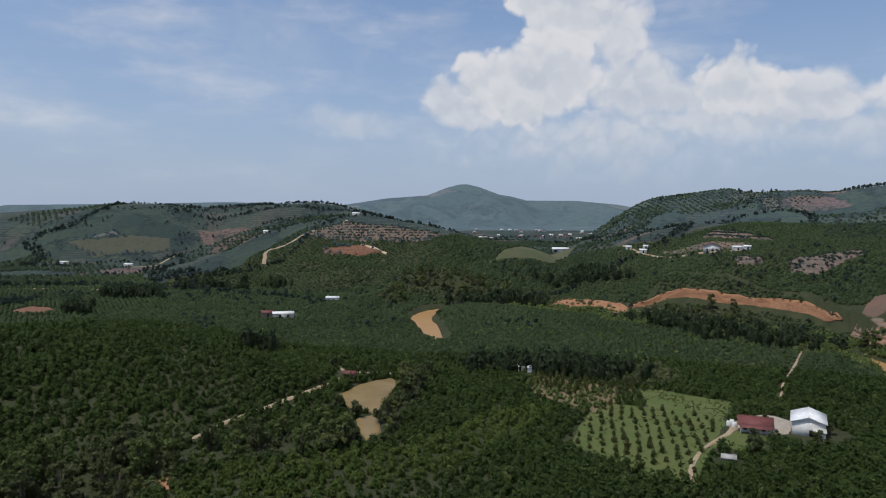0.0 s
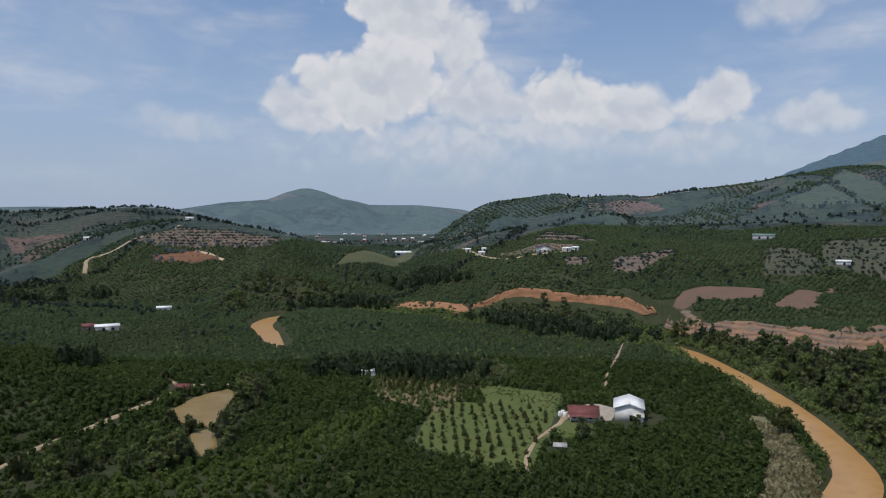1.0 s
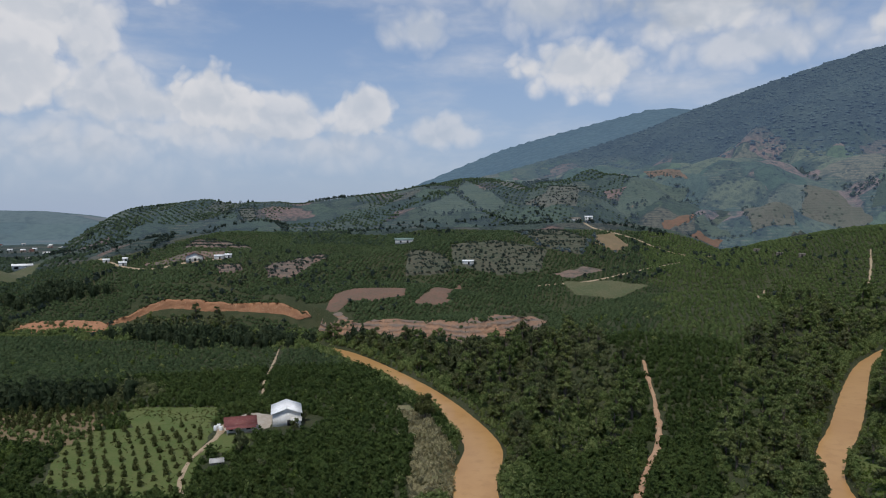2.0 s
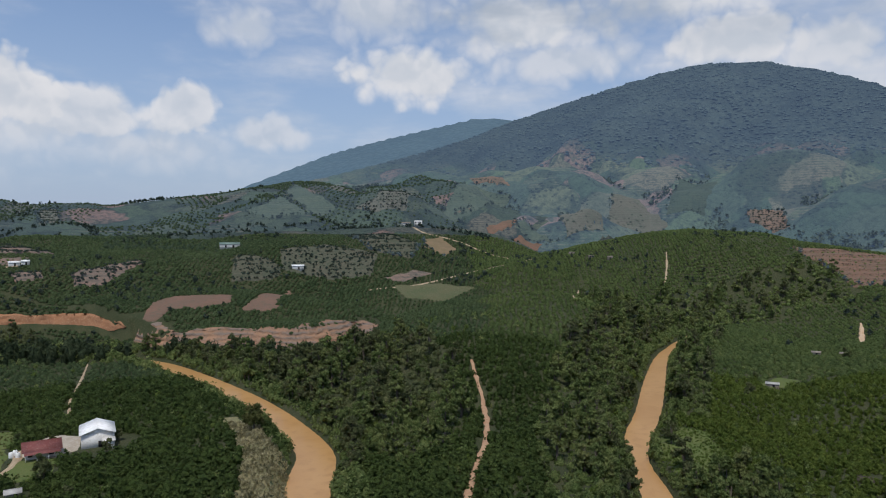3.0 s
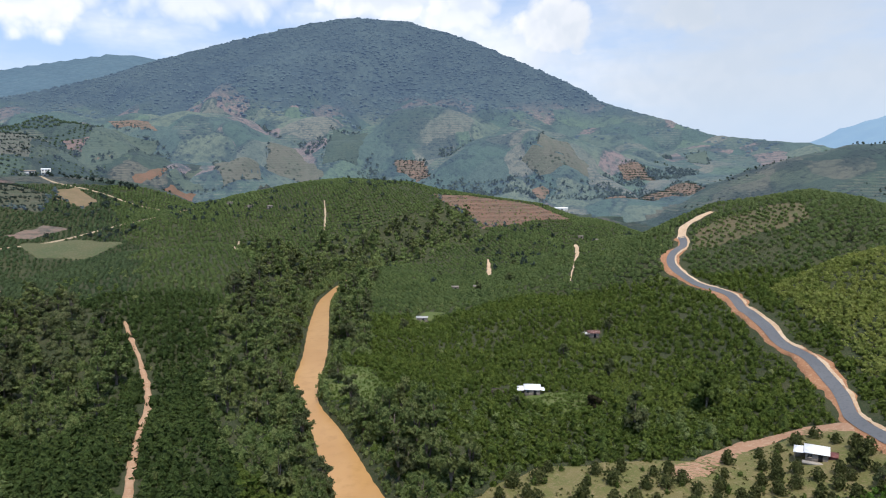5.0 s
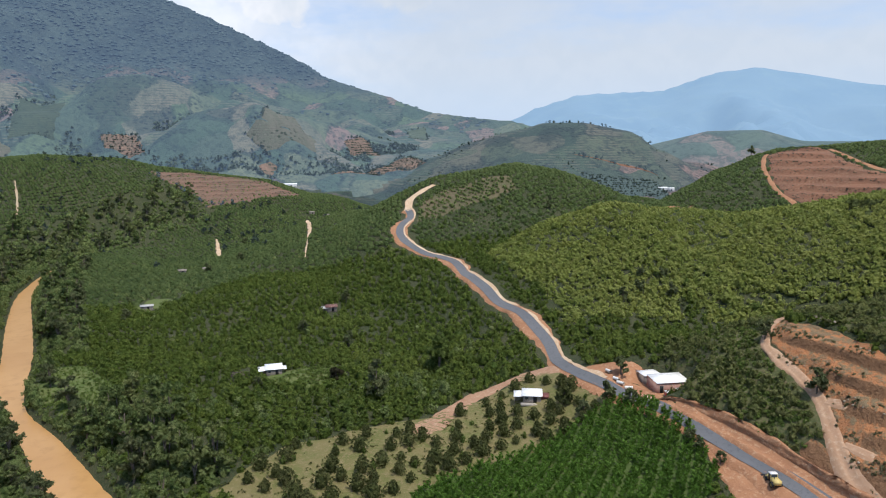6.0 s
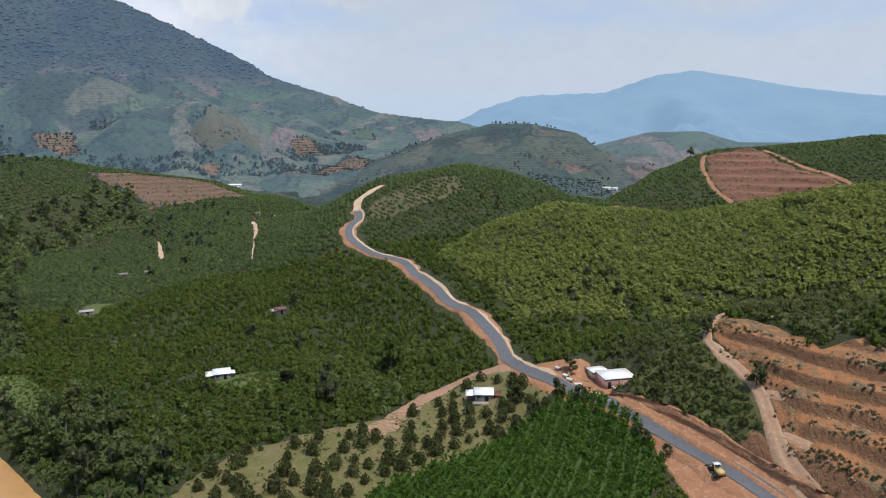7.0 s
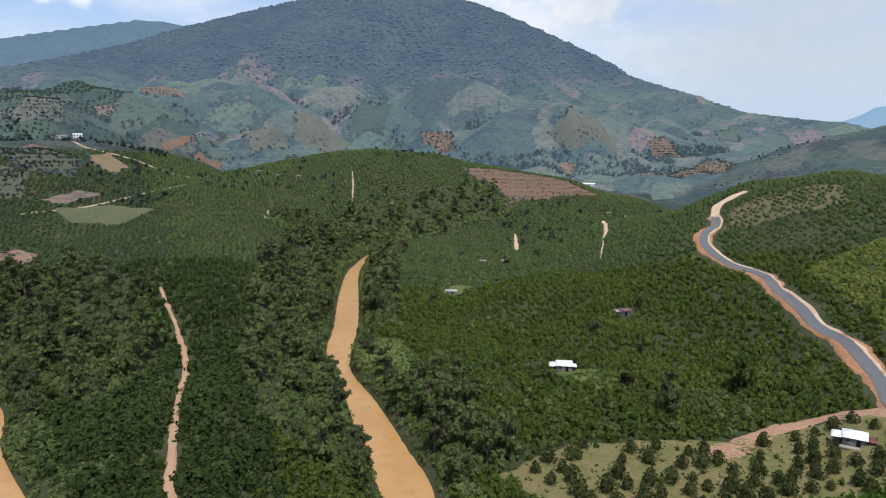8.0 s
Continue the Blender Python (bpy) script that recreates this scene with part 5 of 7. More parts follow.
BELTS.append([(-74, 303), (-62, 323), (-59, 302), (-68, 288)])
BELTS.append([(21, 556), (70, 560), (101, 529), (96, 517), (20, 534)])
BELTS.append([(100, 611), (146, 597), (176, 553), (170, 544), (101, 597)])
BELTS.append([(142, 475), (173, 424), (190, 395), (229, 367), (229, 352), (210, 345), (180, 362), (158, 378), (136, 448)])
BELTS.append([(19, 318), (65, 323), (100, 303), (96, 285), (74, 287), (44, 298), (21, 297)])
BELTS.append([(228, 345), (238, 345), (256, 318), (262, 292), (268, 272), (290, 265), (325, 269), (325, 259), (288, 255), (258, 264), (252, 290), (246, 314)])
WOODS = []
WOODS.append([(232, 338), (262, 300), (278, 262), (300, 232), (268, 178), (222, 138), (186, 122), (166, 124), (160, 142), (178, 165), (196, 192), (214, 226), (226, 258), (234, 292)])
WOODS.append([(505, 138), (500, 172), (440, 166), (395, 152), (330, 146), (262, 122), (212, 106), (166, 78), (138, 50), (150, 40), (186, 66), (235, 90), (275, 100), (330, 114), (390, 126), (472, 132)])
WOODS.append([(198, 44), (182, 42), (160, 30), (142, 20), (150, 10), (176, 22), (192, 30)])
WOODS.append([(262, 76), (330, 90), (390, 104), (470, 112), (500, 118), (470, 98), (392, 90), (330, 76), (262, 62)])
WOODS.append([(222, 340), (220, 362), (200, 396), (156, 440), (128, 466), (120, 452), (150, 420), (184, 372), (204, 340)])
WOODS.append([(30, 562), (60, 562), (110, 520), (170, 468), (205, 425), (215, 440), (176, 474), (140, 510), (100, 548), (40, 600), (-10, 596), (-30, 540), (-14, 520), (-4, 560)])
WOODS.append([(22, 322), (36, 304), (66, 296), (94, 280), (110, 282), (112, 318), (96, 312), (70, 306), (44, 322)])
WOODS.append([(-82, 194), (-73, 202), (-56, 212), (-33, 217), (-18, 226), (-8, 234), (-5, 217), (-27, 203), (-53, 195), (-67, 187)])
WOODS.append([(-22, 238), (-6, 236), (2, 260), (6, 286), (-2, 290), (-4, 262), (-12, 242)])
WOODS.append([(393, 150), (400, 172), (470, 180), (540, 150), (580, 110), (640, 56), (600, 30), (556, 70), (520, 104), (470, 130)])
WOODS.append([(-108, 168), (-96, 192), (-72, 198), (-63, 182), (-66, 164)])
LIGHT = [(-60, 166), (-56, 186), (-38, 195), (-20, 201), (-4, 208), (18, 230), (34, 246), (50, 243), (30, 214), (12, 188), (-18, 168)]
SCRUB = [[(215, -95), (246, -100), (262, -96), (296, -93), (336, -152), (300, -190), (262, -176), (224, -146), (196, -130)],
         [(336, -152), (300, -190), (262, -176), (224, -146), (190, -135), (150, -160), (160, -260), (260, -290), (330, -230)]]
GRASS = [poly for name, _, poly, _, _ in FIELDS if name in ("grass_slope", "grass_top", "hut_lawn", "hut_clearing")]
REEDS = [GREEN]

# coffee, row on row
coffee_kinds = [bush(21, rng.uniform(0.95, 1.55), rng.uniform(1.4, 2.9), 0.78, 0.74, sides=4) for _ in range(10)]
x, y = sector(128, 345, 2.65, jitter=0.3)
ok = (np.hypot(x, y) > np.where(y > x, 160, 128)) & open_ground(x, y) & ~in_any(x, y, WOODS + [LIGHT]) & ~in_any(x, y, SCRUB) & ~in_any(x, y, GRASS)
ok &= rng.random(len(x)) > 0.05 + 0.10 * (fbm(x, y, 24, 3, 15) > 0.5)
x, y = x[ok], y[ok]
size_map = 1.0 + 0.26 * fbm(x, y, 26, 4, 16) + rng.normal(0, 0.17, len(x))
size_map = np.clip(size_map, 0.5, 1.75)
# this side gets the leaves whose colour is darkened for cloud shade
shaded = y > 0.45 * x
scatter("coffee_bushes", coffee_kinds, x[~shaded], y[~shaded], 1.1 * size_map[~shaded], MAT["coffee"], "dense rows of green coffee bushes", "coffee bushes")
scatter("shaded_coffee_bushes", coffee_kinds, x[shaded], y[shaded], 1.28 * size_map[shaded], MAT["shadedcoffee"], "dense rows of coffee bushes in a green darkened for cloud shade", "coffee bushes")

far_kinds = [join_parts([mound(1.5, 1.7), bush(3, 1.35, 1.6, 1.1, 0.0)]) for _ in range(8)]
x, y = sector(343, 740, 2.95, -36, 146, 0.24)
z, own = land(x, y)
near_ids = [0] + [names.index(o) for o in NEAR]
ok = (np.hypot(x, y) > 344) & open_ground(x, y) & ~in_any(x, y, WOODS) & np.isin(own, near_ids) & (rng.random(len(x)) > 0.04 + 0.15 * (fbm(x, y, 60, 4, 45) > 0.62))
x, y = x[ok], y[ok]
sizes = np.clip(1 + 0.25 * fbm(x, y, 50, 3, 17) + rng.normal(0, 0.15, len(x)), 0.5, 1.8)
# same split farther out: cloud shade and haze both painted into the leaves
shaded = y > 0.62 * x + 30 * fbm(x, y, 80, 3, 46)
scatter("far_coffee", far_kinds, x[~shaded], y[~shaded], sizes[~shaded], MAT["farcoffee"], "far rows of green coffee bushes on the hills", "coffee bushes")
scatter("plain_coffee", far_kinds, x[shaded], y[shaded], sizes[shaded], MAT["plaincoffee"], "far rows of dark green coffee bushes in the plain", "coffee bushes")

# taller shrubs and weeds between the coffee
mixed_kinds = [bush(26, rng.uniform(1.3, 1.9), rng.uniform(2.2, 3.6), 0.88, 0.7) for _ in range(6)]
for name, share, mat, seed in (("tall_shrubs", 0.10, "wood", 31), ("light_shrubs", 0.07, "fresh", 32), ("dry_shrubs", 0.04, "bamboo", 33)):
    x, y = sector(100, 420, 6.0, -36, 148, 0.5, 1.1)
    thick = fbm(x, y, 34, 4, seed)
    ok = open_ground(x, y) & (rng.random(len(x)) < share * np.where(thick > 0.3, 4.5, 0.5)) & ~in_any(x, y, SCRUB[:1])
    x, y = x[ok], y[ok]
    scatter(name, mixed_kinds, x, y, rng.uniform(0.45, 1.15, len(x)), MAT[mat], {"wood": "taller green shrubs among the coffee", "fresh": "light green shrubs among the coffee", "bamboo": "dry yellowish shrubs among the coffee"}[mat], "shrubs")

# light green young trees between the dark rows and the young orchard
x, y = sector(165, 280, 3.3, -24, 16, 0.42, 0.3)
ok = inside(x, y, LIGHT) & open_ground(x, y)
x, y = x[ok], y[ok]
scatter("young_wood", mixed_kinds, x, y, np.clip(1.05 + 0.3 * fbm(x, y, 16, 3, 35) + rng.normal(0, 0.2, len(x)), 0.5, 1.8), MAT["lightwood"], "dense light green young trees below the dark tree row", "trees")

# tall mixed shrubs between the river, the hut and the durian orchard
THICKET = [(128, 20), (150, 26), (176, 34), (200, 40), (206, 14), (202, -14), (206, -34), (214, -58), (200, -74), (192, -66), (184, -50), (170, -36), (164, -4), (145, 18)]
x, y = sector(125, 230, 3.0, 76, 114, 0.48, 0.7)
ok = inside(x, y, THICKET) & open_ground(x, y) & (rng.random(len(x)) < 0.25 + 0.5 * (fbm(x, y, 22, 3, 37) > 0.0))
x, y = x[ok], y[ok]
lush = fbm(x, y, 18, 3, 38) > 0
thick = np.clip(0.95 + 0.35 * fbm(x, y, 14, 3, 39) + rng.normal(0, 0.25, len(x)), 0.4, 1.9)
scatter("thicket", mixed_kinds, x[lush], y[lush], thick[lush], MAT["lightwood"], "tall light green shrubs between the coffee and the orchard", "shrubs")
scatter("dark_thicket", mixed_kinds, x[~lush], y[~lush], thick[~lush], MAT["wood"], "tall mid-green shrubs between the coffee and the orchard", "shrubs")

# shrubs that hang over the river banks
line = curve_through(RIVER, 1.6)
way = np.gradient(line[:, :2], axis=0)
way /= np.linalg.norm(way, axis=1)[:, None]
bank_x, bank_y = [], []
for s_ in (-1, 1):
    for k in range(4):
        out_ = line[:, 2] + rng.uniform(-0.4, 1.4, len(line)) + 2.1 * k
        keep = rng.random(len(line)) < 0.7
        bank_x.append((line[:, 0] - way[:, 1] * s_ * out_)[keep])
        bank_y.append((line[:, 1] + way[:, 0] * s_ * out_)[keep])
x, y = np.concatenate(bank_x), np.concatenate(bank_y)
d, _, (hw,) = nearest(x, y, RIVER)
ok = (d > hw - 1.0) & ~inside(x, y, GREEN) & ~inside(x, y, FIELDS[10][2]) & ~((y > 380) & (x < 70))
x, y = x[ok], y[ok]
scatter("bank_shrubs", mixed_kinds, x, y, rng.uniform(0.6, 1.25, len(x)) * (0.8 + 0.5 * (fbm(x, y, 25, 3, 34) > 0)), MAT["wood"], "overhanging green shrubs along the river banks", "shrubs", 0.2)

# yellow-green scrub on the slopes above the road
scrub_kinds = [bush(16, rng.uniform(1.2, 1.7), rng.uniform(1.8, 3.0), 1.15, 0.65) for _ in range(6)]
x, y = sector(135, 420, 2.6, 98, 150, 0.48, 0.2)
ok = open_ground(x, y, False) & in_any(x, y, SCRUB) & ~in_any(x, y, GRASS)
x, y = x[ok], y[ok]
yellow = fbm(x, y, 45, 3, 19) + 1.2 * smooth(300, 240, x + 0.5 * y) + 0.3 * inside(x, y, SCRUB[0]) > 0.35
sizes = np.clip(1 + 0.35 * fbm(x, y, 26, 3, 18) + rng.normal(0, 0.2, len(x)), 0.45, 2.1)
scatter("scrub", scrub_kinds, x[yellow], y[yellow], sizes[yellow], MAT["scrub"], "yellow-green scrub and young trees on the slope", "shrubs")
scatter("dark_scrub", scrub_kinds, x[~yellow], y[~yellow], sizes[~yellow], MAT["darkscrub"], "green scrub and young trees on the hillside", "shrubs")
# low bushes on the slope above the shed and over the terraces
x, y = sector(100, 260, 1.9, 110, 150, 0.48, 0.3)
ok = open_ground(x, y, False) & in_any(x, y, GRASS[-2:]) & (rng.random(len(x)) < 0.93)
x, y = x[ok], y[ok]
scatter("slope_bushes", coffee_kinds, x, y, np.clip(0.85 + 0.3 * fbm(x, y, 12, 3, 28) + rng.normal(0, 0.2, len(x)), 0.35, 1.7), MAT["slopebush"], "low green bushes on the slope above the shed", "shrubs")

# rough grass and weeds on cleared slopes, reeds by the river
tuft_kinds = [bush(9, 0.6, 0.7, 0.6, 0.6, 0.05) for _ in range(5)]
x, y = sector(96, 280, 1.3, 40, 150, 0.5, 0.1)
road_gap, _, (hw,) = nearest(x, y, ROAD)
ok = in_any(x, y, GRASS) & open_ground(x, y, False) & (rng.random(len(x)) < 0.8)
ok |= (road_gap > 4.6) & (road_gap < 9) & open_ground(x, y)  & (rng.random(len(x)) < 0.5)
ok |= in_any(x, y, REEDS)
x, y = x[ok], y[ok]
scatter("weeds", tuft_kinds, x, y, np.clip(1 + 0.4 * fbm(x, y, 15, 3, 21) + rng.normal(0, 0.2, len(x)), 0.4, 2.0), MAT["fresh"], "tall green weeds and grass tufts", "weeds", 0.05)
x, y = sector(120, 260, 1.35, 30, 60, 0.5, 0.1)
ok = inside(x, y, FIELDS[10][2])
x, y = x[ok], y[ok]
scatter("reeds", [bush(9, 0.5, 1.2, 0.9, 0.0, 0.1, -0.5) for _ in range(4)], x, y, rng.uniform(0.6, 1.3, len(x)), MAT["reed"], "dry pale reeds on the sandy river bank", "reeds", 0.05)

# plants on the ledges of the terraced fields
lx, ly, lz, ls = [], [], [], []
for name, mat, poly, label, step in FIELDS:
    if not step:
        continue
    near = math.hypot(*poly[0]) < 300
    gap = 0.75 if near else 1.1 if mat in ("redsoil", "farred") else 1.9
    xs, ys = [p[0] for p in poly], [p[1] for p in poly]
    x, y = [v.ravel() for v in np.meshgrid(np.arange(min(xs), max(xs), gap), np.arange(min(ys), max(ys), gap))]
    x, y = x + rng.uniform(-0.5, 0.5, len(x)) * gap, y + rng.uniform(-0.5, 0.5, len(y)) * gap
    rise = step if near or mat in ("redsoil", "farred") else 1.25
    share = (ground_z(x, y) + 0.5 * fbm(x, y, 18, 2, 71)) / rise
    share = share - np.floor(share)
    ok = inside(x, y, poly) & ((share < 0.5) if near else (share > (0.84 if mat in ("redsoil", "farred") else 0.62))) & (rng.random(len(x)) < (0.2 + 0.75 * (fbm(x, y, 5, 3, 73) > -0.1) if near else 0.85))
    lx.append(x[ok])
    ly.append(y[ok])
    lz.append(stepped(x[ok], y[ok], ground_z(x[ok], y[ok]), step))
    ls.append(rng.uniform(0.5, 1.0, ok.sum()) * (0.95 if near else 0.7 if mat in ("redsoil", "farred") else 1.9))
x, y, zs, sizes = np.concatenate(lx), np.concatenate(ly), np.concatenate(lz), np.concatenate(ls)
far = np.hypot(x, y) > 300
weedy = ~far & (rng.random(len(x)) < 0.8)
stony = ~far & ~weedy
scatter("ledge_plants", tuft_kinds, x[weedy], y[weedy], sizes[weedy], MAT["brush"], "low half-dry brush on the ledges of the terraces", "plants", 0.0, zs[weedy])
scatter("rubble", [core(0.42, 0.34, -0.1, 5) for _ in range(6)], x[stony], y[stony], sizes[stony], MAT["rubble"], "grey-brown rubble and dead brush along the ledges", "rubble", 0.0, zs[stony])
scatter("row_plants", tuft_kinds, x[far], y[far], sizes[far] * 1.25, MAT["fartree"], "rows of low green plants on far terraces", "plants", -0.5, zs[far])

# rows of young plants on the bare hill fields
rx_, ry_ = [], []
for name, gap, lean in (("orchard_slope", 2.9, 0.25), ("red_slope", 4.5, 0.6), ("bare_field", 2.6, 0.5), ("brown_field", 4.0, 0.2), ("terrace_far", 5.0, 0.4), ("west_bare", 3.0, 0.1)):
    poly = [p for nm, _, p, _, _ in FIELDS if nm == name][0]
    xs, ys = [p[0] for p in poly], [p[1] for p in poly]
    n = int(max(np.ptp(xs), np.ptp(ys)) / gap) + 2
    i, j = np.meshgrid(np.arange(-n, n), np.arange(-n, n), indexing="ij")
    x = np.mean(xs) + (i * math.cos(lean) - j * math.sin(lean)).ravel() * gap + rng.uniform(-0.5, 0.5, i.size)
    y = np.mean(ys) + (i * math.sin(lean) + j * math.cos(lean)).ravel() * gap + rng.uniform(-0.5, 0.5, i.size)
    m = inside(x, y, poly) & (rng.random(len(x)) < 0.85)
    rx_.append(x[m])
    ry_.append(y[m])
x, y = np.concatenate(rx_), np.concatenate(ry_)
scatter("young_plants", [bush(12, 1.1, 1.7, 0.9, 0.8) for _ in range(4)], x, y, rng.uniform(0.5, 1.15, len(x)), MAT["wood"], "rows of young green plants on bare soil", "plants", -0.4)

# grass tufts on lawns and orchard ground
gx_, gy_ = [], []
for name, gap, share in (("bright_field", 1.3, 0.8), ("lawn", 1.2, 0.7), ("orchard_field", 1.6, 0.5), ("durian_ground", 1.5, 0.45), ("hut_lawn", 1.1, 0.6), ("meadow_strip", 3.0, 0.6)):
    poly = [p for nm, _, p, _, _ in FIELDS if nm == name][0]
    xs, ys = [p[0] for p in poly], [p[1] for p in poly]
    x, y = [v.ravel() for v in np.meshgrid(np.arange(min(xs), max(xs), gap), np.arange(min(ys), max(ys), gap))]
    x, y = x + rng.uniform(-gap, gap, len(x)), y + rng.uniform(-gap, gap, len(y))
    m = inside(x, y, poly) & (rng.random(len(x)) < share) & (fbm(x, y, 7, 3, 36) > -0.25)
    gx_.append(x[m])
    gy_.append(y[m])
x, y = np.concatenate(gx_), np.concatenate(gy_)
scatter("grass_tufts", [bush(6, 0.4, 0.35, 0.5, 0.0, 0.02) for _ in range(4)], x, y, rng.uniform(0.5, 1.2, len(x)), MAT["tuft"], "tufts of half-dry grass", "grass", -0.15)

# corn in close rows
def corn_stand():
    n = 9
    a = rng.uniform(0, 6.283, n)
    d = np.stack([np.cos(a), np.sin(a), rng.uniform(0.2, 1.4, n)], 1)
    at = np.stack([np.cos(a) * 0.3, np.sin(a) * 0.3, rng.uniform(0.5, 1.9, n)], 1)
    return sprays(at, d, rng.uniform(0.8, 1.2, n), 0.22, 0.1)


x, y = sector(96, 175, 0.62, 96, 132, 0.2, 0.86)
across = x * math.cos(0.86) + y * math.sin(0.86) - 0.25 * fbm(x, y, 40, 2, 12)
keep = np.mod(across, 1.55) < 0.66
x, y = x[keep], y[keep]
ok = inside(x, y, FIELDS[5][2])
x, y = x[ok], y[ok]
scatter("corn_plants", [corn_stand() for _ in range(6)], x, y, rng.uniform(0.8, 1.25, len(x)), MAT["corn"], "close rows of bright green corn", "corn", 0.05)

# woodland undergrowth by the river, and woods far off
under_kinds = [bush(20, 1.9, rng.uniform(2.0, 3.4), 0.95, 0.74) for _ in range(6)]
x, y = sector(100, 660, 3.6, -36, 120, 0.5, 0.8)
ok = open_ground(x, y, False, 1.0) & in_any(x, y, WOODS) & ~inside(x, y, GREEN) & (rng.random(len(x)) < 0.8)
x, y = x[ok], y[ok]
sizes = np.clip(1 + 0.4 * fbm(x, y, 20, 3, 22) + rng.normal(0, 0.25, len(x)), 0.5, 2.2)
dim = (inside(x, y, WOODS[0]) & (y > 150 + 20 * fbm(x, y, 30, 2, 26))) | in_any(x, y, WOODS[5:9] + WOODS[10:])
scatter("undergrowth", under_kinds, x[~dim], y[~dim], sizes[~dim], MAT["wood"], "mixed green riverside undergrowth", "undergrowth")
scatter("dark_undergrowth", under_kinds, x[dim], y[dim], sizes[dim], MAT["darkwood"], "dark green undergrowth below the river cliff", "undergrowth")


def far_crown():
    n = 10
    d = dome_dirs(n, -0.6)
    return sprays(d * [2.3, 2.3, 3.0] * rng.uniform(0.5, 1.05, n)[:, None] + [0, 0, 3.6], lie(d), 3.0 * rng.uniform(0.7, 1.3, n), face=d)


def belt_tree():
    n = 34
    d = dome_dirs(n, -0.7)
    at = d * [2.7, 2.7, 3.9] * rng.uniform(0.6, 1.1, n)[:, None] * (1 + 0.25 * np.sin(5 * d[:, :1] + 4 * d[:, 1:2])) + [0, 0, 4.6]
    return join_parts([sprays(at, lie(d), 1.7 * rng.uniform(0.6, 1.3, n), face=d), core(2.1, 7.4, 0.0, 5)])


# belts of dark trees in the plain
tx, ty = [], []
for poly in BELTS:
    xs, ys = [q[0] for q in poly], [q[1] for q in poly]
    x, y = [v.ravel() for v in np.meshgrid(np.arange(min(xs), max(xs), 3.6), np.arange(min(ys), max(ys), 3.6))]
    x, y = x + rng.uniform(-1.7, 1.7, len(x)), y + rng.uniform(-1.7, 1.7, len(y))
    m = inside(x, y, poly) & (rng.random(len(x)) < 0.55)
    tx.append(x[m])
    ty.append(y[m])
x, y = np.concatenate(tx), np.concatenate(ty)
m = open_ground(x, y, False, 0.5)
x, y = x[m], y[m]
scatter("tree_belts", [belt_tree() for _ in range(7)], x, y, 0.45 + 0.85 * rng.random(len(x)), MAT["belt"], "belts of tall dark green trees between the fields", "trees", 0.3)

far_tree_kinds = [far_crown() for _ in range(6)]
farm_ids = [names.index(o) for o in ("hill_lanes", "ridge_mid", "hill_west", "hill_fields", "hill_east")] + [0]
i, j = np.meshgrid(np.arange(-200, 200), np.arange(-200, 200), indexing="ij")
x, y = i.ravel() * 6.4 + rng.uniform(-0.9, 0.9, i.size), j.ravel() * 6.4 + rng.uniform(-0.9, 0.9, i.size)
lean = 0.5 * np.round(1.5 * vnoise(x, y, 190, 51))
x, y = x * np.cos(lean) - y * np.sin(lean), x * np.sin(lean) + y * np.cos(lean)
r, a = np.hypot(x, y), np.degrees(np.arctan2(x, y))
m = (r > 600) & (r < 1120) & (((a > -36) & (a < 58))) & (fbm(x, y, 120, 3, 52) > -0.12)
x, y = x[m], y[m]
m = np.isin(land(x, y)[1], farm_ids) & open_ground(x, y) & (rng.random(len(x)) < 0.85)
x, y = x[m], y[m]
scatter("orchard_rows", [mound(2.0, 2.3, 4) for _ in range(6)], x, y, np.clip(0.95 + 0.35 * fbm(x, y, 90, 3, 53) + rng.normal(0, 0.15, len(x)), 0.35, 1.6), MAT["hillcrop"], "rows of dark green orchard trees on the far hills", "trees", 0.1)
a, r = np.radians(rng.uniform(-36, 60, 90000)), np.sqrt(rng.uniform(520 ** 2, 1150 ** 2, 90000))
x, y = np.sin(a) * r, np.cos(a) * r
m = np.abs(fbm(x, y, 170, 2, 54)) < 0.035
x, y = x[m], y[m]
m = open_ground(x, y)
x, y = x[m][:4200], y[m][:4200]
scatter("hedgerow_trees", far_tree_kinds, x, y, 0.3 + 0.6 * rng.random(len(x)) ** 1.5, MAT["fartree"], "winding rows of dark trees between far fields", "trees", 0.3)
gx, gy = [], []
for count, spread, d0, d1, a0, a1 in ((4600, 0.26, 420, 1250, -36, 42), (1500, 0.2, 430, 900, 42, 100), (1100, 0.2, 600, 1250, 100, 146)):
    a, d = np.radians(rng.uniform(a0, a1, count * 6)), np.sqrt(rng.uniform(d0 ** 2, d1 ** 2, count * 6))
    px_, py_ = np.sin(a) * d, np.cos(a) * d
    m = np.where(fbm(px_, py_, 70, 4, 23) > spread)[0][:count]
    gx.append(px_[m])
    gy.append(py_[m])
gx, gy = np.concatenate(gx), np.concatenate(gy)
a, d = np.radians(rng.uniform(44, 104, 30000)), np.sqrt(rng.uniform(840 ** 2, 1400 ** 2, 30000))
px_, py_ = np.sin(a) * d, np.cos(a) * d
m = np.where(spurs(px_, py_) < -6 + 5 * fbm(px_, py_, 60, 3, 25))[0][:4600]
m = m[open_ground(px_[m], py_[m])]
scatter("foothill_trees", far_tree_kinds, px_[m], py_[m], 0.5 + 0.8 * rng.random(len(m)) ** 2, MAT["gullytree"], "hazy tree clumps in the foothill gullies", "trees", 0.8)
ok = open_ground(gx, gy)
gx, gy = gx[ok], gy[ok]
scatter("far_trees", far_tree_kinds, gx, gy, 0.22 + 0.6 * rng.random(len(gx)) ** 2, MAT["fartree"], "dark clumps of trees on the far farmland", "trees", 0.3)

# hedges along the edges of the far fields
hx, hy = [], []
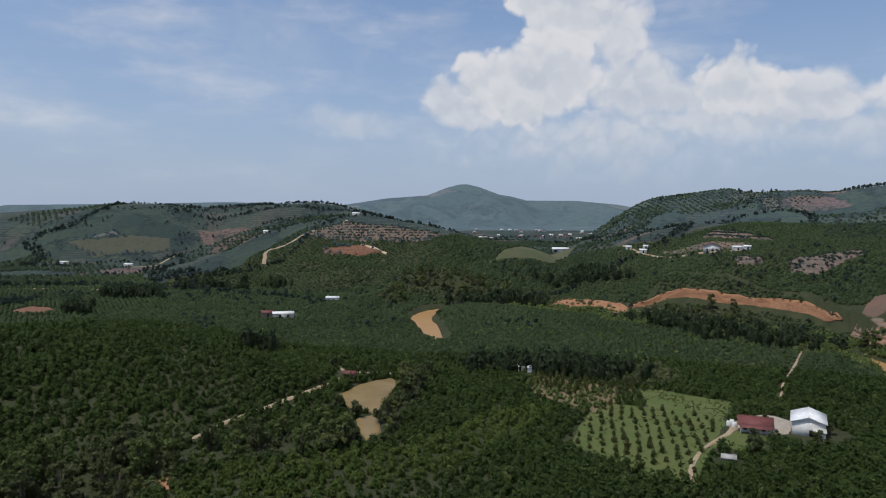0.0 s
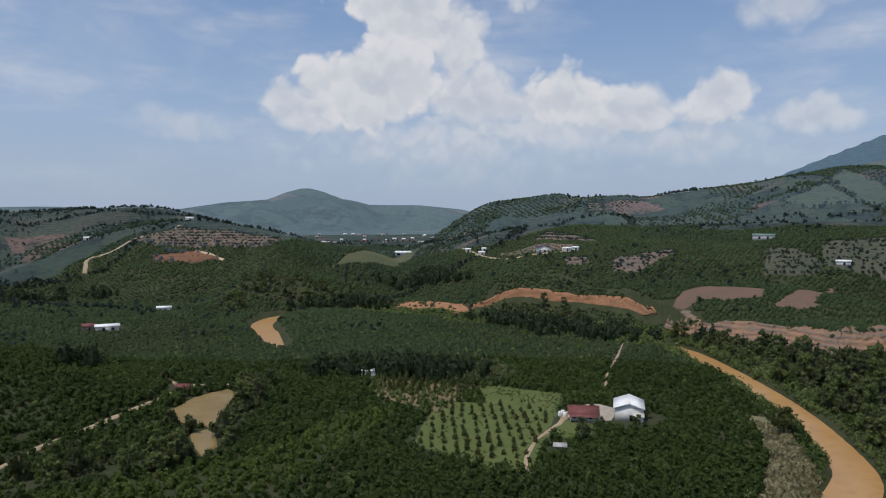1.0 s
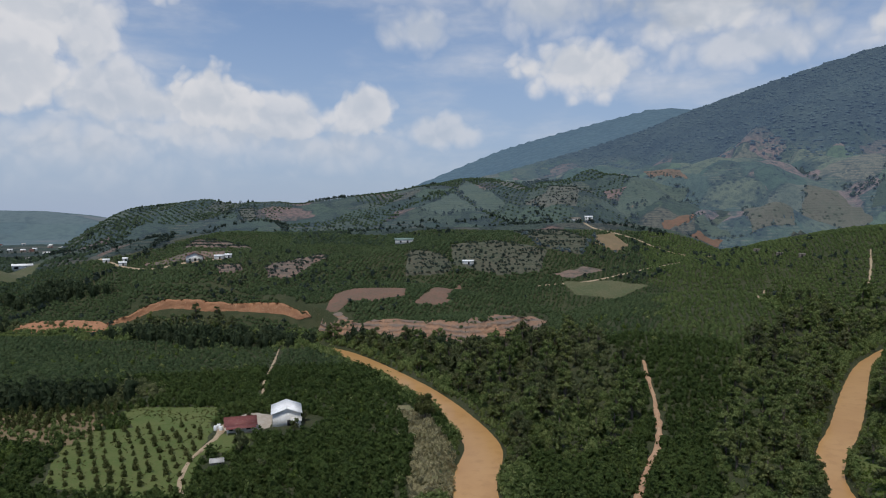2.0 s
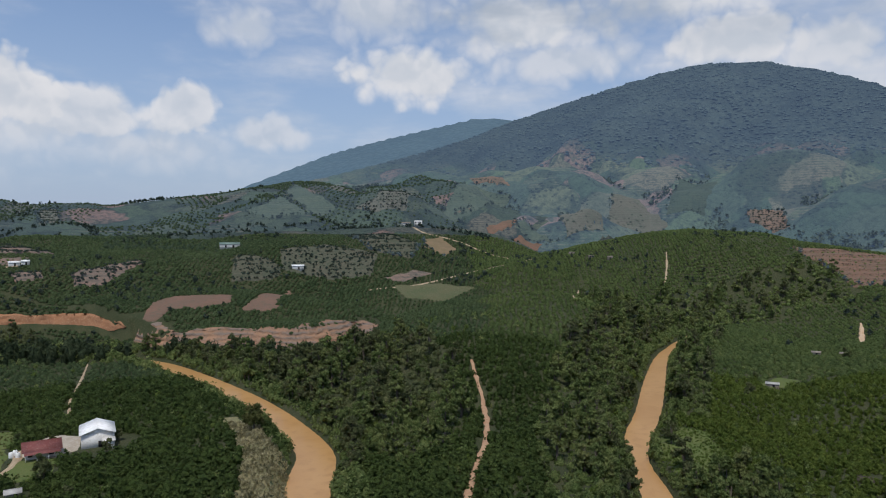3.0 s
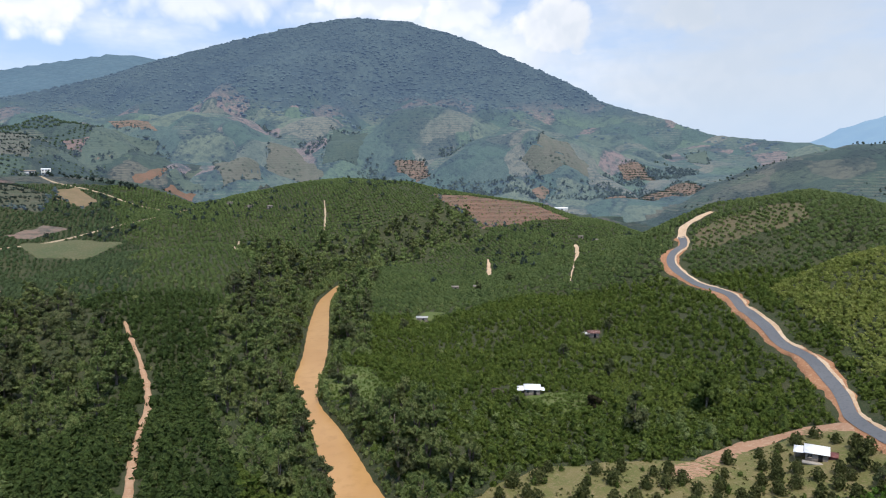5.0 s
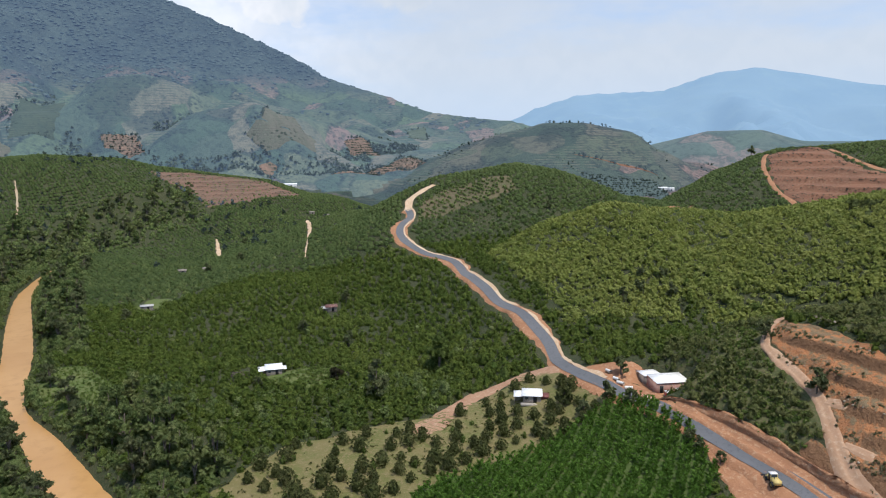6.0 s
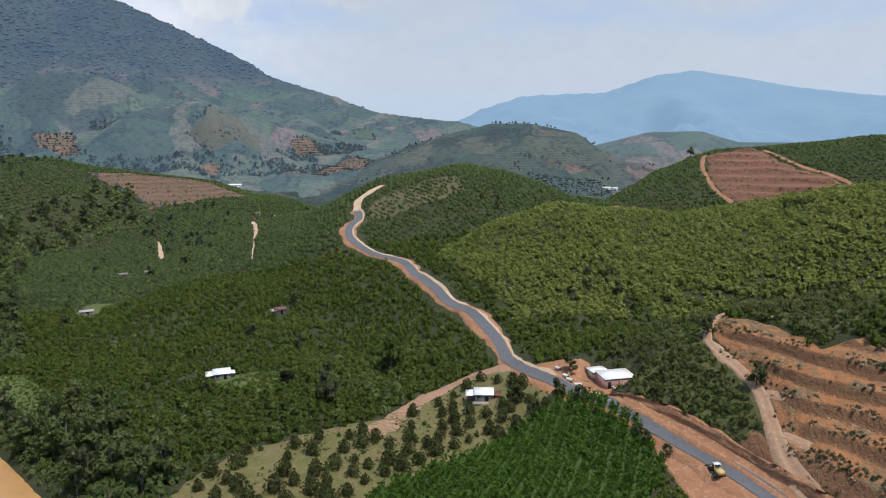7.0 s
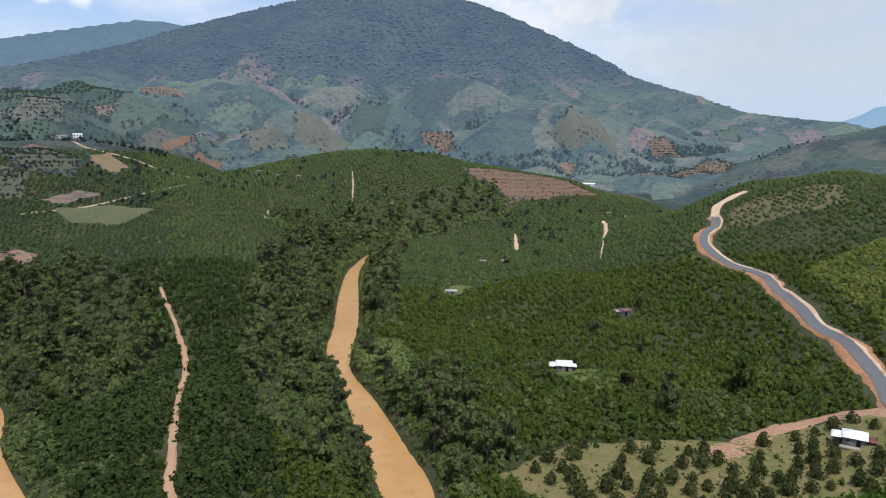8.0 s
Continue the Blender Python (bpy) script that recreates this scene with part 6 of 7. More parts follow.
for name, mat, poly, label, step in FIELDS:
    if math.hypot(*poly[0]) < 640:
        continue
    for (x0, y0), (x1, y1) in zip(poly, poly[1:] + poly[:1]):
        if rng.random() < 0.3:
            continue
        n = int(math.hypot(x1 - x0, y1 - y0) / 4.5) + 1
        t = rng.random(n)
        hx.append(x0 + (x1 - x0) * t + rng.normal(0, 1.5, n))
        hy.append(y0 + (y1 - y0) * t + rng.normal(0, 1.5, n))
x, y = np.concatenate(hx), np.concatenate(hy)
scatter("field_hedges", far_tree_kinds, x, y, 0.3 + 0.55 * rng.random(len(x)) ** 1.5, MAT["gullytree"], "dark hedges of trees along far field edges", "trees", 0.4)

# closed forest on the mountain
ids = [names.index("mountain")]
a, d = np.radians(rng.uniform(50, 114, 70000)), rng.uniform(1050, 2120, 70000)
x, y = np.sin(a) * d, np.cos(a) * d
z, own = land(x, y)
ok = np.isin(own, ids) & (rng.random(len(x)) < smooth(110, 270, z + 75 * fbm(x, y, 200, 4, 24)))
x, y = x[ok][:9500], y[ok][:9500]
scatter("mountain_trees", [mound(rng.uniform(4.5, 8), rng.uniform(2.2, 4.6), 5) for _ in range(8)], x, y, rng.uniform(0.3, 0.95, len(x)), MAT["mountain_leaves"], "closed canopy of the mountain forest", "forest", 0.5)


# ---------- single trees ----------
def tube(points, radii, sides=6):
    """A tapered round limb through points."""
    pts = [np.array(p, float) for p in points]
    v, f = [], []
    for k, (p, r) in enumerate(zip(pts, radii)):
        ahead = pts[min(k + 1, len(pts) - 1)] - pts[max(k - 1, 0)]
        ahead /= np.linalg.norm(ahead) + 1e-9
        one = np.cross(ahead, [0.31, 0.95, 0.02])
        one /= np.linalg.norm(one) + 1e-9
        two = np.cross(ahead, one)
        for i in range(sides):
            t = i * 2 * math.pi / sides
            v.append(p + (one * math.cos(t) + two * math.sin(t)) * r)
    for k in range(len(pts) - 1):
        for i in range(sides):
            j = (i + 1) % sides
            f += [(k * sides + i, k * sides + j, (k + 1) * sides + j), (k * sides + i, (k + 1) * sides + j, (k + 1) * sides + i)]
    return np.array(v), np.array(f)


def part(name, data, mat, parent, label=""):
    """One mesh object (verts, faces) under a thing or a part."""
    ob = new(name, mesh_of(name, data[0], data[1], mat))
    ob.parent = parent
    return tagged(ob, label)


def tree(kind, mat, label, height, spread, stem, clumps, leaf, per, group=""):
    """A tree: a tapered trunk with limbs, and a crown of leaf sprays in clumps. stem: share of the height that is bare."""
    root = tagged(new(kind), label, "tree", group)
    bottom = height * stem
    limbs = [tube([(0, 0, -0.4), (0.05 * spread, 0, bottom), (0, 0.04 * spread, height * 0.72)], (height * 0.032 + 0.05, height * 0.024 + 0.03, 0.03))]
    leaves = []
    for k in range(clumps):
        a = k * 2.4 + rng.uniform(-0.5, 0.5)
        lev = rng.uniform(0, 1)
        if kind == "durian_tree":
            r = spread * (1.0 - 0.72 * lev) * rng.uniform(0.35, 0.75)
        else:
            r = spread * math.sqrt(max(0.02, 1 - (lev * 1.25 - 0.35) ** 2)) * rng.uniform(0.30, 0.80)
        c = np.array([math.cos(a) * r, math.sin(a) * r, bottom + (height - bottom) * (0.08 + 0.84 * lev)])
        if k < 6:
            limbs.append(tube([(0, 0, bottom * 0.9 + 0.1 * k * height * (1 - stem) * 0.6), c * [0.5, 0.5, 1] - [0, 0, 0.25 * spread * 0.4], c], (height * 0.014 + 0.02, height * 0.01 + 0.015, 0.015), 4))
        size = spread * rng.uniform(0.30, 0.50) * (1 - 0.35 * lev)
        d = dome_dirs(per, -0.7)
        at = c + d * size * rng.uniform(0.55, 1.08, per)[:, None] * [1, 1, 0.85]
        leaves.append(sprays(at, lie(d, 0.55), leaf * rng.uniform(0.6, 1.35, per), face=d + [0, 0, 0.25]))
        inner = core(size * 0.66, size * 0.62, -size * 0.5, 4)
        leaves.append((inner[0] + c, inner[1]))
    part("trunk", join_parts(limbs), MAT["bark"], root)
    part("crown", join_parts(leaves), MAT[mat], root)
    return root


def fruit_tree(kind, mat, label, height, radius, leaf, n, group):
    """A bushy young fruit tree, leafy almost to the ground, on a short stem."""
    root = tagged(new(kind), label, "tree", group)
    part("trunk", tube([(0, 0, -0.4), (0.03, 0, height * 0.3), (0, 0.03, height * 0.8)], (0.12, 0.09, 0.03)), MAT["bark"], root)
    lev = rng.uniform(0, 1, n) ** 0.85
    a = rng.uniform(0, 2 * math.pi, n)
    r = radius * np.interp(lev, [0, 0.22, 0.55, 0.85, 1], [0.72, 1.0, 0.86, 0.45, 0.10]) * rng.uniform(0.8, 1.1, n) * (1 + 0.18 * np.sin(3 * a + rng.uniform(0, 6)))
    at = np.stack([np.cos(a) * r, np.sin(a) * r, height * (0.10 + 0.88 * lev)], 1)
    out_ = np.stack([np.cos(a), np.sin(a), 0.5 * lev], 1) + rng.normal(size=(n, 3)) * 0.4
    inner = core(radius * 0.7, height * 0.85, height * 0.1, 7)
    part("crown", join_parts([sprays(at, lie(out_, 0.7), leaf * rng.uniform(0.7, 1.3, n), face=out_ + [0, 0, 0.3]), inner]), MAT[mat], root)
    return root


def plant(kinds, places, low=0.8, high=1.2, squat=1.0):
    """Sets trees on the ground: the templates first take the first places."""
    used = 0
    for n, (px_, py_, *scale) in enumerate(places):
        s = scale[0] if scale else rng.uniform(low, high)
        m = Matrix.Translation((px_, py_, float(ground_z(px_, py_)) - 0.05)) @ Matrix.Rotation(rng.uniform(0, 6.283), 4, "Z")
        ob = kinds[n % len(kinds)]
        if used < len(kinds):
            ob.matrix_basis = m
            used += 1
        else:
            ob = copy_thing(ob, m)
        ob.scale = (s, s, s * squat)


def jittered(poly, gap, jit, lean=0.0):
    xs, ys = [p[0] for p in poly], [p[1] for p in poly]
    cx_, cy_ = sum(xs) / len(xs), sum(ys) / len(ys)
    n = int(max(max(xs) - min(xs), max(ys) - min(ys)) / gap) + 2
    i, j = np.meshgrid(np.arange(-n, n), np.arange(-n, n), indexing="ij")
    c, s = math.cos(lean), math.sin(lean)
    x = cx_ + (i * c - j * s).ravel() * gap + rng.uniform(-jit, jit, i.size) * gap
    y = cy_ + (i * s + j * c).ravel() * gap + rng.uniform(-jit, jit, i.size) * gap
    m = inside(x, y, poly)
    return x[m], y[m]


# the durian orchard beside the road
DURIAN = [(128, -8), (145, 14), (163, -2), (168, -30), (178, -52), (187, -70), (181, -77), (160, -78), (154, -80), (146, -52), (138, -28), (131, -20)]
x, y = jittered(DURIAN, 5.3, 0.16, 0.42)
ok = (np.hypot(x - 170, y + 65.5) > 6.5) & open_ground(x, y, False)
ok &= ~inside(x, y, FIELDS[11][2]) & ((x + 0.55 * y < 134) | (rng.random(len(x)) < 0.75))
durians = [fruit_tree("durian_tree", "durian", "young dark green durian tree in a dry grass orchard", rng.uniform(3.2, 4.0), rng.uniform(1.45, 1.9), 0.6, 130, "durian orchard") for _ in range(6)]
plant(durians, list(zip(x[ok], y[ok])), 0.65, 1.2)
saplings = [fruit_tree("sapling", "fresh", "light green sapling between the durian trees", 2.4, 0.85, 0.55, 40, "orchard saplings") for _ in range(3)]
x, y = jittered(DURIAN, 7.3, 0.4, 0.1)
ok = (np.hypot(x - 170, y + 65.5) > 6.5) & open_ground(x, y, False) & ~inside(x, y, FIELDS[11][2])
plant(saplings, list(zip(x[ok], y[ok])), 0.35, 1.0)

# the young orchard by the farm
YOUNG = [(48, 210), (63, 183), (73, 180), (104, 234), (86, 246), (67, 253)]
x, y = jittered(YOUNG, 5.0, 0.10, 0.53)
youngs = [fruit_tree("orchard_tree", "durian", "small round fruit tree in a grassy orchard", 2.3, rng.uniform(0.8, 1.0), 0.55, 44, "young orchard") for _ in range(4)]
plant(youngs, list(zip(x, y)), 0.7, 1.2)
pillars = [fruit_tree("pepper_vine", "durian", "tall narrow pepper vine on its support post", 4.4, 0.85, 0.6, 50, "pepper rows") for _ in range(3)]
x, y = jittered([(45, 280), (58, 262), (86, 264), (92, 274), (62, 294), (50, 298)], 4.4, 0.15, 0.5)
plant(pillars, list(zip(x, y)), 0.7, 1.15)

# riverside and farm trees
broad = [tree("broadleaf_tree", "wood", "bushy mid-green riverside tree", 10.0, 3.6, 0.18, 16, 0.78, 34, "riverside trees") for _ in range(4)]
dusky = [tree("shade_tree", "darkwood", "dense dark green tree", 9.5, 3.2, 0.14, 15, 0.78, 32, "dark trees") for _ in range(4)]
reedy = [tree("bamboo_clump", "bamboo", "feathery yellow-green bamboo clump", 9.5, 2.8, 0.06, 14, 0.95, 28, "bamboo clumps") for _ in range(3)]
spots = {"broad": [], "dusky": [], "reedy": []}
for k, poly in enumerate(WOODS):
    if k in (4, 6):
        continue
    gap = 5.6 if k in (0, 1, 2, 7, 10) else 7.5
    x, y = jittered(poly, gap, 0.42, 0.3 * k)
    ok = open_ground(x, y, True, 1.5)
    for px_, py_ in zip(x[ok], y[ok]):
        roll = rng.random()
        dark_wood = k in (5, 7, 8, 9, 10) or (k == 1 and px_ > 300) or (k == 0 and py_ > 165)
        key = "dusky" if roll < (0.6 if dark_wood else 0.2) else ("reedy" if roll > 0.82 else "broad")
        spots[key].append((px_, py_))
for key, kinds in (("broad", broad), ("dusky", dusky), ("reedy", reedy)):
    near = [spots[key][i] for i in rng.permutation(len(spots[key]))[:180]]
    plant(kinds, near, 0.5, 1.4)

# trees that lean over the river banks
overhang = {"broad": [], "dusky": []}
for p, q in list(zip(RIVER[11:31], RIVER[12:32])) + list(zip(RIVER[43:66], RIVER[44:67])):
    arm = p[1] > 125
    length = math.hypot(q[0] - p[0], q[1] - p[1])
    for m_ in range(int(length / 5.5) + 1):
        for side_ in (-1, 1):
            if rng.random() < (0.3 if side_ > 0 else 1.0 if arm else 0.6):
                continue
            t_, off = rng.random(), p[2] + rng.uniform(1.5, 5.0)
            overhang["dusky" if rng.random() < 0.55 else "broad"].append((p[0] + (q[0] - p[0]) * t_ + side_ * off * (p[1] - q[1]) / length * -1, p[1] + (q[1] - p[1]) * t_ + side_ * off * (q[0] - p[0]) / length * -1))
for key, kinds in (("broad", broad), ("dusky", dusky)):
    for px_, py_ in overhang[key]:
        ob = copy_thing(kinds[int(rng.integers(0, len(kinds)))], Matrix.Translation((px_, py_, float(ground_z(px_, py_)) - 0.05)) @ Matrix.Rotation(rng.uniform(0, 6.283), 4, "Z"))
        s = rng.uniform(0.55, 1.15)
        ob.scale = (s, s, s)

# single trees that stand out
plant([tree("round_tree", "durian", "round dark tree alone on the river bank", 10.0, 4.1, 0.26, 26, 0.8, 46)], [(164, 188, 1.0)])
plant([tree("broad_tree", "durian", "dark round tree beside the orchard hut", 5.6, 2.5, 0.2, 18, 0.8, 24)], [(162, -71, 1.0)])
plant([tree("bamboo_stand", "lightwood", "tall feathery light green bamboo stand above the coffee", 12.0, 4.6, 0.05, 28, 1.1, 34)], [(208, -50, 1.1)])
plant([tree("tall_tree", "darkwood", "tall dark tree standing above the coffee", 12.0, 3.3, 0.1, 22, 1.1, 22)], [(191, -27, 1.0)])
plant([tree("brown_bush", "bare_bush", "round brownish bush beside the clearing", 4.2, 2.8, 0.02, 16, 0.8, 24)], [(211, -18, 1.0)])
plant([tree("lone_tree", "darkwood", "lone dark tree on the hill crest", 8.5, 3.2, 0.25, 12, 1.3, 16)], [(443, -350, 1.0)])
lone = [tree("field_tree", "darkwood", "dark tree standing alone among the coffee", 6.0, 2.3, 0.18, 12, 0.9, 18) for _ in range(3)]
STAND = [(-20, 237, 1.1), (-27, 243, 1.0), (-7, 250, 0.9), (-3, 262, 1.0), (1, 282, 1.3), (6, 285, 1.4), (-4, 288, 1.2), (-17, 279, 0.9), (-35, 262, 0.7), (-12, 232, 1.0), (-6, 222, 1.1), (290, -32), (352, -141), (350, -150), (343, -146), (310, 56), (345, 60), (420, 30), (455, 12), (480, 60)]
STAND += [(118, -108), (140, -113), (165, -89), (155, -79.5), (153, -72), (150, -83), (127, -86.5, 0.6), (130, -86.5, 0.6),
             (121, -87.5, 0.55), (117, 228), (112, 240), (98, 196), (101, 204), (122, 206), (132, 216), (140, 212), (96, 180), (78, 262), (-26, 268), (-33, 284), (2, 284), (-67, 312), (-74, 306), (-62, 318), (-70, 320),
             (-105, 330), (55, 585), (85, 600), (90, 592), (250, 330), (219, -120), (222, -128), (230, -133), (214, -136), (226, -140), (205, -134), (500, -20), (520, 10), (210, 5), (247, -27), (262, -12)]
plant(lone, STAND, 0.55, 1.1)

# ---------- buildings ----------
def box(lo, hi):
    x0, y0, z0 = lo
    x1, y1, z1 = hi
    v = np.array([(x0, y0, z0), (x1, y0, z0), (x1, y1, z0), (x0, y1, z0), (x0, y0, z1), (x1, y0, z1), (x1, y1, z1), (x0, y1, z1)], float)
    q = [(0, 3, 2, 1), (4, 5, 6, 7), (0, 1, 5, 4), (1, 2, 6, 5), (2, 3, 7, 6), (3, 0, 4, 7)]
    return v, np.array([t for a, b, c, d in q for t in ((a, b, c), (a, c, d))])


def soft_box(lo, hi, edge):
    """A box with chamfered upright and top edges."""
    bm = bmesh.new()
    bmesh.ops.create_cube(bm, size=1.0)
    size = np.subtract(hi, lo)
    mid = (np.add(hi, lo)) / 2
    for v in bm.verts:
        v.co = Vector([c * s + m for c, s, m in zip(v.co, size, mid)])
    bmesh.ops.bevel(bm, geom=bm.edges[:], offset=edge, segments=2, affect="EDGES")
    bmesh.ops.triangulate(bm, faces=bm.faces[:])
    bm.verts.index_update()
    out = np.array([v.co[:] for v in bm.verts]), np.array([[v.index for v in f.verts] for f in bm.faces])
    bm.free()
    return out


def sheet(corners, thick=0.06):
    """A roof sheet over four corners (eave, eave, ridge, ridge)."""
    a, b, c, d = [np.array(p, float) for p in corners]
    n = np.cross(b - a, d - a)
    n = n / np.linalg.norm(n) * thick
    if n[2] < 0:
        n = -n
    parts = []

    def slab(p, q, r, s, up):
        v = np.array([p, q, r, s, p + up, q + up, r + up, s + up])
        quads_ = [(0, 3, 2, 1), (4, 5, 6, 7), (0, 1, 5, 4), (1, 2, 6, 5), (2, 3, 7, 6), (3, 0, 4, 7)]
        return v, np.array([t for i, j, k, l in quads_ for t in ((i, j, k), (i, k, l))])
    parts.append(slab(a, b, c, d, n))
    return join_parts(parts)


def house(kind, label, x, y, facing, width, depth, wall, rise, roof, walls, style="gable", over=0.4, doors=((0.0, 1.0),), windows=(), category="house", group="", ridge_across=True, base=None):
    """A small building. facing: bearing its front looks to; width along the front. doors, windows: (place along the front, width)."""
    root = tagged(new(kind), label, category, group)
    w, d = width / 2, depth / 2
    zs = [float(ground_z(x + math.cos(t) * 0.4 * width, y + math.sin(t) * 0.4 * depth)) for t in range(6)]
    z0 = (sum(zs) / 6 if base is None else base)
    root.matrix_basis = Matrix.Translation((x, y, z0)) @ Matrix.Rotation(radians(180 - facing), 4, "Z")
    t = 0.15
    shell = [box((-w, -d, -1.2), (w, -d + t, wall)), box((-w, d - t, -1.2), (w, d, wall)), box((-w, -d + t, -1.2), (-w + t, d - t, wall)), box((w - t, -d + t, -1.2), (w, d - t, wall))]
    o = over
    if style == "gable" and ridge_across:
        for s in (-1, 1):
            gx = s * w - (t if s > 0 else 0)
            v = np.array([(gx, -d, wall), (gx, d, wall), (gx, 0, wall + rise), (gx + t, -d, wall), (gx + t, d, wall), (gx + t, 0, wall + rise)])
            shell.append((v, np.array([(0, 1, 2), (3, 5, 4), (0, 3, 4), (0, 4, 1), (1, 4, 5), (1, 5, 2), (2, 5, 3), (2, 3, 0)])))
        drop = rise * o / d
        panels = [((-w - o, -d - o, wall - drop), (w + o, -d - o, wall - drop), (w + o, 0, wall + rise), (-w - o, 0, wall + rise)),
                  ((w + o, d + o, wall - drop), (-w - o, d + o, wall - drop), (-w - o, 0, wall + rise), (w + o, 0, wall + rise))]
        cap = box((-w - o, -0.14, wall + rise + 0.02), (w + o, 0.14, wall + rise + 0.12))
    elif style == "gable":
        for s in (-1, 1):
            gy = s * d - (t if s > 0 else 0)
            v = np.array([(-w, gy, wall), (w, gy, wall), (0, gy, wall + rise), (-w, gy + t, wall), (w, gy + t, wall), (0, gy + t, wall + rise)])
            shell.append((v, np.array([(0, 1, 2), (3, 5, 4), (0, 3, 4), (0, 4, 1), (1, 4, 5), (1, 5, 2), (2, 5, 3), (2, 3, 0)])))
        drop = rise * o / w
        panels = [((-w - o, d + o, wall - drop), (-w - o, -d - o, wall - drop), (0, -d - o, wall + rise), (0, d + o, wall + rise)),
                  ((w + o, -d - o, wall - drop), (w + o, d + o, wall - drop), (0, d + o, wall + rise), (0, -d - o, wall + rise))]
        cap = box((-0.14, -d - o, wall + rise + 0.02), (0.14, d + o, wall + rise + 0.12))
    else:
        panels = [((-w - o, -d - o, wall + 0.05), (w + o, -d - o, wall + 0.05), (w + o, d + o, wall + rise), (-w - o, d + o, wall + rise))]
        for s in (-1, 1):
            gx = s * w - (t if s > 0 else 0)
            v = np.array([(gx, -d, wall), (gx, d, wall), (gx, d, wall + rise), (gx + t, -d, wall), (gx + t, d, wall), (gx + t, d, wall + rise)])
            shell.append((v, np.array([(0, 1, 2), (3, 5, 4), (0, 3, 4), (0, 4, 1), (1, 4, 5), (1, 5, 2), (2, 5, 3), (2, 3, 0)])))
        cap = None
    part("wall", join_parts(shell), MAT[walls], root)
    for p in panels:
        part("roof", sheet(p, 0.07), MAT[roof], root)
    if cap:
        part("ridge_cap", cap, MAT[roof], root)
    for px_, wide in doors:
        # solid black panel that paints the shade inside an open doorway
        door_ = part("door", soft_box((px_ - wide / 2, -d - 0.05, 0.0), (px_ + wide / 2, -d + 0.02, min(2.05, wall - 0.15)), 0.015), MAT["dark"], root, "black panel painted as the shade in a doorway")
        part("door_frame", join_parts([box((px_ - wide / 2 - 0.08, -d - 0.06, 0.0), (px_ - wide / 2, -d - 0.002, min(2.1, wall - 0.1))), box((px_ + wide / 2, -d - 0.06, 0.0), (px_ + wide / 2 + 0.08, -d - 0.002, min(2.1, wall - 0.1)))]), MAT["plank"], door_)
    for px_, wide in windows:
        win = part("window", box((px_ - wide / 2, -d - 0.03, 0.9), (px_ + wide / 2, -d + 0.02, min(1.9, wall - 0.2))), MAT["glass"], root, "dark window")
        part("sill", box((px_ - wide / 2 - 0.08, -d - 0.12, 0.82), (px_ + wide / 2 + 0.08, -d - 0.002, 0.9)), MAT["concrete"], win)
    return root


def add_part(root, name, data, mat, label=""):
    return part(name, data, MAT[mat], root, label)


# the farm with the white barn
barn = house("barn", "large white barn with a white sheet-metal gable roof", 127, 220, 209, 9.6, 13.0, 4.4, 1.7, "zinc", "wall", ridge_across=False, doors=((1.8, 3.2),), over=0.5, category="barn")
add_part(barn, "lean_to", join_parts([box((1.4, -9.8, -0.5), (4.7, -6.55, 2.5)), sheet(((1.1, -10.2, 2.52), (5.0, -10.2, 2.52), (5.0, -6.55, 3.0), (1.1, -6.55, 3.0)))]), "wall", "white lean-to room")
farm = house("farmhouse", "low farmhouse with a rusty red metal roof and porch", 110, 221, 204, 9.0, 6.5, 2.9, 1.7, "rust", "wall", over=0.9, doors=((-1.0, 1.0),), windows=((2.4, 1.3), (-3.2, 1.2)))
add_part(farm, "porch_roof", sheet(((-4.8, -6.4, 2.2), (4.8, -6.4, 2.2), (4.8, -3.9, 2.72), (-4.8, -3.9, 2.72)), 0.06), "rust")
for px_ in (-4.5, -1.5, 1.5, 4.5):
    add_part(farm, "porch_post", box((px_ - 0.07, -6.2, -0.6), (px_ + 0.07, -6.06, 2.2)), "wall")
add_part(farm, "terrace", soft_box((-5.2, -7.0, -0.8), (5.2, -3.25, 0.12), 0.04), "concrete", "pale concrete terrace")
for k, (px_, py_) in enumerate(((103.5, 226), (105.2, 227.2), (104.6, 224.2))):
    tank = tagged(new("water_tank"), "white water tank beside the farmhouse", "tank", "water tanks")
    tank.matrix_basis = Matrix.Translation((px_, py_, float(ground_z(px_, py_))))
    ring = tube([(0, 0, 0), (0, 0, 0.2), (0, 0, 1.5), (0, 0, 1.75), (0, 0, 1.85)], (0.62, 0.68, 0.68, 0.5, 0.2), 12)
    part("tank_body", ring, MAT["zinc"], tank)
    part("lid", tube([(0, 0, 1.83), (0, 0, 1.95)], (0.24, 0.2), 10), MAT["dark"], tank)
house("store_hut", "small grey-roofed hut beside the lawn", 88.5, 192.5, 205, 3.4, 2.6, 1.6, 0.6, "greysheet", "plank", doors=((0.6, 0.9),), category="hut")

# farm huts
def farm_hut(x, y, facing, label):
    ob = house("farm_hut", label, x, y, facing, 4.8, 3.8, 1.9, 0.7, "zinc", "plank", "mono", 0.35, ((0.8, 0.9),), ((-1.4, 0.9),), "hut", "farm huts")
    add_part(ob, "side_roof", sheet(((-4.9, -1.9, 1.55), (-2.65, -1.9, 1.7), (-2.65, 1.7, 2.15), (-4.9, 1.7, 2.0)), 0.06), "zinc")
    for py_ in (-1.6, 1.6):
        add_part(ob, "post", box((-4.7, py_ - 0.06, -0.8), (-4.58, py_ + 0.06, 1.7)), "plank")
    add_part(ob, "side_wall", box((-4.5, 1.3, -0.8), (-2.42, 1.4, 1.9)), "plank")
    return ob


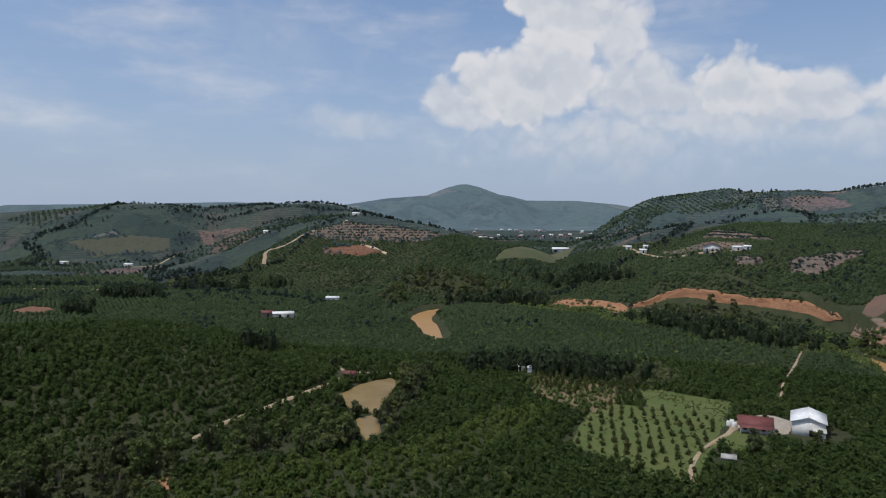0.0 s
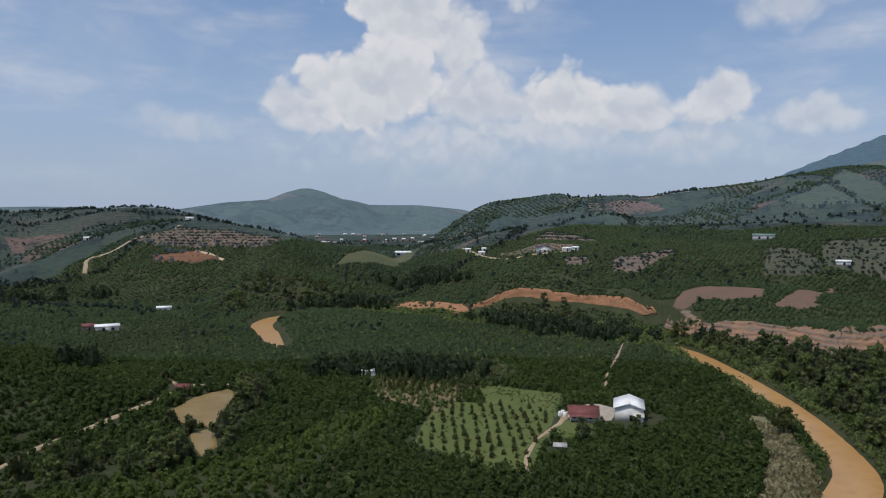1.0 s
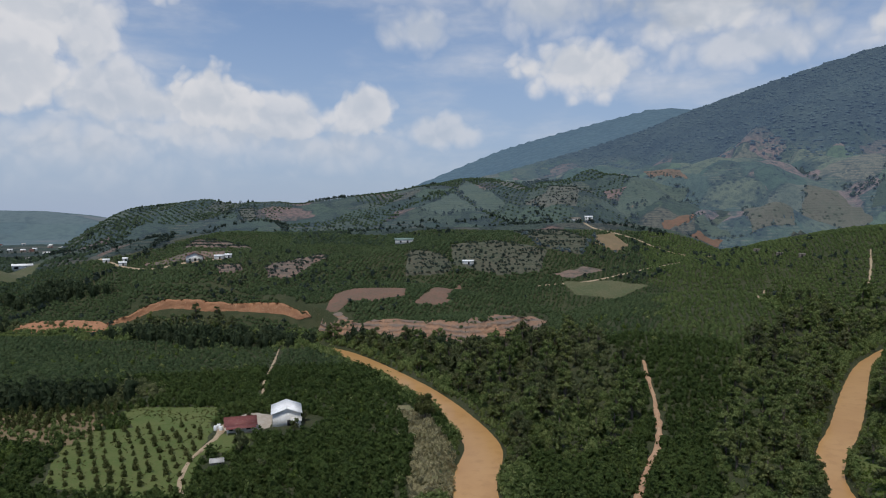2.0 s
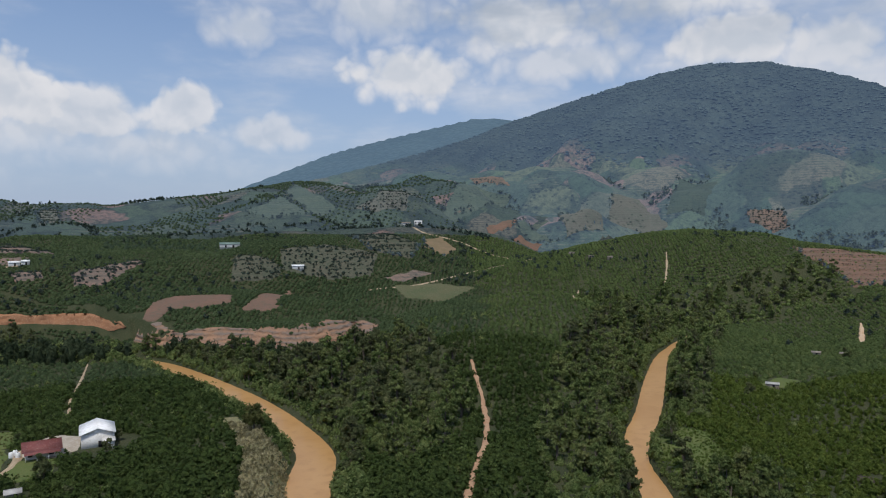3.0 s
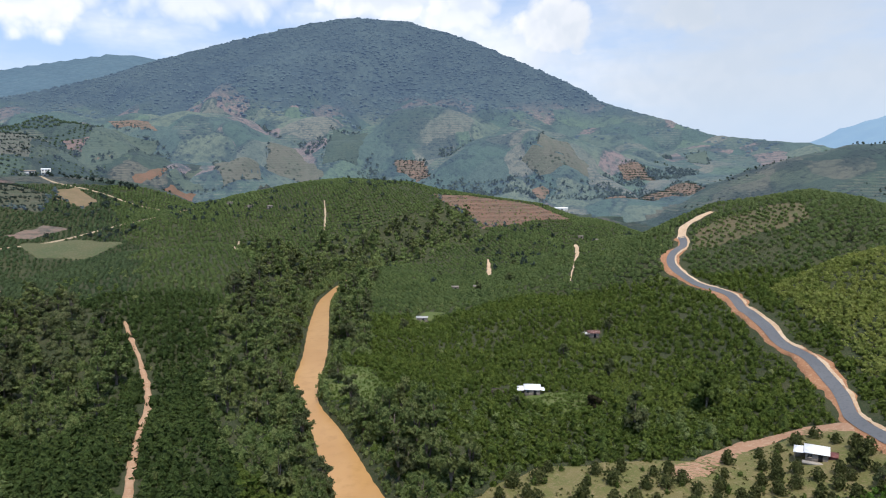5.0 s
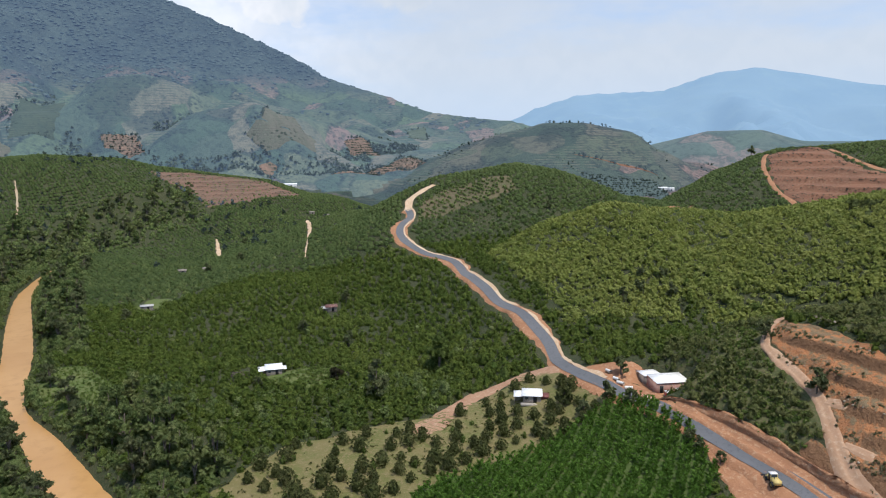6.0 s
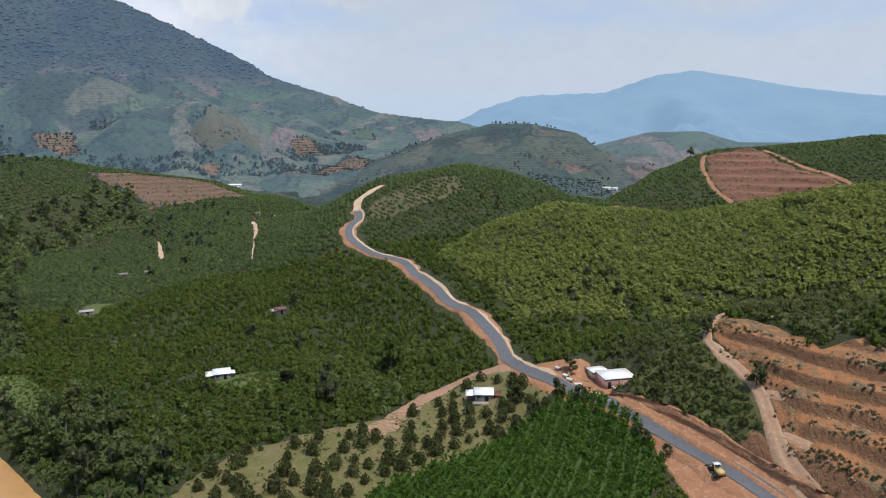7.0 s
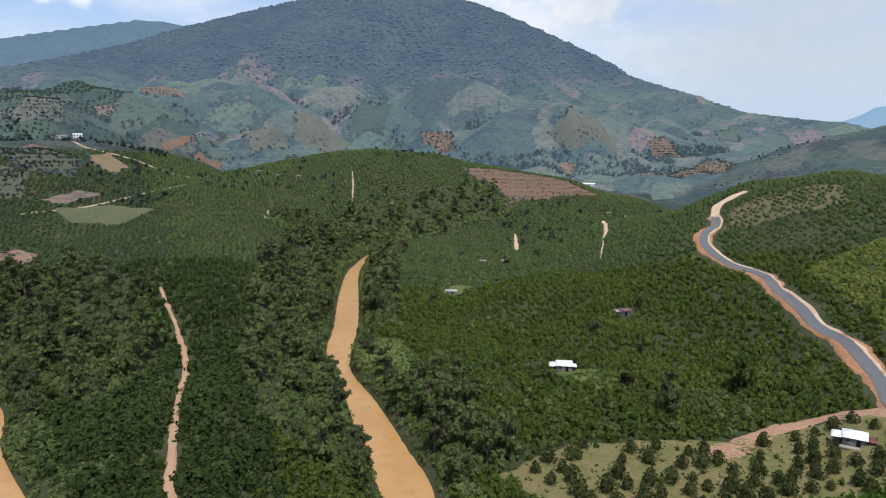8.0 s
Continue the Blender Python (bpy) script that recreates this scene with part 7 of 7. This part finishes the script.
first = farm_hut(223, 0, 268, "small hut with a white metal roof in a green clearing")
add_part(first, "end_roof", sheet(((2.65, -1.2, 1.6), (3.9, -1.2, 1.5), (3.9, 1.4, 1.85), (2.65, 1.4, 1.95)), 0.06), "zinc")
second = farm_hut(170, -65.5, 292, "white-roofed hut between the durian trees")
add_part(second, "store", join_parts([box((2.45, -1.0, -0.8), (4.2, 1.6, 1.45)), sheet(((2.42, -1.3, 1.5), (4.5, -1.3, 1.5), (4.5, 1.8, 1.7), (2.42, 1.8, 1.7)))]), "rust", "rusty dark store")
add_part(second, "terrace", soft_box((-3.0, -3.2, -0.6), (4.4, -1.92, 0.1), 0.04), "concrete")
house("field_hut", "pale-roofed hut at the edge of a small clearing", 331, 51, 262, 5.2, 2.6, 1.9, 0.4, "greysheet", "plank", "mono", 0.3, ((0.5, 0.9),), (), "hut")
third = house("rusty_hut", "little hut with a rusty and white roof", 284, -25, 268, 4.2, 3.0, 1.9, 0.7, "brownroof", "plank", "gable", 0.4, ((0.5, 0.9),), (), "hut")
add_part(third, "side_roof", sheet(((-4.2, -2.2, 1.4), (-1.4, -2.2, 1.5), (-1.4, 0.2, 1.95), (-4.2, 0.2, 1.8)), 0.06), "greysheet")
house("low_shelter", "low thatched shelter beside the hut", 222, 11, 268, 3.6, 2.4, 0.7, 0.8, "thatch", "plank", "gable", 0.3, (), (), "shelter")

# the shed by the road
shed_z = 7.75
shed = house("brick_shed", "unplastered brick shed with a white sloping metal roof", 156.8, -98.0, 276, 8.8, 6.0, 2.7, 0.55, "zinc", "brickwall", "mono", 0.2, ((-3.2, 0.9),), (), "shed", "", base=shed_z)
back = house("shed_annex", "low white-roofed annex patched with rusty sheets", 163.2, -96.4, 268, 4.8, 3.6, 2.2, 0.3, "zinc", "plank", "mono", 0.25, ((0.5, 1.2),), (), "shed", "", base=shed_z + 0.2)
add_part(back, "rusty_sheet", sheet(((-2.4, 2.2, 2.35), (1.6, 2.2, 2.35), (1.6, 3.4, 2.6), (-2.4, 3.4, 2.6)), 0.05), "rust", "rusty roof sheet")
for px_ in (-2.2, 1.4):
    add_part(back, "post", box((px_, 3.1, -0.8), (px_ + 0.1, 3.2, 2.45)), "plank")


def cart(x, y, facing, label, paint):
    """A small motor cart with a pale cover."""
    ob = tagged(new("motor_cart"), label, "cart", "parked carts")
    ob.matrix_basis = Matrix.Translation((x, y, float(ground_z(x, y)) + 0.25)) @ Matrix.Rotation(radians(180 - facing), 4, "Z")
    part("body", soft_box((-0.55, -0.9, 0.35), (0.55, 0.9, 0.85), 0.06), MAT[paint], ob)
    part("cover", soft_box((-0.62, -0.95, 1.25), (0.62, 0.95, 1.42), 0.05), MAT["carwhite"], ob, "white cover")
    for sx_ in (-0.5, 0.5):
        for sy_ in (-0.8, 0.8):
            part("post", box((sx_ - 0.03, sy_ - 0.03, 0.84), (sx_ + 0.03, sy_ + 0.03, 1.26)), MAT["dark"], ob)
            wheel = part("wheel", tube([(sx_ * 1.05 - 0.06, sy_ * 0.75, 0.28), (sx_ * 1.05 + 0.06, sy_ * 0.75, 0.28)], (0.28, 0.28), 12), MAT["tyre"], ob)
            part("hub", tube([(sx_ * 1.05 - 0.08, sy_ * 0.75, 0.28), (sx_ * 1.05 + 0.08, sy_ * 0.75, 0.28)], (0.1, 0.1), 8), MAT["zinc"], wheel)
    return ob


cart(151.2, -94.4, 276, "small red cart with a white cover before the shed", "carred")
cart(151.6, -98.0, 268, "small brown cart with a white cover before the shed", "rust")
for px_, py_, turn in ((162.5, -86.2, 10), (160.6, -86.4, 25), (157.8, -87.2, 70), (167.5, -86.6, 5)):
    pipe = tagged(new("concrete_pipe"), "pale concrete pipe lying on the road shoulder", "pipe", "concrete pipes")
    pipe.matrix_basis = Matrix.Translation((px_, py_, float(ground_z(px_, py_)) + 0.75)) @ Matrix.Rotation(radians(turn), 4, "Z")
    part("pipe_wall", tube([(-1.0, 0, 0), (1.0, 0, 0)], (0.42, 0.42), 14), MAT["wall"], pipe)
    part("pipe_bore", tube([(1.01, 0, 0), (-1.01, 0, 0)], (0.33, 0.33), 14), MAT["concrete"], pipe)

# farms farther off
pink = house("pink_hut", "little pinkish hut with a brown roof beside the lane", -25.5, 272, 186, 4.6, 4.0, 2.5, 0.8, "rust", "brickwall", "gable", 0.35, ((0.7, 0.9),), (), "hut")
for px_, py_ in ((46, 308), (51.5, 305.5)):
    house("tree_hut", "pale metal-roofed hut under dark trees", px_, py_, 190, 4.4, 3.2, 2.2, 0.5, "zinc", "wall", "mono", 0.3, ((0.4, 0.9),), (), "hut", "huts under the trees")
house("white_block", "low white farm building among the coffee", -63, 534, 176, 10.0, 5.5, 3.0, 0.6, "zinc", "wall", "mono", 0.3, ((1.0, 1.2),), ((-2.5, 1.2),), "building")
house("long_shed", "long white-roofed shed among the coffee", -86, 459, 170, 13.0, 6.0, 3.0, 1.0, "zinc", "wall", "gable", 0.5, ((-2.0, 1.6), (3.0, 1.6)), (), "shed")
house("brown_house", "small brown house beside the long shed", -97, 463, 172, 7.0, 6.0, 2.8, 1.3, "rust", "plank", "gable", 0.4, ((0.5, 1.0),), (), "house")
house("blue_house", "greyish house with a dark roof by the pale road", 229, 537, 200, 12.0, 9.0, 4.2, 2.2, "rust", "wall", "gable", 0.6, ((0.5, 1.4),), ((-3.5, 1.6), (3.5, 1.6)), "house", ridge_across=False)
for px_, py_, wide in ((243, 523, 7.0), (249, 520, 5.0), (196, 600, 6.0), (190, 622, 5.0), (202, 612, 4.0)):
    house("white_shed", "white-roofed shed beside the pale road", px_, py_, 200, wide, 4.0, 2.6, 0.8, "zinc", "wall", "gable", 0.3, ((0.3, 1.0),), (), "shed", "roadside sheds")
house("warehouse", "long white warehouse at the edge of a field", 158, 765, 190, 17.0, 8.0, 3.2, 1.4, "zinc", "wall", "gable", 0.6, ((-5, 3.5), (5, 3.5)), (), "warehouse")
house("meadow_shed", "white shed beside the dirt road", 396, 402, 222, 9.0, 5.0, 2.8, 0.8, "zinc", "wall", "gable", 0.4, ((0.5, 1.2),), (), "shed")
house("green_shed", "long shed with a dull green roof on the terraces", 390, 475, 220, 16.0, 7.0, 3.0, 1.2, "green_roof", "wall", "gable", 0.4, ((-3, 1.4), (3, 1.4)), (), "shed")
hill = house("hill_house", "white house of two storeys on the far hill", 704, 508, 236, 9.0, 7.0, 5.6, 1.0, "zinc", "wall", "gable", 0.3, ((0.0, 1.2),), ((-2.8, 1.4), (2.8, 1.4)), "house")
for px_ in (-2.8, 0.0, 2.8):
    add_part(hill, "upper_window", box((px_ - 0.7, -3.53, 3.5), (px_ + 0.7, -3.48, 4.8)), "glass", "dark upper window")
house("hill_barn", "low grey barn near the hill house", 686, 514, 236, 12.0, 5.0, 2.6, 1.0, "plank", "wall", "gable", 0.4, ((1.0, 1.6),), (), "barn")
house("far_roof", "far white-roofed shed in the valley", 905, -45, 272, 16.0, 7.0, 3.0, 1.2, "zinc", "wall", "gable", 0.4, ((1.0, 1.6),), (), "shed")
for px_, py_ in ((612, -46), (606, -58), (596, -50), (425, 44), (428, 31), (562, 210), (560, 226), (566, 246)):
    house("field_shed", "small far shed with a pale roof", px_, py_, 265, 4.2, 3.0, 2.1, 0.5, "plank", "plank", "mono", 0.3, ((0.3, 0.9),), (), "shed", "far field sheds")
for px_, py_, wide in ((-306, 762, 9), (-378, 772, 8), (-160, 760, 6), (-66, 782, 8), (720, -455, 10), (726, -470, 7), (470, -262, 6)):
    house("hill_shed", "far white-roofed shed on a farmed hill", px_, py_, 170 if py_ > 0 else 290, wide, 5.0, 2.8, 0.8, "zinc", "wall", "gable", 0.3, ((0.3, 1.2),), (), "shed", "far hill sheds")
town = [(az_, dd) for az_, dd in zip(rng.uniform(4.5, 14.5, 34), rng.uniform(1080, 1480, 34))]
for k, (az_, dd) in enumerate(town):
    px_, py_ = bearing(az_, dd)
    if land(np.array([px_]), np.array([py_]))[1][0] == names.index("hill_fields"):
        continue
    house("village_house", "far village house with a pale metal roof" if k % 5 != 1 else "far village house with a red roof", px_, py_, az_ + 180 + rng.uniform(-40, 40), rng.uniform(4, 7), rng.uniform(3.5, 5.5), 2.4, 1.2,
          ("greysheet", "rust", "zinc", "greysheet", "zinc")[k % 5], ("wall", "brickwall")[k % 2], "gable", 0.4, ((0.3, 1.2),), (), "house", "far village")


# ---------- the wheel loader on the road ----------
def loader(x, y, facing):
    ob = tagged(new("wheel_loader"), "yellow wheel loader with a dark cab on the road", "wheel loader")
    ob.matrix_basis = Matrix.Translation((x, y, float(ground_z(x, y)) + 0.42)) @ Matrix.Rotation(radians(180 - facing), 4, "Z")
    part("engine_hood", soft_box((-0.75, 0.35, 0.8), (0.75, 2.2, 1.75), 0.12), MAT["yellow"], ob)
    part("chassis", soft_box((-0.55, -1.9, 0.55), (0.55, 2.0, 0.95), 0.06), MAT["dark"], ob)
    part("front_frame", soft_box((-0.5, -1.7, 0.8), (0.5, -0.6, 1.4), 0.08), MAT["yellow"], ob)
    cab = part("cab", soft_box((-0.68, -0.62, 0.95), (0.68, 0.42, 2.35), 0.08), MAT["glass"], ob, "dark glazed cab")
    part("cab_roof", soft_box((-0.76, -0.72, 2.33), (0.76, 0.52, 2.47), 0.05), MAT["carwhite"], cab, "pale cab roof")
    for sx_ in (-0.66, 0.66):
        for sy_ in (-0.6, 0.4):
            part("cab_post", box((sx_ - 0.05, sy_ - 0.05, 0.94), (sx_ + 0.05, sy_ + 0.05, 2.34)), MAT["yellow"], cab)
    for sx_ in (-0.45, 0.45):
        part("lift_arm", tube([(sx_, -0.8, 1.35), (sx_, -1.9, 1.05), (sx_, -2.6, 0.45)], (0.12, 0.12, 0.09), 6), MAT["yellow"], ob)
    lip = np.array([(-1.1, -2.5, 0.1), (1.1, -2.5, 0.1), (1.1, -3.25, 0.08), (-1.1, -3.25, 0.08), (-1.1, -2.45, 0.85), (1.1, -2.45, 0.85), (1.1, -2.9, 0.9), (-1.1, -2.9, 0.9)])
    part("bucket", (lip, box((0, 0, 0), (1, 1, 1))[1]), MAT["dark"], ob, "dark steel bucket")
    for sx_ in (-0.85, 0.85):
        for sy_ in (-1.25, 1.25):
            wheel = part("wheel", tube([(sx_ - 0.24, sy_, 0.6), (sx_ - 0.18, sy_, 0.6), (sx_ + 0.18, sy_, 0.6), (sx_ + 0.24, sy_, 0.6)], (0.5, 0.62, 0.62, 0.5), 16), MAT["tyre"], ob)
            part("rim", tube([(sx_ - 0.26, sy_, 0.6), (sx_ + 0.26, sy_, 0.6)], (0.28, 0.28), 12), MAT["yellow"], wheel)
    part("exhaust", tube([(0.35, 1.2, 1.7), (0.35, 1.2, 2.3)], (0.06, 0.05), 8), MAT["dark"], ob)
    return ob


loader(109.6, -90.9, 104)
